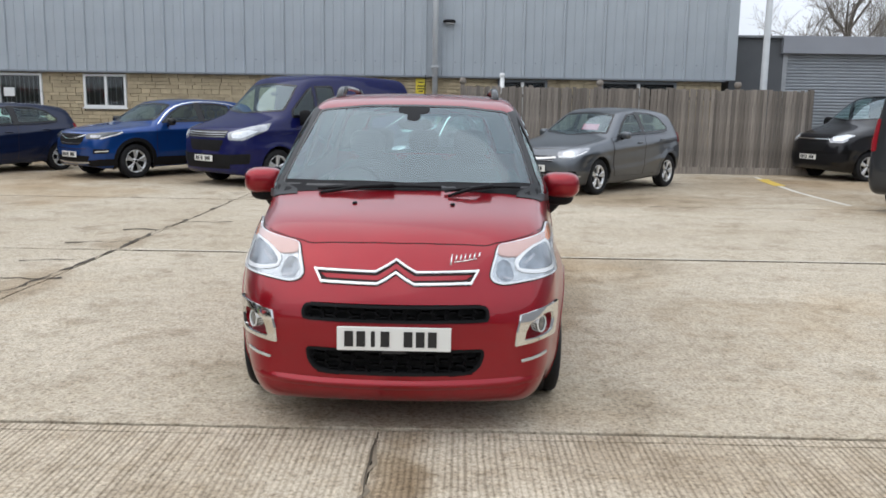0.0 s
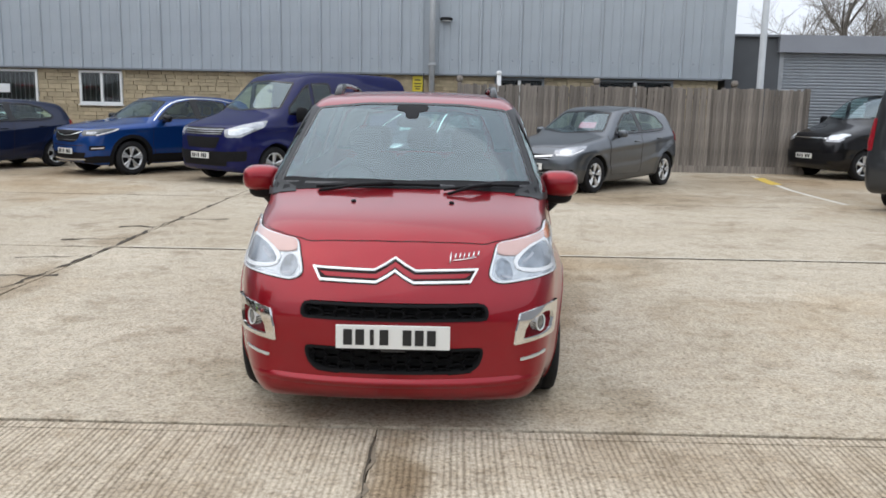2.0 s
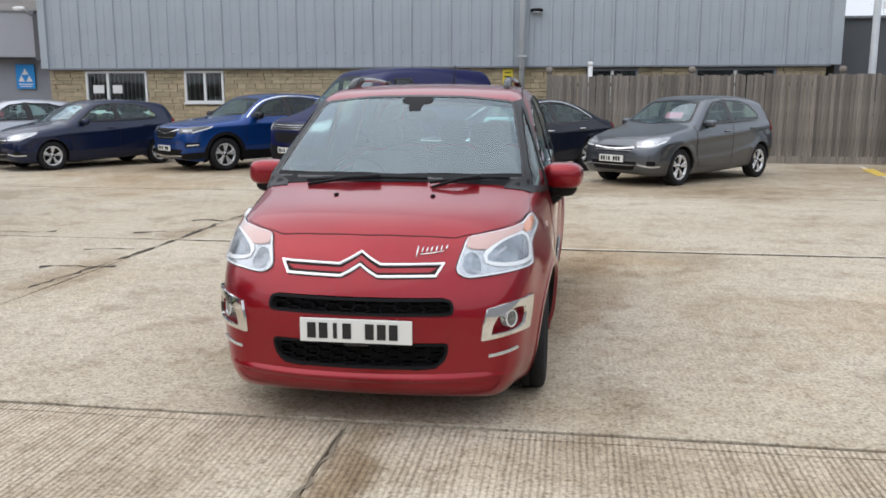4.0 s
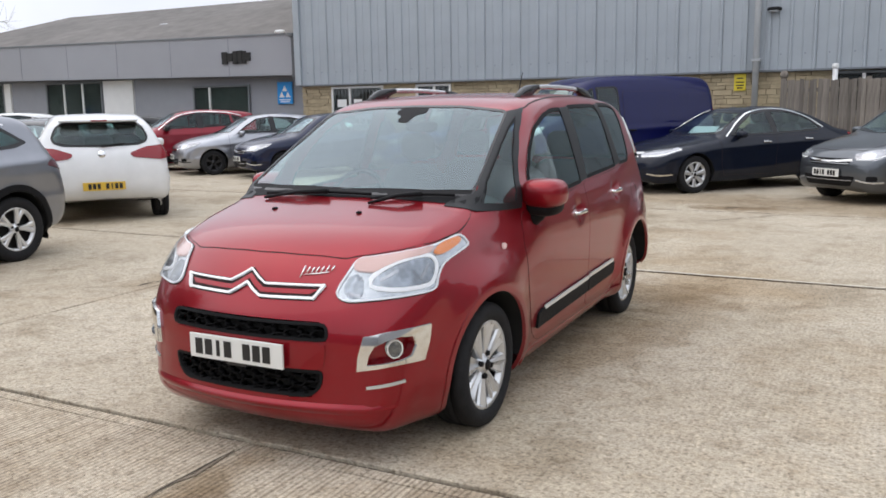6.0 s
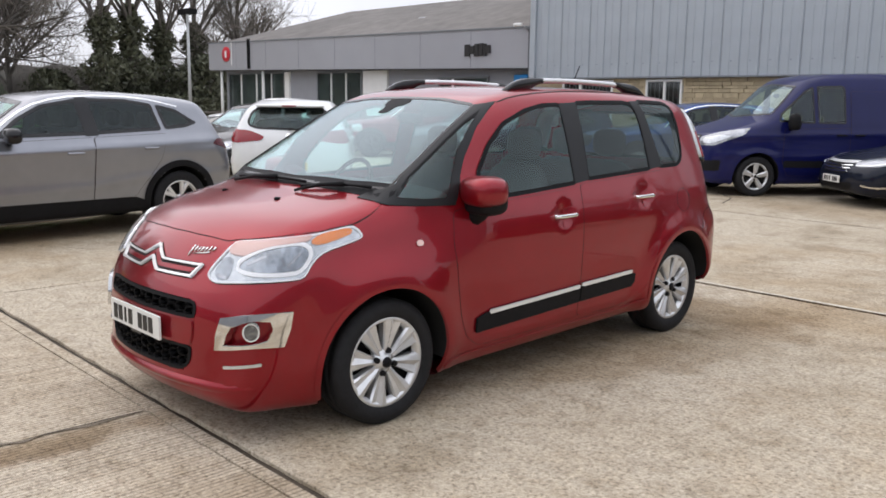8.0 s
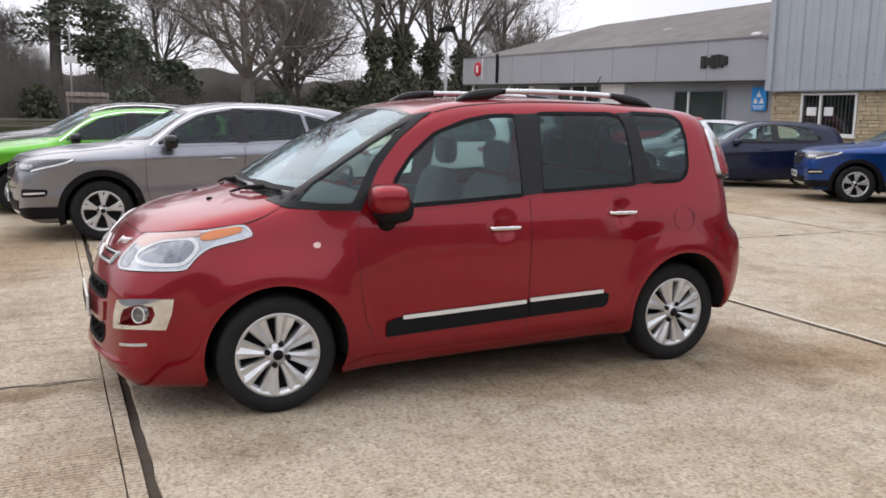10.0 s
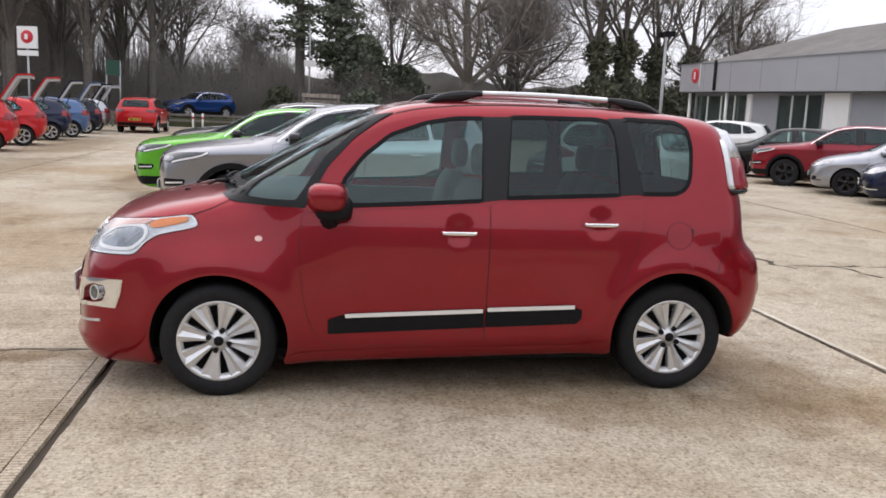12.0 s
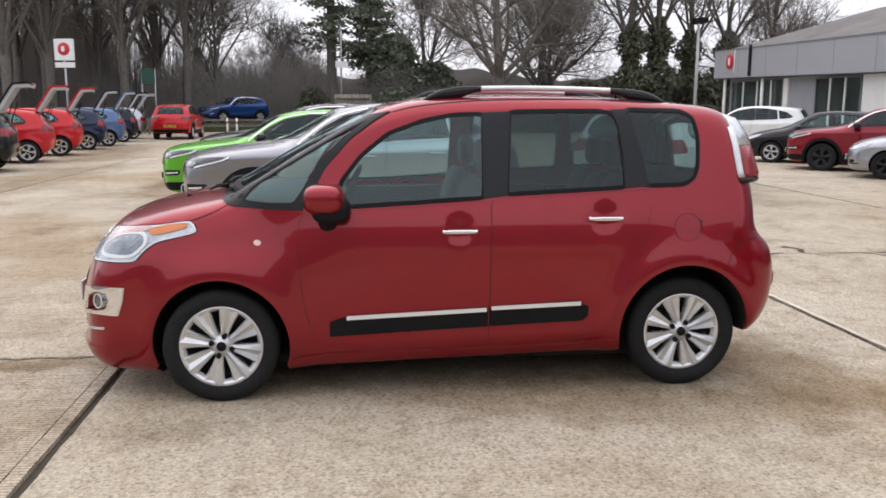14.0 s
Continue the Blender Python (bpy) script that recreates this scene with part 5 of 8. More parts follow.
SALOON = dict(
    eps=0.03, creases=(([(-0.2, 0.72), (0.8, 0.77), (2.0, 0.82), (3.2, 0.88)], 0.013, 0.045), ([(0.6, 0.36), (1.4, 0.42), (2.2, 0.50)], 0.012, 0.05)),
    wb=2.737, r=0.33, arch=0.372, top=1.50, k=0.11, crown=0.05, taper=0.07, bow=(0.18, 0.2, 0.12, 0.16), cabin=(0.4, 2.8), seat=1.35, mirror_in=(1.1, 1.3), belt=0.96,
    profile=[(-0.7, 0.2), (-0.90, 0.22), (-0.96, 0.35), (-0.96, 0.55), (-0.90, 0.68), (-0.7, 0.77), (-0.3, 0.87), (0.2, 0.945), (0.42, 0.98), (0.75, 1.15), (1.2, 1.38), (1.45, 1.455), (1.8, 1.49), (2.2, 1.48),
             (2.7, 1.38), (3.1, 1.22), (3.4, 1.08), (3.65, 1.05), (3.76, 1.0), (3.82, 0.75), (3.80, 0.45), (3.6, 0.3), (1.3, 0.21)],
    width=[(0, 0.80), (0.2, 0.85), (0.4, 0.915), (0.65, 0.925), (0.85, 0.91), (0.97, 0.87), (1.1, 0.79), (1.3, 0.68), (1.45, 0.59), (1.6, 0.5)],
    windows=[(0, [(-0.70, 1.01), (0, 0.975), (0.70, 1.01), (0.53, 1.37), (0, 1.40), (-0.53, 1.37)], SCREEN),
             (180, [(-0.60, 1.13), (0.60, 1.13), (0.50, 1.34), (0, 1.37), (-0.50, 1.34)], PRIVACY),
             (90, [(0.75, 0.98), (1.05, 1.20), (1.35, 1.365), (1.68, 1.41), (1.72, 0.985)], GLASS),
             (90, [(1.80, 0.99), (1.76, 1.41), (2.15, 1.395), (2.55, 1.28), (2.85, 1.10), (2.78, 1.03)], GLASS)],
    pillars=[[(1.70, 0.98), (1.66, 1.42), (1.78, 1.42), (1.82, 0.985)]],
    doors=[("front_door", [(0.52, 0.93), (0.53, 0.5), (0.6, 0.30), (1.70, 0.29), (1.75, 0.95)]), ("rear_door", [(1.765, 0.95), (1.72, 0.29), (2.15, 0.3), (2.3, 0.5), (2.55, 0.75), (2.75, 0.98)])],
    bonnet=[(-0.55, -0.72), (0, -0.84), (0.55, -0.72), (0.72, -0.2), (0.74, 0.38), (0, 0.30), (-0.74, 0.38), (-0.72, -0.2)],
    handles=[(1.52, 0.86), (2.48, 0.89)], handle_mat=CHROME, mirror=(0.98, 0.9, 1.0, 0.1, 0.075, 0.06), plate_z=(0.42, 0.75), wheel=(7, False, 0.05, 0.08),
    patches=[("headlamp", 42, [(0.44, -0.83, 0.71), (0.48, -0.84, 0.63), (0.72, -0.55, 0.65), (0.83, -0.22, 0.76), (0.76, -0.28, 0.80), (0.62, -0.62, 0.755)], LAMP_GREY, 0.008, "clear headlamp"),
             ("grille", 0, [(-0.42, 0.70), (0.42, 0.70), (0.34, 0.52), (-0.34, 0.52)], BLACK, 0.005, "black grille"),
             ("lower_grille", 0, [(-0.5, 0.38), (0.5, 0.38), (0.42, 0.27), (-0.42, 0.27)], BLACK, 0.005, ""),
             ("tail_lamp", 140, [(0.74, 3.4, 0.98), (0.5, 3.7, 0.97), (0.5, 3.75, 0.84), (0.80, 3.4, 0.84)], REDLENS, 0.012, "red tail lamp")],
    strips=[("grille_strip", 0, [(-0.44, 0.705), (0, 0.69), (0.44, 0.705)], 0.030, BRIGHT, 0.014), ("grille_strip", 0, [(-0.41, 0.65), (0, 0.635), (0.41, 0.65)], 0.016, CHROME, 0.012), ("grille_strip", 0, [(-0.39, 0.605), (0, 0.59), (0.39, 0.605)], 0.016, CHROME, 0.012), ("grille_strip", 0, [(-0.36, 0.56), (0, 0.545), (0.36, 0.56)], 0.016, CHROME, 0.012), ("lamp_brow", 42, [(0.47, -0.825, 0.645), (0.71, -0.56, 0.665), (0.81, -0.25, 0.765)], 0.016, LAMP_RIM, 0.013),
            ("fog_strip", 42, [(0.60, -0.78, 0.36), (0.72, -0.62, 0.33), (0.82, -0.42, 0.345)], 0.022, CHROME, 0.012),
            ("window_strip", 90, [(0.68, 0.965), (1.04, 1.235), (1.35, 1.395), (1.75, 1.445), (2.2, 1.42), (2.6, 1.29), (2.9, 1.09)], 0.012, CHROME, 0.010)],
)
VAN = dict(
    category="van", eps=0.035, creases=(([(0.0, 1.03), (1.0, 1.06), (2.6, 1.09), (3.8, 1.10)], 0.016, 0.05), ([(0.6, 0.70), (1.6, 0.72), (2.5, 0.80)], 0.012, 0.06)),
    wb=2.933, r=0.345, arch=0.405, top=2.04, k=0.11, crown=0.04, taper=0.05, bow=(0.20, 0.22, 0.04, 0.05), cabin=(0.0, 1.75), seat=1.0, mirror_in=(0.75, 1.72), belt=1.18, rear_seats=False,
    profile=[(-0.65, 0.22), (-0.90, 0.24), (-0.97, 0.35), (-0.98, 0.6), (-0.97, 0.85), (-0.94, 1.0), (-0.86, 1.07), (-0.6, 1.14), (-0.2, 1.24), (0.0, 1.30), (0.3, 1.50), (0.72, 1.84), (0.92, 1.94), (1.3, 2.0), (2.2, 2.02), (3.6, 2.0), (3.93, 1.95),
             (4.0, 1.7), (4.03, 1.0), (4.05, 0.6), (4.02, 0.35), (3.8, 0.28), (1.3, 0.24)],
    width=[(0, 0.86), (0.24, 0.92), (0.45, 0.975), (0.7, 0.985), (1.05, 0.98), (1.25, 0.955), (1.5, 0.90), (1.75, 0.85), (1.9, 0.80), (2.1, 0.7)],
    windows=[(0, [(-0.80, 1.34), (0, 1.29), (0.80, 1.34), (0.66, 1.78), (0, 1.82), (-0.66, 1.78)], SCREEN),
             (90, [(0.35, 1.24), (0.40, 1.36), (0.82, 1.70), (0.98, 1.77), (1.0, 1.22)], GLASS),
             (90, [(1.06, 1.22), (1.04, 1.775), (1.52, 1.79), (1.56, 1.74), (1.56, 1.22)], GLASS)],
    doors=[("front_door", [(0.45, 1.15), (0.44, 0.6), (0.55, 0.36), (1.58, 0.36), (1.62, 1.18)]), ("sliding_door", [(1.66, 1.80), (1.64, 0.36), (2.45, 0.38), (2.62, 0.7), (2.85, 0.9), (2.85, 1.80)])],
    handles=[(1.47, 1.06), (1.80, 1.06)], handle_mat=BLACK, mirror=(1.10, 0.55, 1.28, 0.11, 0.09, 0.14), mirror_mat=BLACK, plate_z=(0.52, 0.8), wheel=(5, False, 0.06, 0.09),
    patches=[("headlamp", 42, [(0.54, -0.84, 0.99), (0.58, -0.86, 0.86), (0.74, -0.62, 0.86), (0.91, -0.20, 1.05), (0.90, -0.12, 1.17), (0.75, -0.50, 1.10)], LAMP_GREY, 0.008, "clear headlamp"),
             ("lamp_bowl", 42, [(0.60, -0.79, 0.98), (0.62, -0.80, 0.90), (0.72, -0.64, 0.90), (0.84, -0.36, 1.02), (0.76, -0.52, 1.04)], LAMP_IN, 0.011, ""),
             ("grille", 0, [(-0.56, 1.03), (0.56, 1.03), (0.52, 0.90), (-0.52, 0.90)], BLACK, 0.006, "black barred grille"),
             ("mid_grille", 0, [(-0.50, 0.86), (0.50, 0.86), (0.40, 0.66), (-0.40, 0.66)], BLACK, 0.006, ""),
             ("lower_grille", 0, [(-0.66, 0.60), (0.66, 0.60), (0.62, 0.34), (-0.62, 0.34)], BLACK, 0.006, ""),
             ("bumper_corner", 42, [(0.56, -0.90, 0.60), (0.56, -0.92, 0.42), (0.84, -0.58, 0.44), (0.84, -0.56, 0.62)], BLACK, 0.009, ""),
             ("side_cladding", 90, [(0.46, 0.50), (0.46, 0.62), (2.46, 0.62), (2.46, 0.50)], BLACK, 0.012, ""),
             ("tail_lamp", 140, [(0.90, 3.95, 1.45), (0.84, 4.02, 1.45), (0.86, 4.02, 0.95), (0.93, 3.92, 0.95)], REDLENS, 0.012, "")],
    strips=[("grille_strip", 0, [(-0.54, 1.0), (0, 0.99), (0.54, 1.0)], 0.014, LAMP_GREY, 0.012), ("grille_strip", 0, [(-0.52, 0.96), (0, 0.95), (0.52, 0.96)], 0.014, LAMP_GREY, 0.012), ("grille_strip", 0, [(-0.51, 0.92), (0, 0.91), (0.51, 0.92)], 0.014, LAMP_GREY, 0.012)],
)
VAN["profile"] = [(y, z + 0.11 * min(1, max(0, (z - 1.0) / 0.8))) for y, z in VAN["profile"]]
VAN["windows"] = [(az, [(y, z + 0.11 * min(1, max(0, (z - 1.0) / 0.8))) for y, z in o], g) for az, o, g in VAN["windows"]]
CAMPER = dict(
    VAN, wb=3.0, r=0.335, arch=0.39,
    profile=[(-0.65, 0.22), (-0.82, 0.24), (-0.88, 0.35), (-0.89, 0.6), (-0.87, 0.85), (-0.80, 1.0), (-0.5, 1.11), (-0.2, 1.20), (0.02, 1.28), (0.42, 1.58), (0.76, 1.82), (1.0, 1.90), (1.4, 1.95), (2.2, 1.96), (3.6, 1.94), (3.9, 1.88),
             (3.98, 1.6), (4.02, 1.0), (4.03, 0.6), (4.0, 0.35), (3.8, 0.28), (1.3, 0.24)],
    width=[(0, 0.84), (0.24, 0.90), (0.45, 0.945), (0.7, 0.952), (1.05, 0.95), (1.25, 0.925), (1.5, 0.88), (1.75, 0.84), (1.9, 0.80), (2.1, 0.7)],
    strips=[("grille_strip", 0, [(-0.5, 0.93), (0.5, 0.93)], 0.018, CHROME, 0.012)],
)
CAMPER["patches"] = [("headlamp", 42, [(0.54, -0.80, 0.955), (0.56, -0.83, 0.86), (0.74, -0.60, 0.855), (0.80, -0.48, 0.93), (0.74, -0.58, 0.975)], LAMP_GREY, 0.008, "clear headlamp")] + [p for p in VAN["patches"] if p[0] != "headlamp"]
ROW = -37.0


def head_pose(wheel_x, wheel_y, turn, s, side=1):
    """A pose that sets the front wheel of one side on the given place."""
    W = max(w for _, w in s["width"]) - 0.1
    a = radians(turn)
    return pose(wheel_x - side * W * math.cos(a), wheel_y - side * W * math.sin(a), 0, 0, 0, turn)


def recolour(root, old, newp):
    """Gives a copied car another paint."""
    for o in (root, *root.children_recursive):
        for sl in o.material_slots:
            if sl.material is old:
                sl.link = "OBJECT"
                sl.material = newp
    return root


def rnd_mat(name, rgb, rough=0.8, rand=0.25, island=False, grain=None, vary=0.2, scale=6.0, bump=0.2, bscale=60.0, metal=0.0):
    """A material whose pieces differ in lightness, each by its own random value; grain: stretches the noise along an axis."""
    m = mat(name, rgb, rough, metal, 0.0, vary, scale, bump, bscale)
    n, l = m.node_tree.nodes, m.node_tree.links
    b = n["Principled BSDF"]
    src = b.inputs["Base Color"].links[0].from_socket
    hsv, mr = n.new("ShaderNodeHueSaturation"), n.new("ShaderNodeMapRange")
    mr.inputs["To Min"].default_value, mr.inputs["To Max"].default_value = 1 - rand, 1 + rand
    if island:
        g = n.new("ShaderNodeNewGeometry")
        l.new(g.outputs["Random Per Island"], mr.inputs["Value"])
    else:
        g = n.new("ShaderNodeObjectInfo")
        l.new(g.outputs["Random"], mr.inputs["Value"])
    l.new(mr.outputs[0], hsv.inputs["Value"])
    l.new(src, hsv.inputs["Color"])
    l.new(hsv.outputs[0], b.inputs["Base Color"])
    if grain:
        tc = [x for x in n if x.type == "TEX_COORD"][0]
        mp = n.new("ShaderNodeMapping")
        mp.inputs["Scale"].default_value = grain
        l.new(tc.outputs["Object"], mp.inputs["Vector"])
        for t in n:
            if t.type == "TEX_NOISE":
                l.new(mp.outputs["Vector"], t.inputs["Vector"])
    return m


def concrete(name, ribs, rgb, spots=()):
    """Old yard concrete: broad stains, speckled stone, and the ridges that the tamping beam left."""
    m = bpy.data.materials.new(name)
    m.use_nodes = True
    n, l = m.node_tree.nodes, m.node_tree.links
    b = n["Principled BSDF"]
    b.inputs["Roughness"].default_value = 0.88
    b.inputs["Specular IOR Level"].default_value = 0.25
    tc = n.new("ShaderNodeTexCoord")

    def noise_tex(scale, detail, rough=0.55, vec=None):
        t = n.new("ShaderNodeTexNoise")
        t.inputs["Scale"].default_value, t.inputs["Detail"].default_value, t.inputs["Roughness"].default_value = scale, detail, rough
        l.new(vec or tc.outputs["Object"], t.inputs["Vector"])
        return t.outputs["Fac"]

    def ramp(src, stops):
        r = n.new("ShaderNodeValToRGB")
        r.color_ramp.elements[0].position, r.color_ramp.elements[0].color = stops[0][0], (*stops[0][1], 1)
        r.color_ramp.elements[1].position, r.color_ramp.elements[1].color = stops[-1][0], (*stops[-1][1], 1)
        for p, c in stops[1:-1]:
            e = r.color_ramp.elements.new(p)
            e.color = (*c, 1)
        l.new(src, r.inputs["Fac"])
        return r.outputs["Color"]

    def mix(kind, fac, a, c):
        x = n.new("ShaderNodeMix")
        x.data_type, x.blend_type = "RGBA", kind
        if isinstance(fac, float):
            x.inputs["Factor"].default_value = fac
        else:
            l.new(fac, x.inputs["Factor"])
        l.new(a, x.inputs["A"])
        l.new(c, x.inputs["B"])
        return x.outputs["Result"]
    dark = tuple(v * k for v, k in zip(rgb, (0.62, 0.58, 0.52)))
    mid = tuple(v * k for v, k in zip(rgb, (0.93, 0.91, 0.88)))
    lite = tuple(min(1, v * 1.16) for v in rgb)
    base = ramp(noise_tex(0.45, 6, 0.62), [(0.30, dark), (0.43, mid), (0.55, rgb), (0.72, lite)])
    blot = ramp(noise_tex(1.7, 7, 0.68), [(0.33, (0.66, 0.62, 0.57)), (0.47, (1, 1, 1)), (0.62, (1, 1, 1)), (0.75, (1.08, 1.07, 1.05))])
    col = mix("MULTIPLY", 0.85, base, blot)
    speck = ramp(noise_tex(46, 4, 0.75), [(0.35, (0.42, 0.40, 0.37)), (0.45, (0.88, 0.88, 0.87)), (0.55, (1.0, 1.0, 1.0)), (0.68, (1.2, 1.19, 1.15))])
    mott = ramp(noise_tex(9, 4, 0.65), [(0.34, (0.84, 0.81, 0.76)), (0.5, (1, 1, 1)), (0.68, (1.08, 1.08, 1.06))])
    col = mix("MULTIPLY", 0.8, col, mott)
    col = mix("MULTIPLY", 0.85, col, speck)
    fine = ramp(noise_tex(160, 2, 0.6), [(0.34, (0.72, 0.71, 0.69)), (0.5, (1, 1, 1)), (0.7, (1.08, 1.08, 1.08))])
    col = mix("MULTIPLY", 0.7, col, fine)
    # pale and dark stones showing in the worn face
    vo, vr = n.new("ShaderNodeTexVoronoi"), n.new("ShaderNodeSeparateColor")
    vo.inputs["Scale"].default_value = 62
    l.new(tc.outputs["Object"], vo.inputs["Vector"])
    l.new(vo.outputs["Color"], vr.inputs[0])
    stones = ramp(vr.outputs[0], [(0.06, (0.50, 0.47, 0.43)), (0.20, (0.92, 0.91, 0.90)), (0.75, (1.0, 1.0, 1.0)), (0.93, (1.22, 1.21, 1.18))])
    col = mix("MULTIPLY", 0.55, col, stones)
    # rusty brown water marks
    brown = ramp(noise_tex(0.17, 6, 0.6), [(0.52, (1, 1, 1)), (0.60, (0.86, 0.78, 0.68)), (0.72, (0.70, 0.58, 0.44))])
    col = mix("MULTIPLY", 0.9, col, brown)
    # damp and oily marks, and shade painted under cars, with uneven edges
    edge = noise_tex(2.6, 6, 0.7)
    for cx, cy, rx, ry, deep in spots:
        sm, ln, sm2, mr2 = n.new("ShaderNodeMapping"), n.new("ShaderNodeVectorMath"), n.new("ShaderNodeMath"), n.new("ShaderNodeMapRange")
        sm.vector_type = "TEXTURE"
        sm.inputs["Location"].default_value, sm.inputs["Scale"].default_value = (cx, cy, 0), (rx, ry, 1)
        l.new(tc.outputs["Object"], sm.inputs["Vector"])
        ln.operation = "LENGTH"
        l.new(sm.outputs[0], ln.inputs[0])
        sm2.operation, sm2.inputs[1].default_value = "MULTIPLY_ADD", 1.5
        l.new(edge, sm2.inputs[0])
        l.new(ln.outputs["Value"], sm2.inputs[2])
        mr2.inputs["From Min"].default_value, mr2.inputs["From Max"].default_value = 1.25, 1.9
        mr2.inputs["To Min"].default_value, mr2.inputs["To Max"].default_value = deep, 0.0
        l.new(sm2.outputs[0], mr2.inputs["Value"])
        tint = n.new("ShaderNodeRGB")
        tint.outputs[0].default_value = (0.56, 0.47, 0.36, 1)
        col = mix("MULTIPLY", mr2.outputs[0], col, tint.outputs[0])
    # tamping ridges along y, worn away in patches
    mp = n.new("ShaderNodeMapping")
    mp.inputs["Scale"].default_value = (38, 0.40, 1)
    l.new(tc.outputs["Object"], mp.inputs["Vector"])
    wv, rsum = n.new("ShaderNodeTexWave"), n.new("ShaderNodeMath")
    wv.wave_type, wv.bands_direction = "BANDS", "X"
    wv.inputs["Scale"].default_value, wv.inputs["Distortion"].default_value, wv.inputs["Detail"].default_value, wv.inputs["Detail Scale"].default_value = 11.0, 2.2, 2.0, 0.35
    l.new(tc.outputs["Object"], wv.inputs["Vector"])
    hn = n.new("ShaderNodeMath")
    hn.operation, hn.inputs[1].default_value = "MULTIPLY", 0.62
    l.new(noise_tex(1.0, 1.5, 0.5, mp.outputs["Vector"]), hn.inputs[0])
    rsum.operation, rsum.inputs[1].default_value = "MULTIPLY_ADD", 0.38
    l.new(wv.outputs["Fac"], rsum.inputs[0])
    l.new(hn.outputs[0], rsum.inputs[2])
    rib = rsum.outputs[0]
    wear = n.new("ShaderNodeMapRange")
    wear.inputs["From Min"].default_value, wear.inputs["From Max"].default_value = 0.40, 0.60
    wear.inputs["To Min"].default_value, wear.inputs["To Max"].default_value = 0.5 * ribs, ribs
    l.new(noise_tex(0.7, 3), wear.inputs["Value"])
    ribcol = ramp(rib, [(0.33, (0.55, 0.52, 0.48)), (0.46, (0.95, 0.95, 0.95)), (0.68, (1.12, 1.11, 1.10))])
    col = mix("MULTIPLY", wear.outputs[0], col, ribcol)
    l.new(col, b.inputs["Base Color"])
    hgt = n.new("ShaderNodeMath")
    hgt.operation = "MULTIPLY"
    l.new(rib, hgt.inputs[0])
    l.new(wear.outputs[0], hgt.inputs[1])
    add = n.new("ShaderNodeMath")
    add.operation = "MULTIPLY_ADD"
    add.inputs[1].default_value = 0.5
    l.new(noise_tex(70, 4, 0.7), add.inputs[0])
    l.new(hgt.outputs[0], add.inputs[2])
    bp = n.new("ShaderNodeBump")
    bp.inputs["Strength"].default_value, bp.inputs["Distance"].default_value = 0.55, 0.012
    l.new(add.outputs[0], bp.inputs["Height"])
    l.new(bp.outputs["Normal"], b.inputs["Normal"])
    return m


RIBBED = concrete("tamped_concrete", 0.92, (0.512, 0.45, 0.36), ((-0.27, 3.3, 0.14, 0.75, 0.65), (-0.26, 1.9, 0.16, 1.7, 0.6), (0.9, 3.5, 1.0, 0.35, 0.35), (-6.0, 3.3, 3.0, 0.5, 0.45), (-1.2, 2.6, 0.5, 0.9, 0.3)))
# damp marks mixed with shade painted under and beside the parked cars
DAMP_AND_SHADE = ((0.35, 7.8, 0.9, 0.6, 0.75), (0.60, 6.3, 0.45, 0.9, 0.65), (0.85, 7.2, 0.4, 0.9, 0.5), (-0.3, 6.0, 0.9, 2.3, 0.6), (2.6, 14.7, 3.0, 1.4, 0.6), (6.3, 17.4, 2.4, 2.6, 0.5),
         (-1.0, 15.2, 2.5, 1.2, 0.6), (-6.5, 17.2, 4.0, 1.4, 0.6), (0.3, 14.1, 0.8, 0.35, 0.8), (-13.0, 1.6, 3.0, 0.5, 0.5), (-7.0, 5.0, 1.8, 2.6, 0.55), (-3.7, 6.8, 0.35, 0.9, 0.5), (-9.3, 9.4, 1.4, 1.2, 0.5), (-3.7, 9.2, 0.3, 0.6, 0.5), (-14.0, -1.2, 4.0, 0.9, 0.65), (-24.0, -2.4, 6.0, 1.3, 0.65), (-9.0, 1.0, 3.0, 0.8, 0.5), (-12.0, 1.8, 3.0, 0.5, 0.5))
WORN = concrete("worn_concrete", 0.14, (0.502, 0.445, 0.356), DAMP_AND_SHADE)
FAR_GROUND = concrete("far_concrete", 0.0, (0.465, 0.41, 0.325))
FILLER = mat("joint_filler", (0.055, 0.043, 0.03), 0.95, vary=0.4, scale=20)
CLAD = mat("steel_cladding", (0.355, 0.395, 0.428), 0.42, 0.0, 0.15, 0.10, 1.6)
CLAD_TRIM = mat("cladding_trim", (0.17, 0.185, 0.20), 0.5, vary=0.1, scale=3)
STONE = rnd_mat("yellow_stone", (0.42, 0.345, 0.225), 0.9, 0.16, True, None, 0.22, 9, 0.4, 50)
MORTAR = mat("mortar", (0.38, 0.32, 0.22), 0.95, vary=0.2, scale=12)
WALLG = mat("grey_render", (0.27, 0.283, 0.31), 0.8, vary=0.07, scale=2.5, bump=0.1, bscale=80)
WALLD = mat("dark_grey_render", (0.10, 0.105, 0.112), 0.8, vary=0.10, scale=2.5)
FASC = mat("fascia_panel", (0.33, 0.34, 0.365), 0.35, vary=0.05, scale=1.2)
WHITE = mat("white_upvc", (0.74, 0.75, 0.74), 0.4, vary=0.05, scale=5)
DARKROOM = mat("dark_room", (0.02, 0.02, 0.022), 0.9)
PANE = glass("window_pane", (0.60, 0.65, 0.65), 1.55)
SHOWROOM_IN = mat("showroom_interior", (0.32, 0.32, 0.30), 0.9, vary=0.6, scale=1.6)
SHUT = mat("roller_shutter", (0.33, 0.35, 0.37), 0.42, 0.3, 0.0, 0.12, 3)
BOARD = rnd_mat("weathered_boards", (0.195, 0.172, 0.148), 0.9, 0.32, False, (14, 14, 0.9), 0.6, 3.0, 0.5, 8)
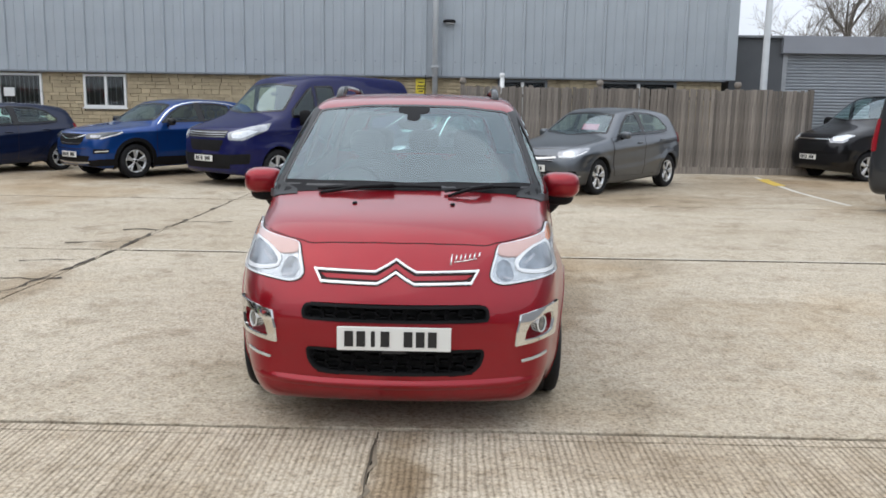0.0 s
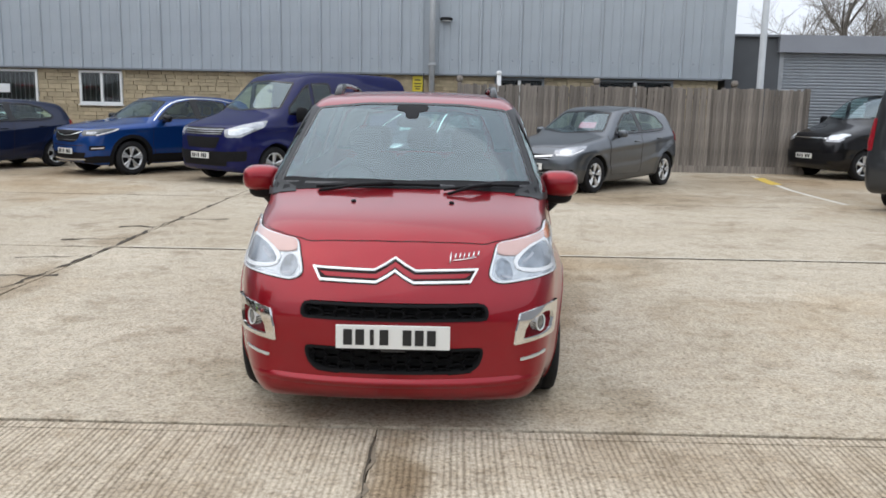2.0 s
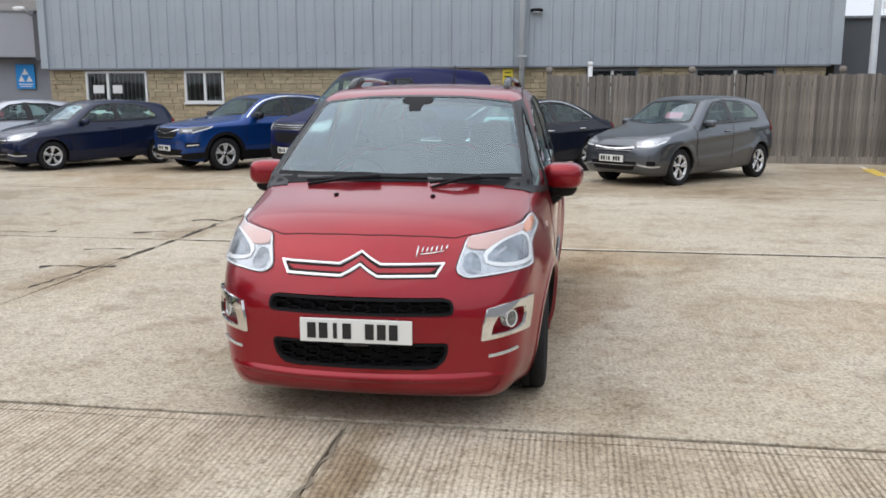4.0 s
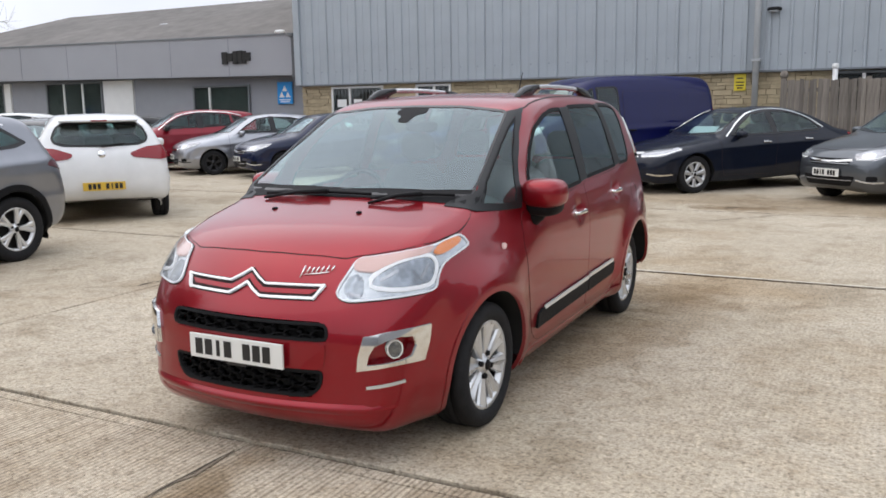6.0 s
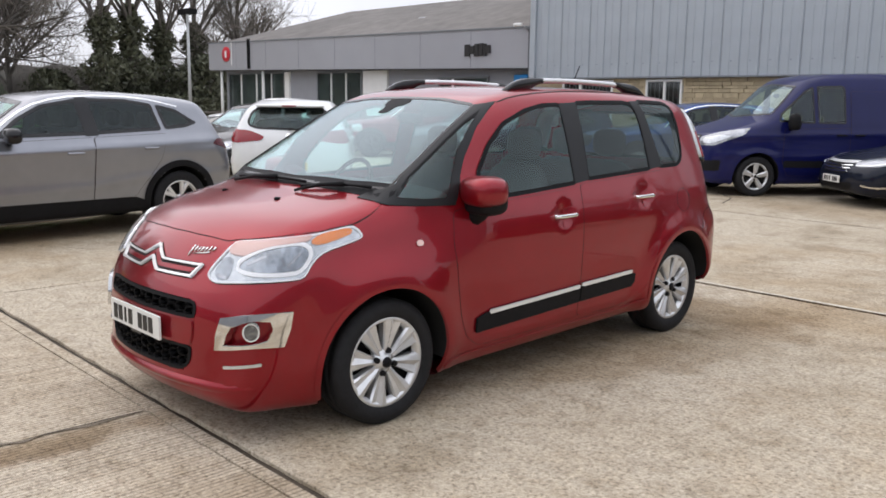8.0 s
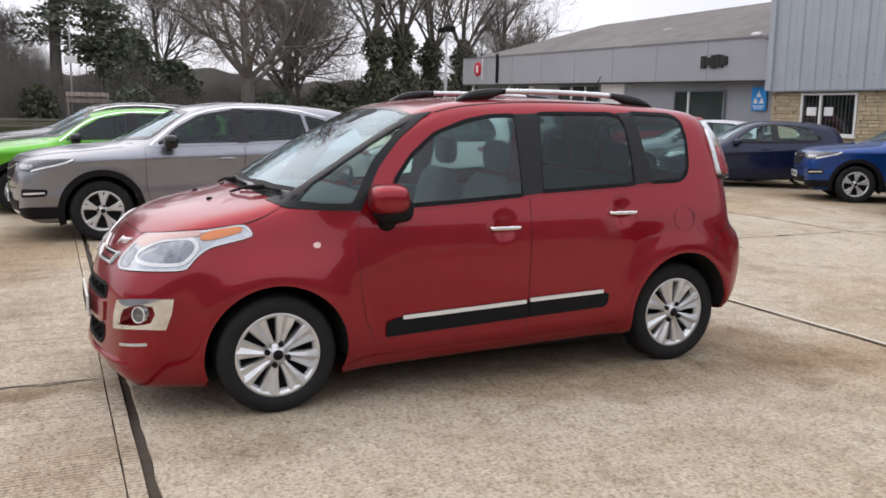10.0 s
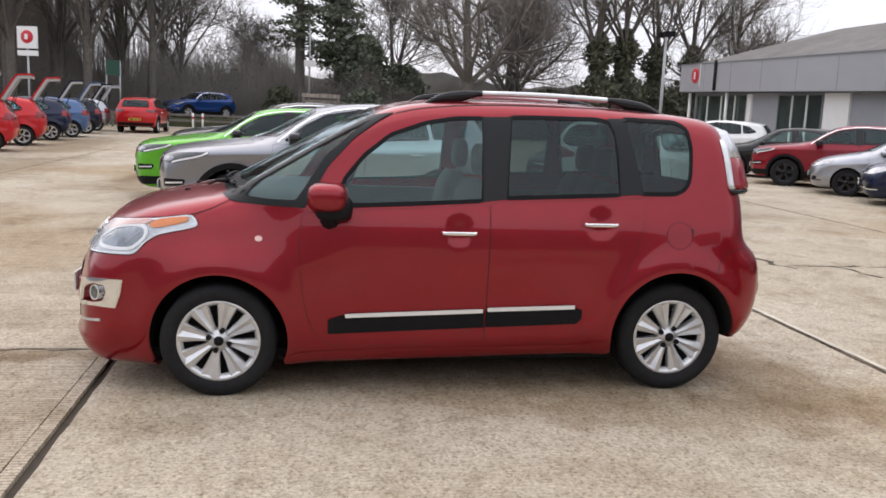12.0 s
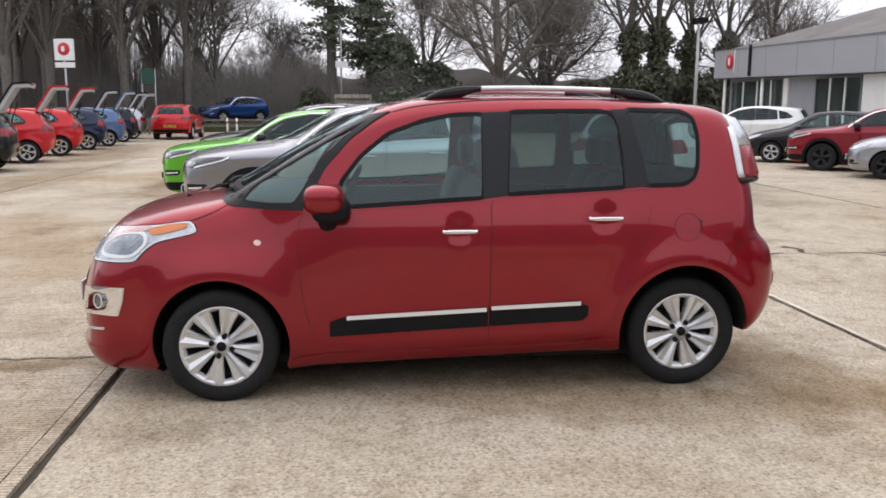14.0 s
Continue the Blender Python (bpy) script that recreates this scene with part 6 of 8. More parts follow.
PIPE = mat("grey_pipe", (0.42, 0.44, 0.45), 0.4, vary=0.1, scale=6)
ROOF = rnd_mat("old_roof_sheet", (0.15, 0.14, 0.13), 0.9, 0.05, True, (1, 1, 1), 0.35, 2.2, 0.3, 30)
GALV = mat("galvanised_steel", (0.36, 0.37, 0.38), 0.45, 0.5, vary=0.15, scale=8)
SIGN_BLUE = mat("sign_blue", (0.012, 0.26, 0.66), 0.35)
SIGN_RED = mat("sign_red", (0.52, 0.02, 0.035), 0.35)
SIGN_YEL = mat("sign_yellow", (0.72, 0.58, 0.04), 0.4)
SIGN_GRN = mat("sign_green", (0.006, 0.055, 0.035), 0.4)
BARK = mat("bark", (0.135, 0.123, 0.110), 0.95, vary=0.35, scale=6, bump=0.6, bscale=12)
TWIG = mat("twigs", (0.215, 0.197, 0.178), 0.95, vary=0.25, scale=1.5)
IVY = rnd_mat("ivy_leaves", (0.095, 0.102, 0.062), 0.6, 0.45, True, None, 0.3, 2, 0, 1)
NEEDLE = rnd_mat("conifer_needles", (0.125, 0.145, 0.10), 0.7, 0.4, True, None, 0.3, 1, 0, 1)
SCRUB = rnd_mat("scrub_leaves", (0.17, 0.15, 0.128), 0.9, 0.5, True, None, 0.35, 0.25, 0, 1)
GRASS = mat("verge", (0.06, 0.07, 0.03), 0.95, vary=0.4, scale=0.8)
LINE_Y = mat("yellow_road_paint", (0.55, 0.38, 0.06), 0.8, vary=0.35, scale=9)
LINE_W = mat("white_road_paint", (0.56, 0.53, 0.46), 0.8, vary=0.25, scale=9)


def setting(name, bm, m, label, category, smooth=False):
    return tagged(part(name, bm, m, None, label, smooth), "", category, kind="structure")


def boxed(lo, hi, bevel=0.0):
    return box(bmesh.new(), lo, hi, bevel)


# ---- yard ----
ground = setting("ground", boxed((-400, -400, -0.5), (400, 400, -0.022)), FILLER, "dark filler under the concrete slabs", "ground")
bm = bmesh.new()
X0, X1, Y0, Y1 = -43.0, 18.6, -20.4, 24.0
for lo, hi in (((-400, -400), (X0, 400)), ((X1, -400), (400, 400)), ((X0, -400), (X1, Y0)), ((X0, Y1), (X1, 400))):
    box(bm, (lo[0], lo[1], -0.02), (hi[0], hi[1], -0.004))
setting("ground_far", bm, FAR_GROUND, "pale yard surface reaching to the horizon", "ground")
yard = tagged(new("yard_floor"), "yard of tan tamped concrete slabs with open joints", "floor", kind="structure")
ROWS_Y = [-20.4, -15.5, -10.65, -5.8, -0.95, 3.779, 3.782, 3.878, 8.735, 13.6, 18.45, 24.0]
rs = random.Random(5)
for ya, yb in zip(ROWS_Y, ROWS_Y[1:]):
    south = yb < 4
    xs = [-0.385 + 9.6 * k for k in range(-4, 1)] if south else [-3.6 + 9.6 * k for k in range(-4, 1)]
    xs = [X0] + [x for x in xs if X0 + 1 < x < X1 - 1] + [X1]
    for xa, xb in zip(xs, xs[1:]):
        if yb - ya < 0.02:
            continue
        gx, gy = 0.003, 0.015
        narrow = abs(yb - 3.779) < 0.001 or abs(ya - 3.782) < 0.001
        gy = 0.007 if abs(ya - 8.735) < 0.001 or abs(yb - 8.735) < 0.001 else gy
        gy = 0.02 if abs(ya - 3.878) < 0.001 or abs(yb - 3.878) < 0.001 else gy
        ga, gb = (0.0005 if abs(ya - 3.782) < 0.001 else gy), (0.0005 if abs(yb - 3.779) < 0.001 else gy)
        # slightly ragged arrises
        top = []
        for (ax, ay), (bx, by) in (((xa + gx, ya + ga), (xb - gx, ya + ga)), ((xb - gx, ya + ga), (xb - gx, yb - gb)), ((xb - gx, yb - gb), (xa + gx, yb - gb)), ((xa + gx, yb - gb), (xa + gx, ya + ga))):
            k = max(1, int(math.hypot(bx - ax, by - ay) / 0.16))
            nx_, ny_ = -(by - ay), bx - ax
            ln = math.hypot(nx_, ny_)
            for i in range(k):
                j = rs.uniform(0, 0.003 if narrow else 0.014) if i else 0
                top.append((ax + (bx - ax) * i / k + j * nx_ / ln, ay + (by - ay) * i / k + j * ny_ / ln))
        bm = bmesh.new()
        lift = rs.uniform(-0.002, 0.002)
        a = [bm.verts.new((x, y, -0.004 + lift)) for x, y in top]
        c = Vector(((xa + xb) / 2, (ya + yb) / 2, 0))
        ch = 0.001 if narrow else 0.005
        t = [bm.verts.new((x + ch * (1 if x < c.x else -1), y + ch * (1 if y < c.y else -1), lift)) for x, y in top]
        d = [bm.verts.new((x, y, -0.05)) for x, y in top]
        bm.faces.new(t)
        for i in range(len(t)):
            j = (i + 1) % len(t)
            bm.faces.new((a[i], a[j], t[j], t[i]))
            bm.faces.new((d[i], d[j], a[j], a[i]))
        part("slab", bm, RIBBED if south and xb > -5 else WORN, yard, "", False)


def crack(line, wide, seed, m=None, name="crack", z0=0.0045, rag=1.0):
    """An irregular open crack filled with dirt, lying just on the slabs."""
    r = random.Random(seed)
    bm = bmesh.new()
    pts = []
    for (ax, ay), (bx, by) in zip(line, line[1:]):
        k = max(2, int(math.hypot(bx - ax, by - ay) / 0.09))
        pts += [(ax + (bx - ax) * i / k, ay + (by - ay) * i / k) for i in range(k)]
    pts.append(line[-1])
    prev = None
    for i, (x, y) in enumerate(pts):
        d = Vector((pts[min(i + 1, len(pts) - 1)][0] - pts[max(i - 1, 0)][0], pts[min(i + 1, len(pts) - 1)][1] - pts[max(i - 1, 0)][1], 0)).normalized()
        nrm = Vector((-d.y, d.x, 0))
        o = Vector((x, y, z0)) + nrm * r.uniform(-1, 1) * wide * rag
        w = wide * (1 - rag + rag * r.choice((0.15, 0.3, 0.5, 0.9, 1.5)) * r.uniform(0.6, 1.2))
        a, b = bm.verts.new(o + nrm * w), bm.verts.new(o - nrm * w)
        if prev:
            bm.faces.new((prev[0], prev[1], b, a))
        prev = (a, b)
    bmesh.ops.recalc_face_normals(bm, faces=bm.faces[:])
    return part(name, bm, m or FILLER, yard, "", False)


crack([(-3.75, 6.3), (-3.64, 7.4), (-3.60, 8.9), (-3.66, 10.2), (-3.58, 11.6), (-3.60, 13.6)], 0.022, 1)
for k, (cx, cy, cw) in enumerate(((-4.0, 9.2, 0.07), (-3.75, 10.2, 0.08), (-5.6, 9.0, 0.05), (-3.95, 8.1, 0.06), (-3.85, 7.2, 0.08), (-3.62, 14.6, 0.05), (-3.3, 10.9, 0.05), (0.35, 14.15, 0.07))):
    crack([(cx - 0.32, cy - 0.08), (cx - 0.1, cy + 0.02), (cx + 0.1, cy - 0.01), (cx + 0.34, cy + 0.09)], cw * 0.55, 60 + k, None, "chip")
ARRIS = mat("pale_arris_mortar", (0.56, 0.51, 0.42), 0.9, vary=0.25, scale=14, bump=0.3, bscale=90)
crack([(-3.4 + 0.5 * k, 8.765 + 0.004 * math.sin(1.9 * k)) for k in range(19)], 0.022, 31, ARRIS, "arris_band", 0.0055, 0.22)
crack([(-3.60, 13.6), (-3.2, 14.6), (-3.5, 15.4), (-4.2, 16.2)], 0.014, 2)
crack([(-8.3, 4.0), (-6.6, 4.5), (-5.2, 5.3), (-3.75, 6.3)], 0.005, 3)
for yj, xa, xb, sd in ((8.735, -20, 14, 21), (13.6, -24, 14, 22), (18.45, -24, 8, 23), (-0.95, -20, 6, 24)):
    crack([(xa + (xb - xa) * k / 6, yj) for k in range(7)], 0.006 if yj == 8.735 else 0.013, sd)
crack([(-3.6 - 9.6, 8.8), (-3.6 - 9.6, 12.0), (-3.6 - 9.6, 18.4)], 0.010, 25)
STAIN = mat("damp_stain", (0.19, 0.155, 0.11), 0.8, vary=0.4, scale=14, bump=0.3, bscale=70)
crack([(-0.375, 3.76), (-0.39, 3.2), (-0.41, 2.2), (-0.385, 1.0), (-0.385, -0.9)], 0.034, 4, STAIN, "stain", 0.0035)
crack([(-0.385, 3.76), (-0.39, 3.5), (-0.385, 3.1), (-0.39, 2.5)], 0.006, 7)
crack([(3.2, 5.2), (4.0, 4.3), (4.3, 3.95)], 0.005, 5)
crack([(-1.0, 12.0), (0.2, 12.6), (0.9, 13.5)], 0.010, 6)
for line, wd, zl, m in (([(6.95, 20.1), (6.72, 18.3), (6.52, 16.6), (6.5, 15.6), (6.52, 14.2)], 0.05, 0.005, LINE_W), ([(6.88, 19.4), (6.78, 18.8), (6.66, 17.7)], 0.13, 0.009, LINE_Y)):
    bm = bmesh.new()
    vs = [(bm.verts.new((x - wd, y, zl)), bm.verts.new((x + wd, y, zl))) for x, y in line]
    for a, b in zip(vs, vs[1:]):
        bm.faces.new((a[0], a[1], b[1], b[0]))
    setting("parking_line", bm, m, "worn painted parking line on concrete", "line")

# ---- main building ----
wall = tagged(new("wall_north"), "warehouse wall of grey ribbed cladding over yellow stone", "wall", kind="structure")
part("core", boxed((-13.4, 22.02, 0), (6.55, 30, 7.9)), MORTAR, wall, "", False)
sheet = bmesh.new()
prof = []
for k in range(2):
    x = k * 0.5
    prof += [(x, 0), (x + 0.19, 0), (x + 0.205, -0.012), (x + 0.22, 0), (x + 0.41, 0), (x + 0.43, -0.035), (x + 0.475, -0.035), (x + 0.495, 0)]
prof.append((1.0, 0))
lo_v = [sheet.verts.new((x, y, 0)) for x, y in prof]
hi_v = [sheet.verts.new((x, y, 5.6)) for x, y in prof]
bk_v = [sheet.verts.new((x, y + 0.01, 0)) for x, y in prof]
for i in range(len(prof) - 1):
    sheet.faces.new((lo_v[i], lo_v[i + 1], hi_v[i + 1], hi_v[i]))
    sheet.faces.new((bk_v[i], bk_v[i + 1], lo_v[i + 1], lo_v[i]))
sheet_me = finish(sheet, "cladding_sheet", CLAD, False)
for i in range(20):
    o = new("cladding_sheet", sheet_me)
    o.parent = wall
    o.location = (-13.46 + i * 1.005, 21.86, 2.27)
for lo, hi in (((-13.62, 21.78, 2.27), (-13.42, 22.1, 7.9)), ((6.60, 21.78, 2.27), (6.86, 22.2, 7.9)), ((-13.5, 21.815, 2.23), (6.65, 22.05, 2.275)), ((-0.42, 21.80, 2.27), (-0.37, 21.86, 7.9)), ((-0.92, 21.80, 2.27), (-0.87, 21.86, 7.9))):
    part("flashing", boxed(lo, hi, 0.006), CLAD_TRIM if hi[0] - lo[0] > 1 else CLAD, wall, "", False)
bolt = bmesh.new()
for i in range(40):
    bmesh.ops.create_cube(bolt, size=1, matrix=Matrix.Translation((-13.2 + i * 0.5025, 21.853, 2.62)) @ Matrix.Diagonal((0.025, 0.02, 0.025, 1)))
tagged(part("fixing_bolts", bolt, CLAD_TRIM, wall, "", False), kind="stuff")
WINS = [(-12.45, -10.68, 1.10, 2.20), (-9.62, -8.52, 1.36, 2.20), (0.95, 2.20, 1.30, 2.21), (3.55, 5.45, 1.30, 2.21)]
# stone blocks in courses, left out at the windows
V, F = [], []
z = 0.0
row = 0
while z < 2.22:
    h = min(rs.choice((0.075, 0.10, 0.10, 0.13)), 2.23 - z)
    x = -13.5 + rs.uniform(-0.2, 0)
    while x < 6.6:
        w = rs.uniform(0.18, 0.48)
        a, b = max(x, -13.5), min(x + w, 6.58)
        for q in WINS:
            if z + h > q[2] - 0.05 and z < q[3]:
                if a < q[0] < b:
                    b = q[0]
                elif a < q[1] < b:
                    a = q[1]
        if b - a > 0.03 and not any(a < q[1] - 0.01 and b > q[0] + 0.01 and z + h > q[2] - 0.05 and z < q[3] for q in WINS):
            y = 21.955 + rs.uniform(-0.012, 0.012)
            k = len(V)
            g = 0.006
            V += [(a + g, y, z + g), (b - g, y, z + g), (b - g, y, z + h - g), (a + g, y, z + h - g), (a + 0.002, 22.03, z + 0.002), (b - 0.002, 22.03, z + 0.002), (b - 0.002, 22.03, z + h - 0.002), (a + 0.002, 22.03, z + h - 0.002)]
            F += [(k, k + 1, k + 2, k + 3), (k + 1, k, k + 4, k + 5), (k + 2, k + 1, k + 5, k + 6), (k + 3, k + 2, k + 6, k + 7), (k, k + 3, k + 7, k + 4)]
        x += w
    z += h
me = bpy.data.meshes.new("stone_blocks")
me.from_pydata(V, [], F)
me.materials.append(STONE)
o = new("stone_blocks", me)
o.parent = wall
tagged(o, kind="stuff")


def window(name, x0, x1, z0, z1, y, mullions, bars=0, label="white framed window with dark panes", papers=(), room=None, frame_mat=None):
    """A framed window in a wall that faces -y."""
    root = tagged(new(name), label, "window", kind="structure")
    part("dark_opening", boxed((x0, y + 0.02, z0), (x1, y + 0.16, z1)), room or DARKROOM, root, "", False)
    f = 0.06
    for lo, hi in (((x0, z0), (x1, z0 + f)), ((x0, z1 - f), (x1, z1)), ((x0, z0 + f), (x0 + f, z1 - f)), ((x1 - f, z0 + f), (x1, z1 - f))):
        part("window_frame", boxed((lo[0], y - 0.05, lo[1]), (hi[0], y + 0.03, hi[1]), 0.006), frame_mat or WHITE, root, "", False)
    for m in mullions:
        x = x0 + (x1 - x0) * m
        part("mullion", boxed((x - 0.035, y - 0.045, z0 + f), (x + 0.035, y + 0.03, z1 - f), 0.006), WHITE, root, "", False)
    edges = [0, *mullions, 1]
    for a, b in zip(edges, edges[1:]):
        part("pane", boxed((x0 + (x1 - x0) * a + 0.05, y - 0.012, z0 + f), (x0 + (x1 - x0) * b - 0.05, y - 0.006, z1 - f)), PANE, root, "", False)
    for i in range(bars):
        x = x0 + f + (x1 - x0 - 2 * f) * (i + 0.5) / bars
        part("security_bar", tube(bmesh.new(), [(x, y + 0.0, z0 + f), (x, y + 0.0, z1 - f)], 0.008, 6), GALV, root)
    part("window_sill", boxed((x0 - 0.03, y - 0.07, z0 - 0.04), (x1 + 0.03, y + 0.02, z0), 0.006), frame_mat or WHITE, root, "", False)
    for px, pz, pw, ph in papers:
        part("paper_notice", boxed((px - pw, y - 0.017, pz - ph), (px + pw, y - 0.013, pz + ph)), WHITE, root, "", False)
    return root


window("window_1", *WINS[0], 21.98, (0.36,), 14, "barred window with white frame and paper notices", ((-12.1, 1.72, 0.16, 0.11), (-11.55, 1.72, 0.14, 0.11)))
window("window_2", *WINS[1], 21.98, (0.52,), 7, "white framed barred window in stone wall")
window("window_3", *WINS[2], 21.98, (0.5,), 0, "dark framed window above the fence", (), None, CLAD_TRIM)
window("window_4", *WINS[3], 21.98, (0.5,), 0, "dark framed window above the fence", (), None, CLAD_TRIM)
pipe = thing("downpipe", "pale grey rainwater downpipe on the cladding", "pipe", pose(-0.64, 21.72, 0))
part("pipe", tube(bmesh.new(), [(0, 0, 0.1), (0, 0, 7.9)], 0.07, 14), PIPE, pipe)
for z in (0.6, 2.5, 4.6):
    part("bracket", boxed((-0.10, -0.08, z - 0.03), (0.10, 0.14, z + 0.03), 0.006), PIPE, pipe, "", False)
wl = thing("wall_lamp", "small black bulkhead lamp on the cladding", "lamp", pose(-0.30, 21.80, 3.6))
part("housing", blob(bmesh.new(), (0, -0.05, 0), (0.16, 0.09, 0.05), 3, 8), BLACK, wl)
part("lens", blob(bmesh.new(), (0, -0.07, -0.035), (0.12, 0.06, 0.03), 3, 8), LAMP_DK, wl)
ys = thing("warning_sign", "yellow warning sign on the stone wall", "sign", pose(-1.0, 21.93, 2.02))
part("board", boxed((-0.13, -0.012, -0.19), (0.13, 0.012, 0.19), 0.004), SIGN_YEL, ys, "", False)
for z, w in ((0.09, 0.07), (0.0, 0.09), (-0.07, 0.085), (-0.13, 0.06)):
    part("writing_bar", boxed((-w, -0.016, z - 0.014), (w, -0.0125, z + 0.014)), INK, ys, "", False)

# plain unseen walls added behind the camera to close the yard and feed reflections
setting("wall_east", boxed((15.0, -18.0, 0), (15.3, 17.0, 4.6)), WALLG, "plain mid grey unseen wall added to close the yard", "wall")
setting("wall_south", boxed((-13.0, -18.3, 0), (15.0, -18.0, 4.0)), WALLG, "plain mid grey unseen wall added to close the yard", "wall")
# ---- fence ----
fence = thing("fence", "weathered close-boarded wooden fence with ball-topped posts", "fence", pose(0, 20.8, 0))
board_meshes = []
for k in range(5):
    bm = boxed((-0.044, -0.011, 0.03), (0.044, 0.011, 2.0), 0.004)
    for v in bm.verts:
        if v.co.z > 1:
            v.co.z += rs.uniform(-0.012, 0.012)
    board_meshes.append(finish(bm, "board", BOARD, False))
n_board = 99
for i in range(n_board):
    o = new("board", rs.choice(board_meshes))
    o.parent = fence
    o.matrix_basis = pose(0.10 + i * 0.0848, -0.012 + (0.014 if i % 2 else 0.0) + rs.uniform(-0.003, 0.003), rs.uniform(-0.02, 0.03), rs.uniform(-0.3, 0.3), rs.uniform(-0.5, 0.5), rs.uniform(-2, 2))
post_me = finish(boxed((-0.055, 0.03, 0), (0.055, 0.14, 2.05), 0.006), "post", BOARD, False)
ball_me = finish(blob(bmesh.new(), (0, 0.085, 2.13), (0.085, 0.085, 0.085), 2.2, 10), "post_ball", BOARD)
for x in (0.06, 1.70, 3.35, 5.0, 6.65, 8.40):
    p = new("post", post_me)
    p.parent = fence
    p.location.x = x
    if x < 7 and x not in (1.70, 5.0):
        b = new("post_ball", ball_me)
        b.parent = p
part("gravel_board", boxed((0.05, -0.045, 0.0), (8.45, -0.02, 0.17), 0.006), BOARD, fence, "", False)
for z in (0.4, 1.1, 1.8):
    part("rail", boxed((0.05, 0.012, z - 0.04), (8.45, 0.05, z + 0.04), 0.004), BOARD, fence, "", False)
vp = thing("vent_pipe", "short white plastic vent pipe behind the fence", "pipe", pose(1.03, 21.4, 0))
part("pipe", tube(bmesh.new(), [(0, 0, 0), (0, 0, 2.3)], 0.055, 10), WHITE, vp)
part("cowl", lathe(bmesh.new(), [(0.001, 2.36), (0.06, 2.35), (0.07, 2.28), (0.06, 2.25)], 16, axis="z"), WHITE, vp)

# ---- store with roller shutter ----
store = thing("store_building", "dark grey flat-roofed store with a roller shutter", "building")
part("wall", boxed((6.88, 22.4, 0), (8.24, 30, 3.36), 0.01), WALLD, store, "", False)
part("wall", boxed((8.24, 22.7, 0), (20, 30, 3.30), 0.01), WALLD, store, "", False)
part("fascia", boxed((8.16, 22.25, 2.98), (20, 22.7, 3.42), 0.01), WALLG, store, "", False)
part("coping", boxed((6.84, 22.3, 3.36), (8.2, 22.5, 3.42), 0.008), CLAD_TRIM, store, "", False)
bm = bmesh.new()
za = 0.0
rows = []
while za < 2.98:
    rows += [(za, 0.0), (za + 0.025, -0.022), (za + 0.055, -0.022), (za + 0.078, 0.0)]
    za += 0.08
vs = [(bm.verts.new((8.36, 22.5 + y, z)), bm.verts.new((14.2, 22.5 + y, z))) for z, y in rows]
for a, b in zip(vs, vs[1:]):
    bm.faces.new((a[0], a[1], b[1], b[0]))
part("roller_shutter", bm, SHUT, store, "pale grey slatted roller shutter", False)
for x in (8.30, 14.25):
    part("guide_rail", boxed((x - 0.06, 22.42, 0), (x + 0.06, 22.56, 2.98), 0.006), GALV, store, "", False)

lp = thing("lamp_post", "grey steel lamp column behind the fence", "lamp post", pose(7.42, 21.35, 0))
part("column", tube(bmesh.new(), [(0, 0, 0), (0, 0, 1.4), (0, 0, 1.45), (0, 0, 7.5)], [0.11, 0.11, 0.085, 0.065], 16), PIPE, lp)
part("lantern", blob(bmesh.new(), (0, -0.4, 7.5), (0.14, 0.35, 0.07), 3, 8), GALV, lp)

# ---- showroom ----
show = thing("showroom", "grey single-storey car showroom with a deep fascia and low roof", "building")
part("wall", boxed((-33.2, 22.75, 0), (-13.62, 34, 3.6)), WALLG, show, "grey rendered wall", False)


def sloped_box(x0, x1, y0, y1, za, zb, rise):
    """A box whose left end stands higher by rise."""
    bm = boxed((x0, y0, za), (x1, y1, zb))
    for v in bm.verts:
        if v.co.x < (x0 + x1) / 2:
            v.co.z += rise
    return bm


part("fascia", sloped_box(-33.9, -14.05, 22.25, 22.95, 2.60, 3.80, 0.27), FASC, show, "flat grey fascia panels", False)
part("fascia_edge", sloped_box(-33.95, -14.0, 22.22, 22.98, 3.80, 3.85, 0.27), CLAD_TRIM, show, "", False)
part("soffit", sloped_box(-33.9, -14.05, 22.3, 22.9, 2.56, 2.60, 0.27), WALLD, show, "", False)
part("end_panel", boxed((-14.04, 22.2, 2.5), (-13.7, 23, 3.75)), WALLD, show, "", False)
for i in range(1, 8):
    x = -33.9 + i * 2.48
    zo = 0.27 * (-14.05 - x) / 19.85
    part("panel_joint", boxed((x - 0.006, 22.244, 2.61 + zo), (x + 0.006, 22.252, 3.79 + zo)), CLAD_TRIM, show, "", False)
bm = from_faces([(-34.0, 22.6, 4.08), (-13.4, 22.6, 3.78), (-10, 28, 5.72), (-30.6, 28, 5.78), (-34.0, 34, 4.1), (-10, 34, 3.8), (-13.4, 22.6, 3.7), (-34.0, 22.6, 4.0), (-34.0, 34, 4.0), (-10, 34, 3.7)],
                [(0, 1, 2, 3), (0, 3, 4), (3, 2, 5, 4), (1, 5, 2), (7, 6, 1, 0), (0, 4, 8, 7), (7, 8, 9, 6)])
part("roof", bm, ROOF, show, "old dark grey roof sheeting", False)
part("roof_vent", blob(bmesh.new(), (-21.9, 25.1, 4.72), (0.28, 0.28, 0.07), 2.5, 8), GALV, show, "")
part("vent_neck", tube(bmesh.new(), [(-21.9, 25.1, 4.3), (-21.9, 25.1, 4.7)], 0.12, 10), GALV, show, "")
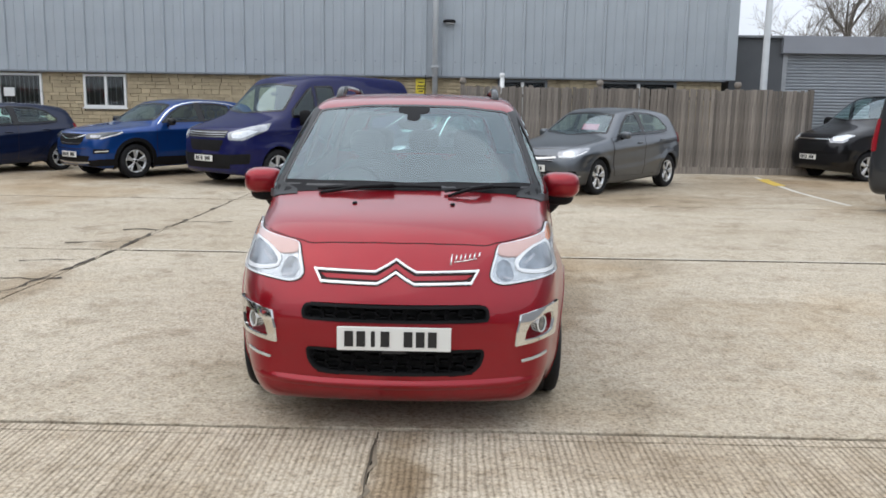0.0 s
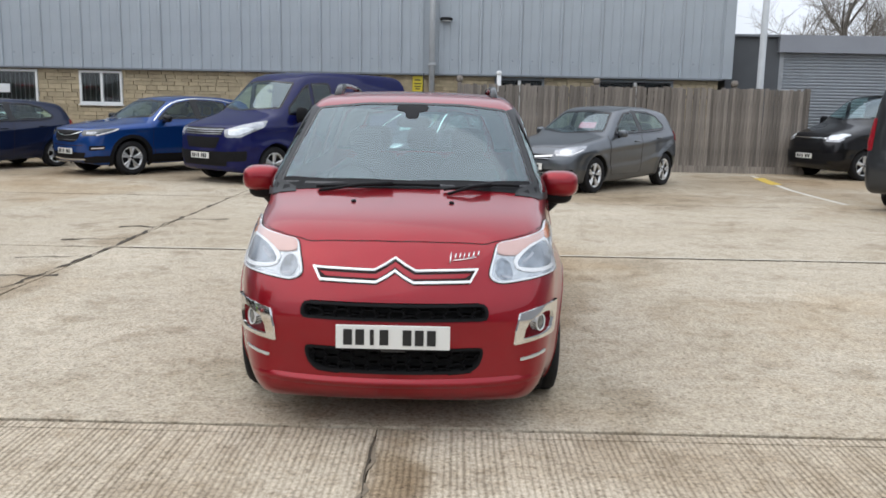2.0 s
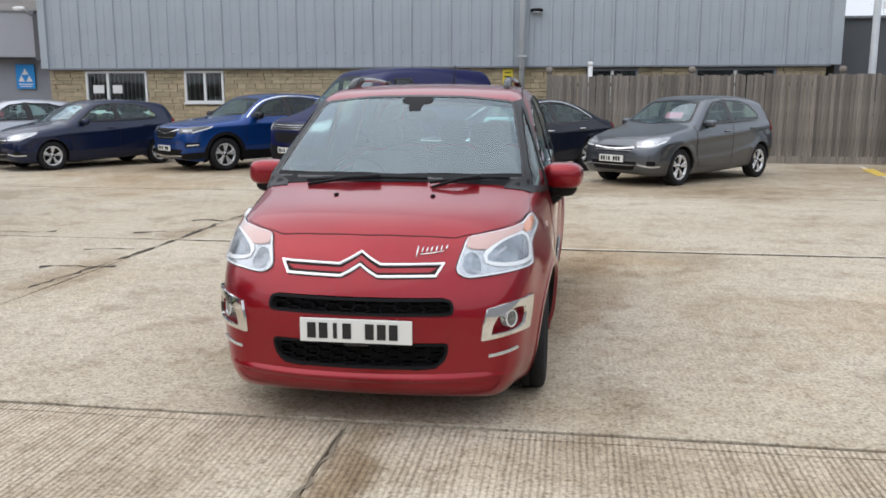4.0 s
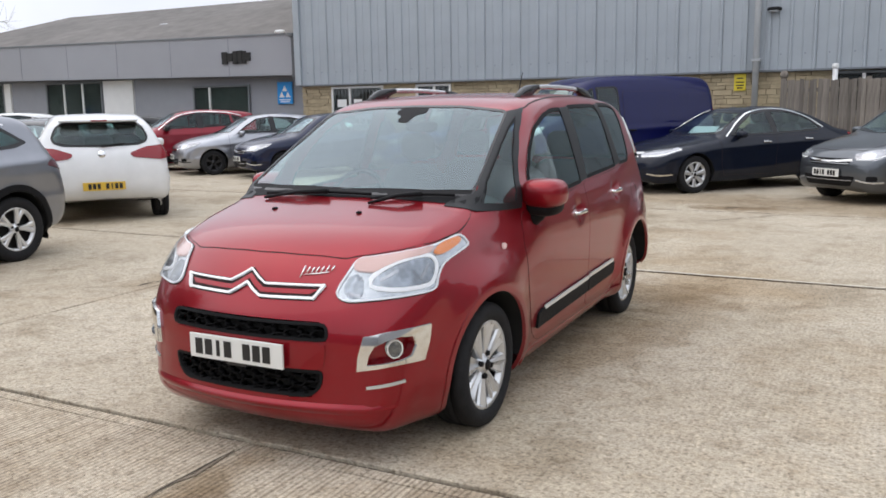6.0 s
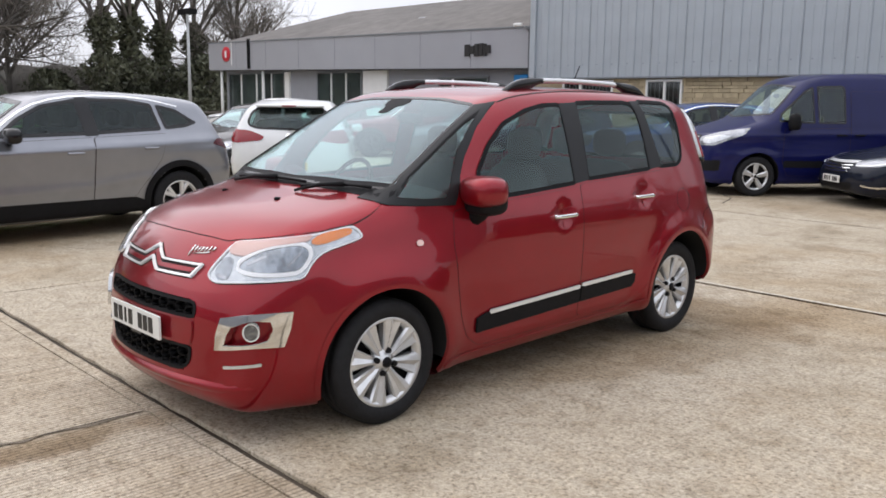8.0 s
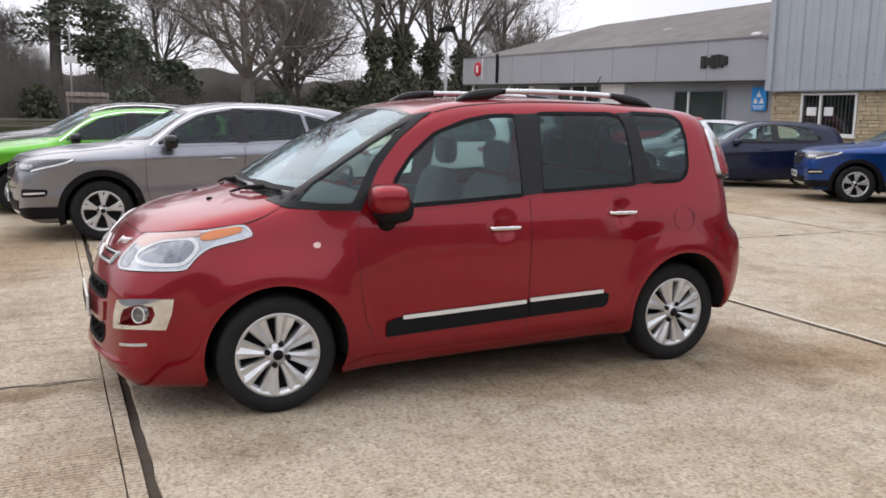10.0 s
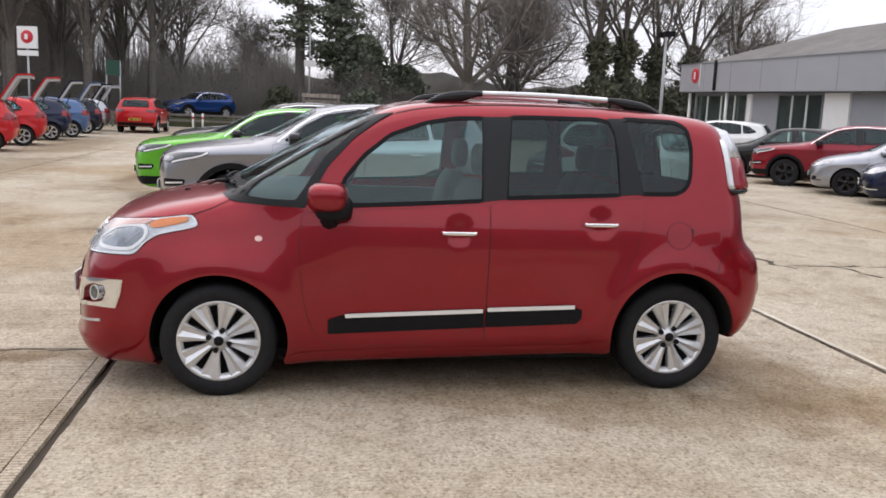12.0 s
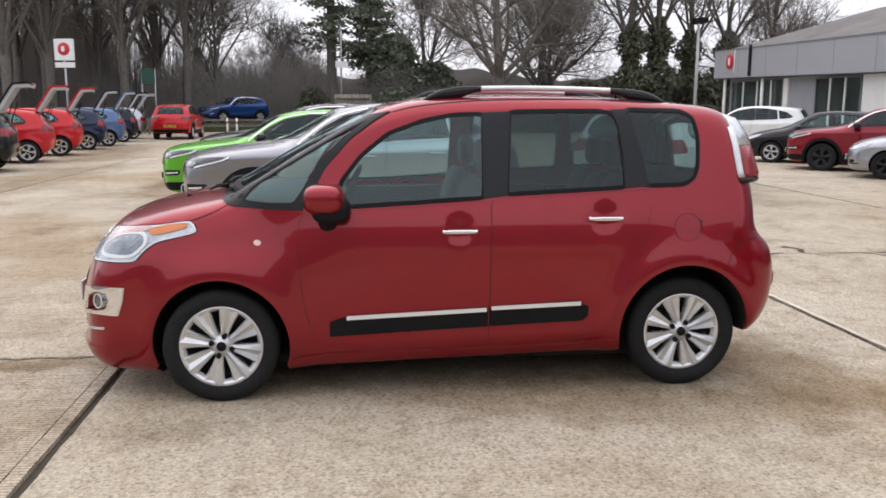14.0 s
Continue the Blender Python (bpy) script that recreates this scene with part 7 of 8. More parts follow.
# office window and door, glazing bays, white panels
window("window_5", -18.55, -16.15, 0.95, 2.38, 22.72, (0.30,), 0, "office window with a white post", ((-17.5, 1.25, 0.12, 0.14),), SHOWROOM_IN, CLAD_TRIM)
for i, (x0, x1, mu) in enumerate(((-25.8, -22.85, (0.33, 0.66)), (-32.9, -28.2, (0.24, 0.52, 0.78)))):
    zt = 2.66 + 0.05 * i
    window("window_%d" % (6 + i), x0, x1, 0.15, zt, 22.72, mu, 0, "tall showroom glazing with white posts", (), SHOWROOM_IN, CLAD_TRIM)
part("white_panel", boxed((-22.75, 22.66, 0), (-21.3, 22.76, 2.66), 0.004), WHITE, show, "", False)
part("white_panel", boxed((-28.15, 22.66, 0), (-27.8, 22.76, 2.7), 0.004), WHITE, show, "", False)
for x in (-33.1, -29.5):
    part("column", tube(bmesh.new(), [(x, 22.45, 0), (x, 22.45, 2.8)], 0.07, 12), WHITE, show)
part("fascia_bar", boxed((-30.36, 22.17, 2.86), (-30.20, 22.25, 4.15), 0.004), GLOSSBLACK, show, "", False)
lg = thing("round_sign", "round red badge sign on the showroom fascia", "sign", pose(-32.25, 22.23, 3.55))
part("disc", lathe(bmesh.new(), [(0.001, -0.05), (0.30, -0.05), (0.33, -0.03), (0.33, 0.02)], 32, axis="z"), SIGN_RED, lg)
lg.children[0].rotation_euler = (radians(-90), 0, 0)
part("emblem", boxed((-0.05, -0.06, -0.16), (0.12, -0.052, 0.16), 0.003), WHITE, lg, "pale emblem shape", False)
part("side_bar", boxed((0.45, -0.02, -0.5), (0.50, 0.01, 0.5), 0.002), WHITE, lg, "", False)
ns = thing("name_sign", "black letter shapes mounted on the fascia", "sign", pose(-16.2, 22.25, 3.2))
for i, (x, w, h) in enumerate(((-0.48, 0.11, 0.19), (-0.26, 0.10, 0.14), (-0.05, 0.09, 0.20), (0.15, 0.09, 0.21), (0.32, 0.06, 0.19), (0.47, 0.09, 0.14))):
    part("letter_shape", boxed((x - w, -0.06, -h + 0.03 * (i % 2)), (x + w, -0.01, h), 0.01), INK, ns, "", False)
bs = thing("blue_sign", "square blue sign with three white triangles", "sign", pose(-14.72, 22.70, 2.08))
part("board", boxed((-0.29, -0.03, -0.34), (0.29, 0.0, 0.34), 0.005), SIGN_BLUE, bs, "", False)
for x, z in ((0, 0.13), (-0.12, -0.06), (0.12, -0.06)):
    bm = bmesh.new()
    a = [bm.verts.new((x + dx, -0.034, z + dz)) for dx, dz in ((-0.10, -0.075), (0.10, -0.075), (0, 0.10))]
    bm.faces.new(a)
    ex = bmesh.ops.extrude_face_region(bm, geom=bm.faces[:])
    bmesh.ops.translate(bm, vec=(0, 0.004, 0), verts=[v for v in ex["geom"] if isinstance(v, bmesh.types.BMVert)])
    bmesh.ops.recalc_face_normals(bm, faces=bm.faces[:])
    part("triangle", bm, WHITE, bs, "", False)
for z, w in ((-0.21, 0.22), (-0.27, 0.18)):
    part("writing_bar", boxed((-w, -0.034, z - 0.014), (w, -0.029, z + 0.014)), WHITE, bs, "", False)
sec = thing("security_camera", "white security camera on the building corner", "camera", pose(-14.1, 22.0, 3.85))
part("bracket", tube(bmesh.new(), [(0.15, 0.3, -0.25), (0, 0.2, -0.1), (-0.05, 0, 0)], 0.025, 8), GALV, sec)
part("housing", blob(bmesh.new(), (-0.15, -0.05, 0.02), (0.18, 0.06, 0.055), 3, 8), WHITE, sec)

# ---- trees and the far edge ----
def limb(bm, p, d, length, r, depth, rnd, twigs, spread, up):
    """One branch with its side branches."""
    n = 4 if depth > 1 else 3
    pts, rad = [p], [r]
    q, v = Vector(p), Vector(d)
    for i in range(n):
        v = (v + Vector((rnd.uniform(-1, 1), rnd.uniform(-1, 1), rnd.uniform(-0.6, 1) + up)) * 0.16).normalized()
        q = q + v * length / n
        pts.append(q.copy())
        rad.append(r * (1 - 0.62 * (i + 1) / n))
    tube(bm, pts, rad, 7 if depth >= 4 else (5 if depth == 3 else 3), False)
    if depth == 0:
        return
    kids = {4: 8, 3: 7, 2: 6, 1: 5}.get(depth, 4)
    for k in range(kids):
        t = rnd.uniform(0.35 if depth >= 4 else 0.2, 1.0)
        i = min(int(t * n), n - 1)
        a = pts[i].lerp(pts[i + 1], t * n - i)
        dirn = (pts[i + 1] - pts[i]).normalized()
        side = dirn.orthogonal().normalized()
        side.rotate(Matrix.Rotation(rnd.uniform(0, 6.28), 3, dirn))
        nd = (dirn * (1 - spread) + side * spread * rnd.uniform(0.8, 1.3) + Vector((0, 0, 0.12))).normalized()
        limb(twigs if depth <= 2 else bm, a, nd, length * rnd.uniform(0.48, 0.72), max(rad[i] * 0.55, 0.014), depth - 1, rnd, twigs, spread, up)


def leaf_cloud(n, fn, size, rnd, flat=0.0):
    """Many small leaf quads at places that fn gives."""
    V = np.zeros((n * 4, 3))
    for i in range(n):
        c = np.array(fn(rnd))
        a = np.array([rnd.gauss(0, 1), rnd.gauss(0, 1), rnd.gauss(0, 1 - flat)])
        a /= np.linalg.norm(a)
        b = np.cross(a, [rnd.gauss(0, 1), rnd.gauss(0, 1), rnd.gauss(0, 1)])
        b /= np.linalg.norm(b)
        s = size * rnd.uniform(0.6, 1.4)
        V[4 * i:4 * i + 4] = c + s * np.array([-a, -0.45 * b, a, 0.45 * b])
    me = bpy.data.meshes.new("leaves")
    me.from_pydata(V.tolist(), [], [(4 * i, 4 * i + 1, 4 * i + 2, 4 * i + 3) for i in range(n)])
    return me


def bare_tree(label, x, y, height, r, seed, spread=0.55, trunk=0.35, ivy=0, lean=0.0):
    rnd = random.Random(seed)
    root = thing("tree", label, "tree", pose(x, y, 0))
    wood, twigs = bmesh.new(), bmesh.new()
    top = Vector((lean, rnd.uniform(-0.3, 0.3), height * trunk))
    tube(wood, [(0, 0, -0.1), (0.02, 0, 0.4), top * 0.5, top], [r * 1.5, r * 1.1, r, r * 0.85], 9, False)
    kids = 6
    for k in range(kids):
        a = 6.28 * k / kids + rnd.uniform(-0.4, 0.4)
        d = Vector((math.cos(a) * spread, math.sin(a) * spread, 1.0 - 0.5 * spread * rnd.random())).normalized()
        limb(wood, top * rnd.uniform(0.75, 1.0), d, height * rnd.uniform(0.38, 0.5), r * 0.45, 3, rnd, twigs, 0.55, 0.1)
    limb(wood, top, Vector((0.05, 0, 1)), height * 0.5, r * 0.75, 4, rnd, twigs, 0.5, 0.25)
    part("trunk", wood, BARK, root)
    part("crown", twigs, TWIG, root, "fine leafless twigs")
    if ivy:
        def place(q):
            t = q.random() ** 0.8
            h = 0.2 + t * ivy
            w = (1.45 - 1.0 * t) * (0.25 + 0.95 * q.random()) * (1 + 0.4 * math.sin(2.3 * h + 2 * t))
            a = q.uniform(0, 6.28)
            return (lean * h / (height * trunk) * 0.8 + w * math.cos(a), w * math.sin(a), h)
        me = leaf_cloud(4200, place, 0.15, rnd)
        me.materials.append(IVY)
        o = new("ivy", me)
        o.parent = root
        tagged(o, "dark evergreen ivy leaves")
    return root


TR = "bare trees along the far edge"
oak = bare_tree("broad leafless oak with spreading limbs", -46.2, 14.3, 15, 0.40, 11, 0.85, 0.24)
ash = bare_tree("tall leafless tree with upright limbs", -47.3, -11.7, 17, 0.27, 12, 0.42, 0.30)
ivy_tree = bare_tree("leafless tree with an ivy-clad trunk", -47.2, 22.7, 15, 0.24, 13, 0.5, 0.4, 6.5)
thin = bare_tree("slender leafless tree with thin limbs", -61, 40, 8, 0.16, 14, 0.6, 0.3)
for o in (oak, ash, ivy_tree, thin):
    tagged(o, group=TR)
for src, x, y, turn, sc in ((ash, -44.0, -12.9, 40, 0.95), (ash, -49.3, -8.1, 110, 1.0), (ash, -52.1, -4.9, 200, 1.0), (ash, -55.4, -3.6, 300, 0.68), (ash, -53, -15.5, 75, 1.05), (ivy_tree, -47.9, 24.6, 80, 1.05), (ivy_tree, -49.2, 27.2, 170, 0.95),
                            (ivy_tree, -53, 31.5, 250, 1.0), (oak, -56, 19.0, 60, 0.9), (oak, -52, 34, 140, 0.8), (thin, -58, 0.6, 50, 0.9), (thin, -50, 18.2, 90, 1.1), (oak, 19.2, 44, 70, 0.62), (oak, 26, 47, 10, 0.6), (thin, -66, 12, 0, 1.6), (ash, -62, -9, 10, 0.9), (ash, -46.5, -15.2, 150, 1.0), (ash, -50.5, -13.0, 260, 1.0), (ash, -56.5, -11.5, 30, 1.0), (ash, -58.5, -8.0, 330, 0.9), (ash, -60.0, -5.5, 120, 0.75), (ash, -66, 22, 10, 0.8)):
    c = copy_thing(src, pose(x, y, 0, 0, 0, turn))
    c.scale = (sc, sc, sc)
    tagged(c, group=TR)


def conifer(x, y, height, seed):
    rnd = random.Random(seed)
    root = thing("conifer", "tall dark cedar with layered branches", "tree", pose(x, y, 0))
    wood = bmesh.new()
    tube(wood, [(0, 0, 0), (0.1, 0, height * 0.5), (0, 0, height)], [0.42, 0.3, 0.06], 9, False)
    part("trunk", wood, BARK, root)
    wood = bmesh.new()
    tips = []
    for k in range(62):
        t = 0.34 + 0.65 * (k / 62)
        h = height * t
        a = rnd.uniform(0, 6.28)
        ln = (0.21 * height * (1 - t) ** 0.6 + 0.5) * rnd.uniform(0.45, 1.15)
        p = [Vector((0, 0, h)), Vector((math.cos(a) * ln * 0.55, math.sin(a) * ln * 0.55, h + 0.12 * ln)), Vector((math.cos(a) * ln, math.sin(a) * ln, h + 0.02 * ln))]
        tube(wood, p, [0.07, 0.045, 0.015], 4, False)
        tips.append((p, ln))
    tagged(part("bough_work", wood, BARK, root, "layered cedar branches"), kind="stuff")

    def place(q):
        p, ln = q.choice(tips)
        t = q.random() ** 0.6
        c = p[0].lerp(p[1], min(1, t * 2)) if t < 0.5 else p[1].lerp(p[2], (t - 0.5) * 2)
        w = 0.10 * ln + 0.25
        return (c.x + q.gauss(0, w), c.y + q.gauss(0, w), c.z + q.gauss(0, 0.10) - 0.05)
    me = leaf_cloud(5200, place, 0.17, rnd, 0.5)
    me.materials.append(NEEDLE)
    o = new("crown", me)
    o.parent = root
    return root


conifer(-57.0, 4.2, 15.5, 21)
conifer(-57.5, 6.9, 12.0, 22)


def shrub(label, x, y, rx, ry, h, n, seed, m, size=0.14):
    rnd = random.Random(seed)
    root = thing("shrub", label, "shrub", pose(x, y, 0))
    wood = bmesh.new()
    for _ in range(9):
        a, t = rnd.uniform(0, 6.28), rnd.uniform(0.2, 0.7)
        tube(wood, [(0.1 * math.cos(a), 0.1 * math.sin(a), 0), (rx * t * math.cos(a), ry * t * math.sin(a), h * rnd.uniform(0.6, 0.95))], [0.04, 0.01], 4, False)
    part("wood", wood, BARK, root)

    def place(q):
        a, t = q.uniform(0, 6.28), q.random() ** 0.4
        z = q.random()
        k = math.sqrt(max(0, 1 - (abs(z - 0.35) / 0.68) ** 2)) * (0.8 + 0.25 * math.sin(5 * a + seed) * math.cos(3 * z * 6))
        return (rx * k * t * math.cos(a), ry * k * t * math.sin(a), 0.05 + h * z)
    me = leaf_cloud(n, place, size, rnd)
    me.materials.append(m)
    o = new("foliage", me)
    o.parent = root
    return root


shrub("dark round evergreen shrub by the rail", -52.0, 3.1, 1.3, 1.3, 2.6, 2600, 31, IVY)
shrub("broad dark evergreen tree", -56.5, 8.6, 2.4, 2.6, 6.4, 6500, 32, NEEDLE, 0.2)
shrub("olive evergreen tree behind the yard", -58.0, 11.6, 2.2, 2.3, 4.6, 4200, 37, NEEDLE, 0.2)
shrub("tall dark evergreen hedge clump", -47.0, 29.5, 2.4, 3.2, 4.2, 4200, 33, IVY, 0.18)
shrub("dark leafy evergreen shrub by the trees", -48.5, 20.0, 1.6, 2.0, 3.0, 2600, 34, IVY, 0.16)
shrub("dark leafy evergreen shrub by the trees", -50.0, 8.3, 1.4, 1.6, 2.6, 2200, 35, NEEDLE, 0.16)
shrub("dark leafy evergreen shrub by the trees", -48.0, 16.2, 1.5, 1.7, 2.4, 2200, 36, NEEDLE, 0.16)

# brown thicket: a ragged bank of stems and dead leaves
rnd = random.Random(41)
V, F = [], []
def bank(y):
    return (4.3 if y < 0 else 4.3 - 0.08 * y if y < 8 else 3.7) + 0.6 * math.sin(y * 0.21 + 1.0) + 0.7 * math.sin(y * 0.9) + 0.4 * math.sin(y * 2.3)
for i in range(46000):
    y = rnd.uniform(-34, 46) if i < 16000 else rnd.uniform(-24, 4) if i < 34000 else rnd.uniform(2, 44)
    x = -58 + rnd.uniform(-6, 6) + (2 if y > 12 else 0)
    h = max(0.8, bank(y) * rnd.uniform(0.55, 1.15))
    w = rnd.uniform(0.008, 0.024)
    dx, dy = rnd.uniform(-0.5, 0.5), rnd.uniform(-0.6, 0.6)
    k = len(V)
    V += [(x, y - w, 0), (x, y + w, 0), (x + dx, y + dy, h), (x + w, y, 0)]
    F += [(k, k + 1, k + 2), (k + 1, k + 3, k + 2)]
for i in range(3700):
    y = rnd.uniform(-40, -7) if i < 1750 else rnd.uniform(-7, 3) if i < 2100 else rnd.uniform(-28, -12)
    x = -62 + rnd.uniform(-5, 7)
    h = rnd.uniform(8, 13) if i >= 2100 else rnd.uniform(6, 10.5) if y < -7 else rnd.uniform(4.0, 6.8)
    w = rnd.uniform(0.02, 0.05)
    dx, dy = rnd.uniform(-0.8, 0.8), rnd.uniform(-1, 1)
    k = len(V)
    V += [(x, y - w, 0), (x, y + w, 0), (x + dx, y + dy, h)]
    F += [(k, k + 1, k + 2)]
    for b in range(9):
        q = rnd.uniform(0.35, 0.98)
        bx, by, bz = x + dx * q, y + dy * q, h * q
        ln = rnd.uniform(0.6, 1.8) * (1.1 - q * 0.6)
        sy = rnd.choice((-1, 1))
        k = len(V)
        V += [(bx, by, bz - 0.02), (bx, by, bz + 0.02), (bx + rnd.uniform(-1, 1), by + sy * ln * 0.6, bz + ln)]
        F += [(k, k + 1, k + 2)]
me = bpy.data.meshes.new("thicket_stems")
me.from_pydata(V, [], F)
me.materials.append(TWIG)
thick = thing("thicket", "dense brown leafless thicket behind the yard", "thicket", kind="stuff")
o = new("stems", me)
o.parent = thick

def scrub_place(q):
    y = q.uniform(-34, 46)
    x = -58 + q.uniform(-6, 6) + (2 if y > 12 else 0)
    return (x, y, bank(y) * q.random() ** 0.9 * 0.8)
me = leaf_cloud(34000, scrub_place, 0.085, rnd)
me.materials.append(SCRUB)
o = new("dead_leaves", me)
o.parent = thick
# distant wood that closes the view; distance haze is put into its pale colour
V, F = [], []
for i, y in enumerate(np.linspace(-160, 160, 900)):
    h = 4.2 + 0.5 * math.sin(y * 0.11) + 0.35 * math.sin(y * 0.37 + 2) + 0.12 * math.sin(y * 1.9)
    V += [(-82 + 6 * math.sin(y * 0.07), y, 0), (-82 + 6 * math.sin(y * 0.07), y, h)]
    if i:
        k = 2 * i
        F.append((k - 2, k, k + 1, k - 1))
me = bpy.data.meshes.new("far_wood")
me.from_pydata(V, [], F)
me.materials.append(mat("far_wood", (0.25, 0.235, 0.215), 0.95, vary=0.25, scale=0.7))
tagged(new("backdrop", me), "far brown winter woodland", "woodland", kind="structure")
bm = boxed((-75, -40, -0.02), (-46.8, 60, 0.5))
setting("verge", bm, GRASS, "strip of rough winter grass", "verge")

# low boundary fence, signs and posts at the far edge
bf = thing("boundary_rail", "low dark timber rail along the yard edge", "fence", pose(-43.2, 0, 0))
for i in range(26):
    part("post", boxed((-0.06, -16 + i * 2.1, 0), (0.06, -15.88 + i * 2.1, 0.85), 0.01), BARK, bf, "", False)
for z in (0.45, 0.75):
    part("rail", boxed((0.06, -16, z - 0.06), (0.10, 38, z + 0.06), 0.008), BARK, bf, "", False)
hedge = shrub("low clipped dark hedge along the yard edge", -45.0, 22, 0.7, 12.5, 1.7, 9000, 51, IVY, 0.13)
py = thing("pylon_sign", "white pole sign with a round red badge", "sign", pose(-38.0, -8.0, -0.33, 0, 0, 78))
part("pole", tube(bmesh.new(), [(0, 0, 0), (0, 0, 4.6)], 0.05, 10), GALV, py)
part("board", boxed((-0.48, -0.05, 3.95), (0.48, 0.05, 4.95), 0.01), WHITE, py, "", False)
part("lower_board", boxed((-0.48, -0.05, 3.62), (0.48, 0.05, 3.86), 0.01), WHITE, py, "", False)
dm = lathe(bmesh.new(), [(0.001, -0.07), (0.28, -0.07), (0.30, -0.05)], 28, axis="z")
bmesh.ops.transform(dm, matrix=Matrix.Translation((0, 0, 4.48)) @ Matrix.Rotation(radians(-90), 4, "X"), verts=dm.verts[:])
bmesh.ops.recalc_face_normals(dm, faces=dm.faces[:])
part("badge", dm, SIGN_RED, py)
part("emblem", boxed((-0.10, -0.085, 4.36), (0.05, -0.072, 4.60), 0.004), WHITE, py, "pale emblem shape", False)
gs = thing("green_sign", "dark green board sign on two posts", "sign", pose(-43.8, -5.5, 0, 0, 0, 90))
part("board", boxed((-0.35, -0.03, 2.7), (0.35, 0.03, 3.5), 0.008), SIGN_GRN, gs, "", False)
for x in (-0.35, 0.35):
    part("post", tube(bmesh.new(), [(x, 0.05, 0), (x, 0.05, 3.5)], 0.04, 8), GALV, gs)
fl = thing("flood_light_post", "lamp column with two floodlights by the showroom", "lamp post", pose(-35.6, 22.1, 0))
part("column", tube(bmesh.new(), [(0, 0, 0), (0, 0, 5.5)], [0.09, 0.06], 12), PIPE, fl)
for sx in (-1, 1):
    part("floodlight", box(bmesh.new(), (sx * 0.12, -0.25, 5.5), (sx * 0.55, 0.25, 5.75), 0.03), BLACK, fl, "", False)
l2 = thing("street_lamp", "thin street lamp post with a small sign", "lamp post", pose(-50.0, 4.9, 0))
part("column", tube(bmesh.new(), [(0, 0, 0), (0, 0, 6.5)], [0.07, 0.045], 10), GALV, l2)
part("plate", boxed((0.05, -0.35, 3.9), (0.10, 0.35, 4.3), 0.005), WHITE, l2, "", False)
tb = thing("timber_barrier", "stack of horizontal timber rails by the hedge", "barrier", pose(-46.5, 5.6, 0))
for z in (1.75, 2.1):
    part("rail", boxed((-0.06, -1.1, z - 0.11), (0.06, 1.1, z + 0.11), 0.01), BOARD, tb, "", False)
for y in (-1.0, 1.0):
    part("post", boxed((-0.05, y - 0.06, 0), (0.05, y + 0.06, 2.2), 0.01), BOARD, tb, "", False)
for x, y in ((-41.0, -1.0), (-40.9, -0.5)):
    bo = thing("bollard", "white bollard with a red band", "bollard", pose(x, y, 0), "bollards")
    part("post", tube(bmesh.new(), [(0, 0, 0), (0, 0, 0.9)], 0.05, 10), WHITE, bo)
    part("band", tube(bmesh.new(), [(0, 0, 0.6), (0, 0, 0.72)], 0.053, 10), SIGN_RED, bo)

red_car()

# ---- parked cars ----
blue = paint("blue", (0.006, 0.048, 0.21), 0.5)
navy = paint("navy", (0.003, 0.006, 0.016), 0.0, 0.5, 0.6)
navy_blue = paint("navy_blue", (0.006, 0.012, 0.040), 0.3)
van_blue = paint("van_blue", (0.0035, 0.0055, 0.062), 0.0, 0.5, 0.5)
grey = paint("grey", (0.105, 0.115, 0.128), 0.75, 0.28)
silver = paint("silver", (0.38, 0.39, 0.42), 0.85, 0.32)
suv_grey = paint("suv_grey", (0.26, 0.27, 0.295), 0.85, 0.32)
white = paint("white", (0.75, 0.76, 0.76), 0.0)
black = paint("black", (0.006, 0.006, 0.007), 0.1)
green = paint("green", (0.10, 0.42, 0.02), 0.2)
bright_red = paint("bright_red", (0.50, 0.013, 0.016), 0.2)
crimson = paint("crimson", (0.23, 0.006, 0.018), 0.3)
pale_blue = paint("pale_blue", (0.07, 0.13, 0.26), 0.4)
RG = "cars parked along the building"
grey_hatch = generic_car("hatchback", "dark grey five-door hatchback parked by the fence", HATCH, grey, head_pose(2.47, 15.4, -42, HATCH), RG)
saloon = generic_car("saloon", "dark navy saloon with a paper on its dashboard", SALOON, navy, head_pose(-0.84, 16.15, -41, SALOON), RG)
blue_van = generic_car("panel_van", "dark blue panel van parked by the building", VAN, van_blue, head_pose(-3.45, 16.05, ROW, VAN), RG)
blue_suv = generic_car("suv", "bright blue family suv parked by the building", SUV, blue, head_pose(-6.56, 17.15, ROW, SUV), RG)
generic_car("camper_van", "black van parked before the roller shutter", CAMPER, black, head_pose(9.15, 19.3, -72, CAMPER), RG)


def another(src, old, newp, label, m, group=""):
    o = copy_thing(src, m)
    recolour(o, old, newp)
    return tagged(o, label, "", group)


def dark_wheels(o):
    return recolour(o, ALLOY, ALLOY_DARK)


def rear_pose(wheel_x, wheel_y, turn, s):
    """A pose that sets the left rear wheel on the given place."""
    a = radians(turn)
    return head_pose(wheel_x + s["wb"] * math.sin(a), wheel_y - s["wb"] * math.cos(a), turn, s)


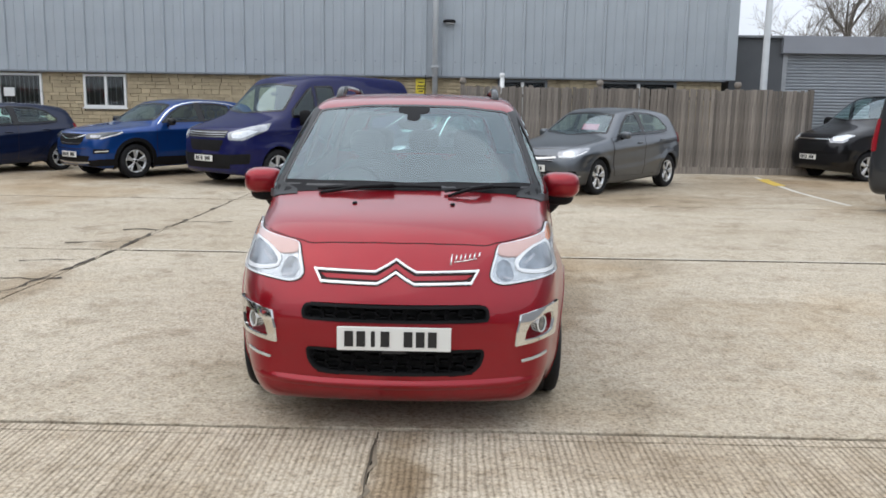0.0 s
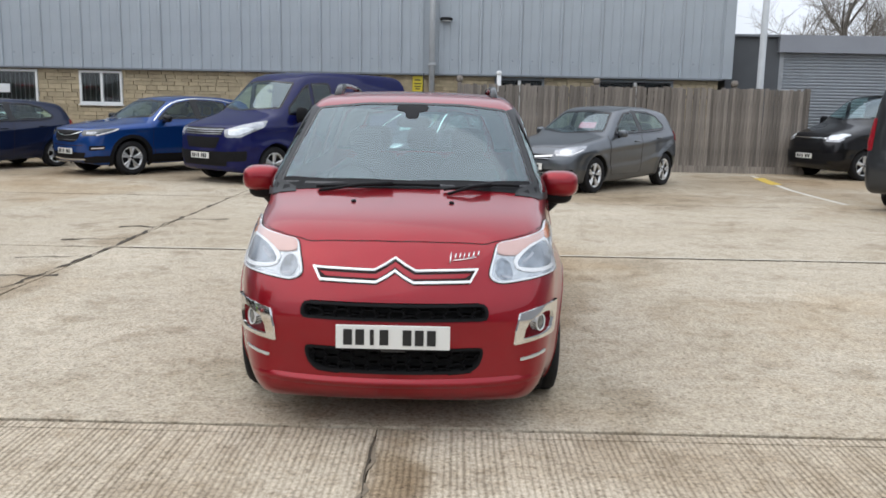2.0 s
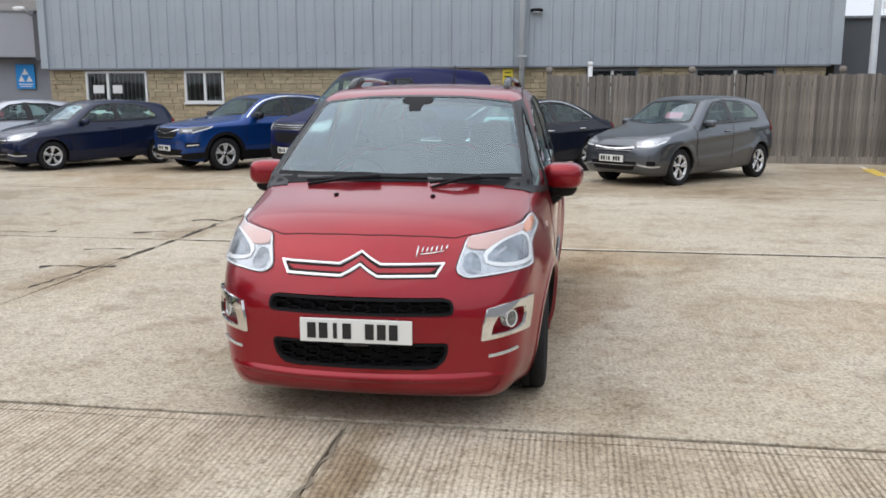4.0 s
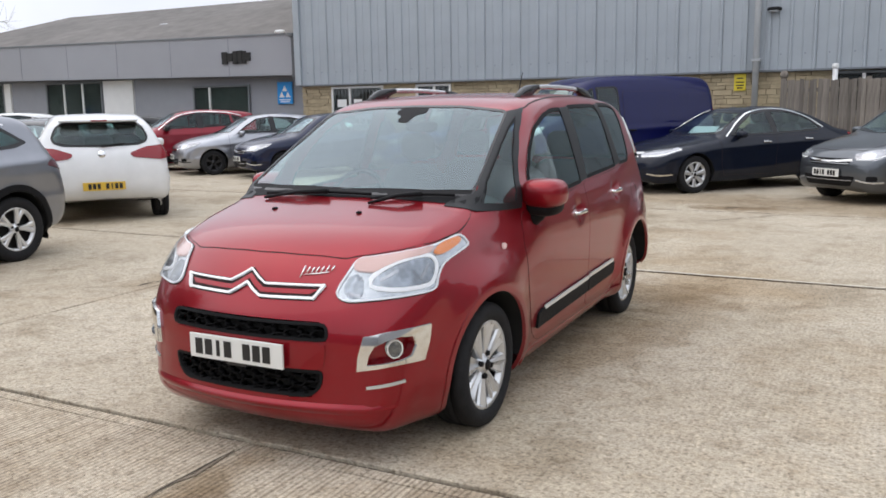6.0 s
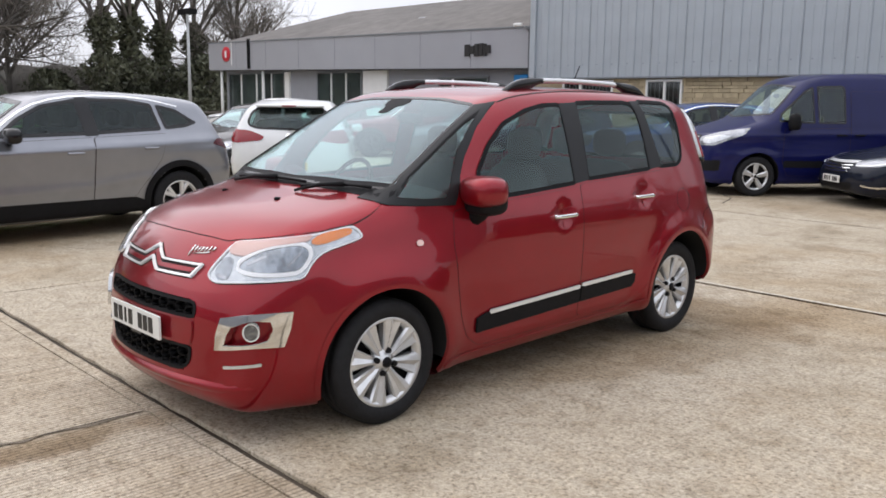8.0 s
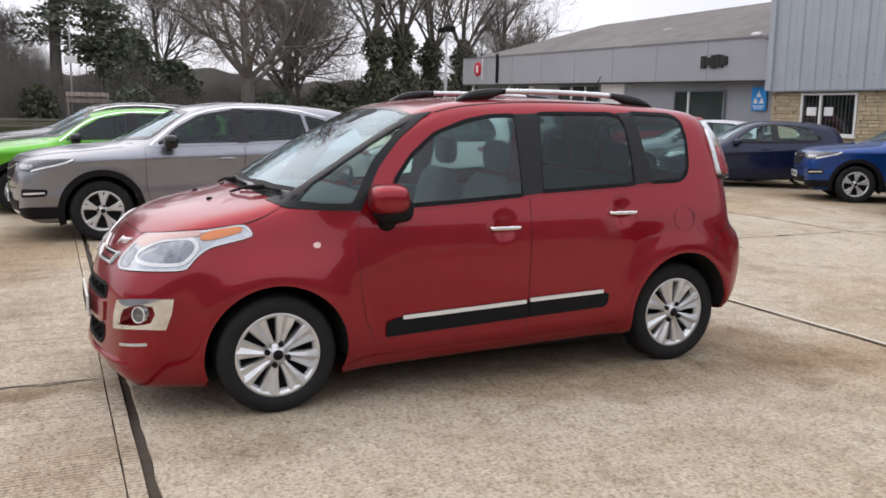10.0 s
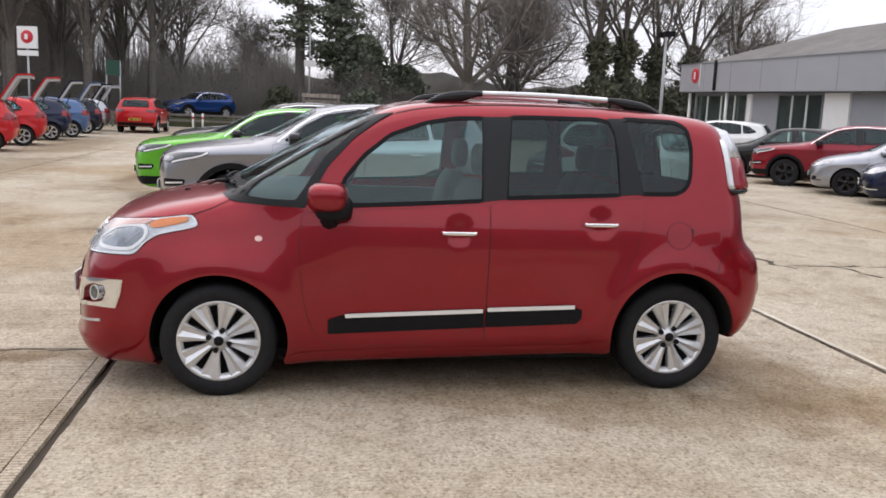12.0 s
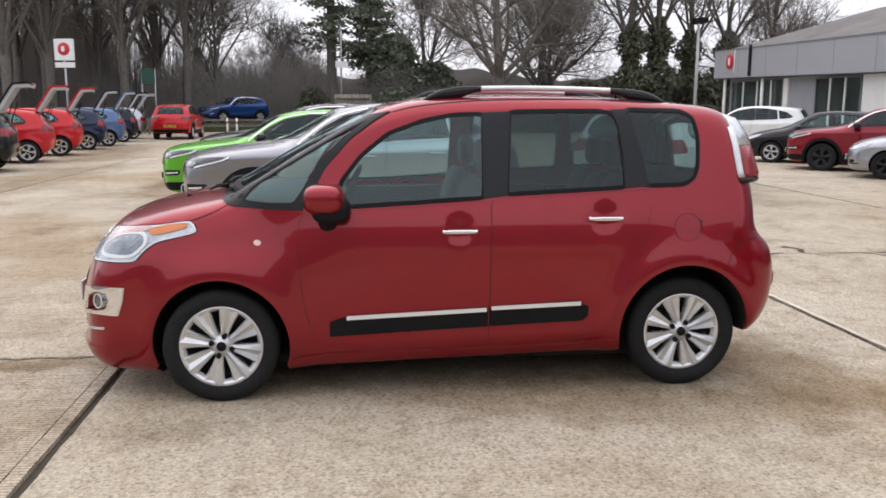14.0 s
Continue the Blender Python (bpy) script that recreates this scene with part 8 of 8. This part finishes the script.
another(grey_hatch, grey, navy_blue, "navy blue small hatchback beside the blue suv", head_pose(-10.2, 16.7, -32, HATCH), RG)
dark_wheels(another(grey_hatch, grey, silver, "silver hatchback parked before the showroom", head_pose(-12.55, 16.95, ROW, HATCH), RG))
dark_wheels(another(blue_suv, blue, crimson, "crimson small suv before the showroom", head_pose(-15.1, 16.93, ROW, SUV), RG))
another(grey_hatch, grey, black, "black hatchback beside a red suv", head_pose(-18.2, 17.2, ROW, HATCH), RG)
another(blue_suv, blue, white, "white suv parked near the showroom glazing", head_pose(-24.0, 17.6, ROW, SUV), RG)
LG = "cars parked in the yard"
another(blue_suv, blue, suv_grey, "silver grey family suv on the concrete yard", rear_pose(-6.0, 6.75, 4, SUV), LG)
another(blue_suv, blue, green, "bright green small suv beside a silver suv", rear_pose(-8.9, 5.85, 4, SUV), LG).scale = (0.97, 0.95, 0.935)
another(blue_suv, blue, black, "black suv beside a green suv", rear_pose(-11.8, 5.95, 4, SUV), LG)
another(grey_hatch, grey, silver, "silver hatchback beside a black suv", rear_pose(-14.7, 6.0, 4, HATCH), LG)
another(grey_hatch, grey, black, "black hatchback beside a silver hatchback", rear_pose(-17.6, 6.05, 4, HATCH), LG)
another(grey_hatch, grey, black, "dark hatchback next to the silver suv", pose(-11.2, 10.2, 0, 0, 0, 20), LG)
corsa = another(grey_hatch, grey, white, "white hatchback seen from behind in the yard", pose(-8.15 - 2.51 * 0.78, 9.79 + 2.51 * 0.62, 0, 0, 0, 231.5), LG)
FG = "cars with open tailgates"
for x, y, p, lab in ((-15.6, -3.0, black, "black"), (-19.05, -3.27, bright_red, "bright red"), (-22.4, -3.5, bright_red, "bright red"), (-26.1, -3.75, navy_blue, "navy blue"), (-28.9, -3.8, pale_blue, "pale blue"), (-32.6, -4.2, navy, "dark navy"), (-36.0, -4.6, silver, "silver grey")):
    c = another(grey_hatch, grey, p, lab + " hatchback with its tailgate open", rear_pose(x, y, 14, HATCH), FG)
    prof = [(2.74, 1.42, 0.86, -0.5), (2.92, 1.70, 0.86, -0.5), (3.08, 1.95, 0.75, -0.66), (3.17, 2.06, 0.45, -0.9), (3.52, 2.09, 0.0, -1.0), (3.58, 2.06, -0.3, -0.95)]
    for nm, m2, d0, d1, half in (("tailgate", p, 0.0, 0.05, 0.60), ("tailgate_lining", TRIM_PALE, 0.052, 0.125, 0.585)):
        bm = bmesh.new()
        sheets = [[[bm.verts.new((x2, yy + ny * d, zz + nz * d)) for x2 in (-half, -0.3, 0, 0.3, half)] for yy, zz, ny, nz in prof] for d in (d0, d1)]
        for rows in sheets:
            for r1, r2 in zip(rows, rows[1:]):
                for i in range(4):
                    bm.faces.new((r1[i], r1[i + 1], r2[i + 1], r2[i]))
        up, dn = sheets
        for side in (0, 4):
            for i in range(len(prof) - 1):
                bm.faces.new((up[i][side], up[i + 1][side], dn[i + 1][side], dn[i][side]))
        for e in (0, -1):
            for i in range(4):
                bm.faces.new((up[e][i], up[e][i + 1], dn[e][i + 1], dn[e][i]))
        bmesh.ops.recalc_face_normals(bm, faces=bm.faces[:])
        part(nm, bm, m2, c, "raised tailgate" if nm == "tailgate" else "pale grey tailgate lining", False)
    for x2 in (-0.5, 0.5):
        part("gas_strut", tube(bmesh.new(), [(x2, 2.98, 1.15), (x2, 3.15, 1.62)], 0.012, 6), BLACK, c)
another(blue_suv, blue, bright_red, "bright red suv seen from behind", pose(-38.4, -2.7, 0, 0, 0, 270), FG)
another(blue_suv, blue, blue, "bright blue suv at the yard edge", pose(-49.2, -2.8, 0.5, 0, 0, 40), FG)
another(blue_van, van_blue, white, "white van beyond the hedge", pose(-57.0, -4.7, 0.5, 0, 0, 100), FG)
another(blue_van, van_blue, paint("dark_grey", (0.03, 0.032, 0.035), 0.3), "dark grey van seen from behind", pose(9.98, 15.3, 0, 0, 0, 131), LG)

grey_hatch.scale, corsa.scale = (1, 1, 1.06), (1.08, 1, 1.045)
# badge, wiper and roof spoiler of the white hatchback
hs = Shell(HATCH)
q = hs.on([(0, 0.93)], 180)[0]
bm = lathe(bmesh.new(), [(0.001, 0.012), (0.045, 0.012), (0.052, 0.0)], 24, axis="z")
bmesh.ops.transform(bm, matrix=Matrix.Translation(Vector(q)) @ Matrix.Rotation(radians(-75), 4, "X"), verts=bm.verts[:])
part("badge", bm, CHROME, corsa, "round chrome badge")
a, b = hs.on([(0.0, 1.03), (0.28, 1.06)], 180)
part("rear_wiper", tube(bmesh.new(), [a + np.array([0, 0.03, 0]), b + np.array([0, 0.03, 0.01])], [0.014, 0.008], 6), BLACK, corsa)
q = hs.on([(0, 2.78)], None)[0]
part("spoiler", blob(bmesh.new(), q + np.array([0, 0.06, -0.005]), (0.50, 0.16, 0.025), 3.5, 10), white, corsa)
part("brake_light", boxed((-0.10, q[1] + 0.205, q[2] - 0.016), (0.10, q[1] + 0.222, q[2] + 0.004), 0.004), REDLENS, corsa, "", False)
# papers lying on dashboards
for car, x, col, lab in ((grey_hatch, 0.22, mat("pink_card", (0.75, 0.22, 0.28), 0.6), "pink card lying on a car dashboard"), (saloon, 0.15, WHITE, "white paper sheets lying on a car dashboard")):
    sp = HATCH if car is grey_hatch else SALOON
    z = sp["belt"] + 0.035
    p = thing("paper_sheet", lab, "paper", car.matrix_basis @ pose(x, sp["cabin"][0] + 0.30, z * (1.06 if car is grey_hatch else 1) + 0.05, 28, 0, 20))
    k = 1.0 if car is grey_hatch else 1.7
    part("sheet", boxed((-0.15 * k, -0.105 * k, -0.003), (0.15 * k, 0.105 * k, 0.003)), col, p, "", False)
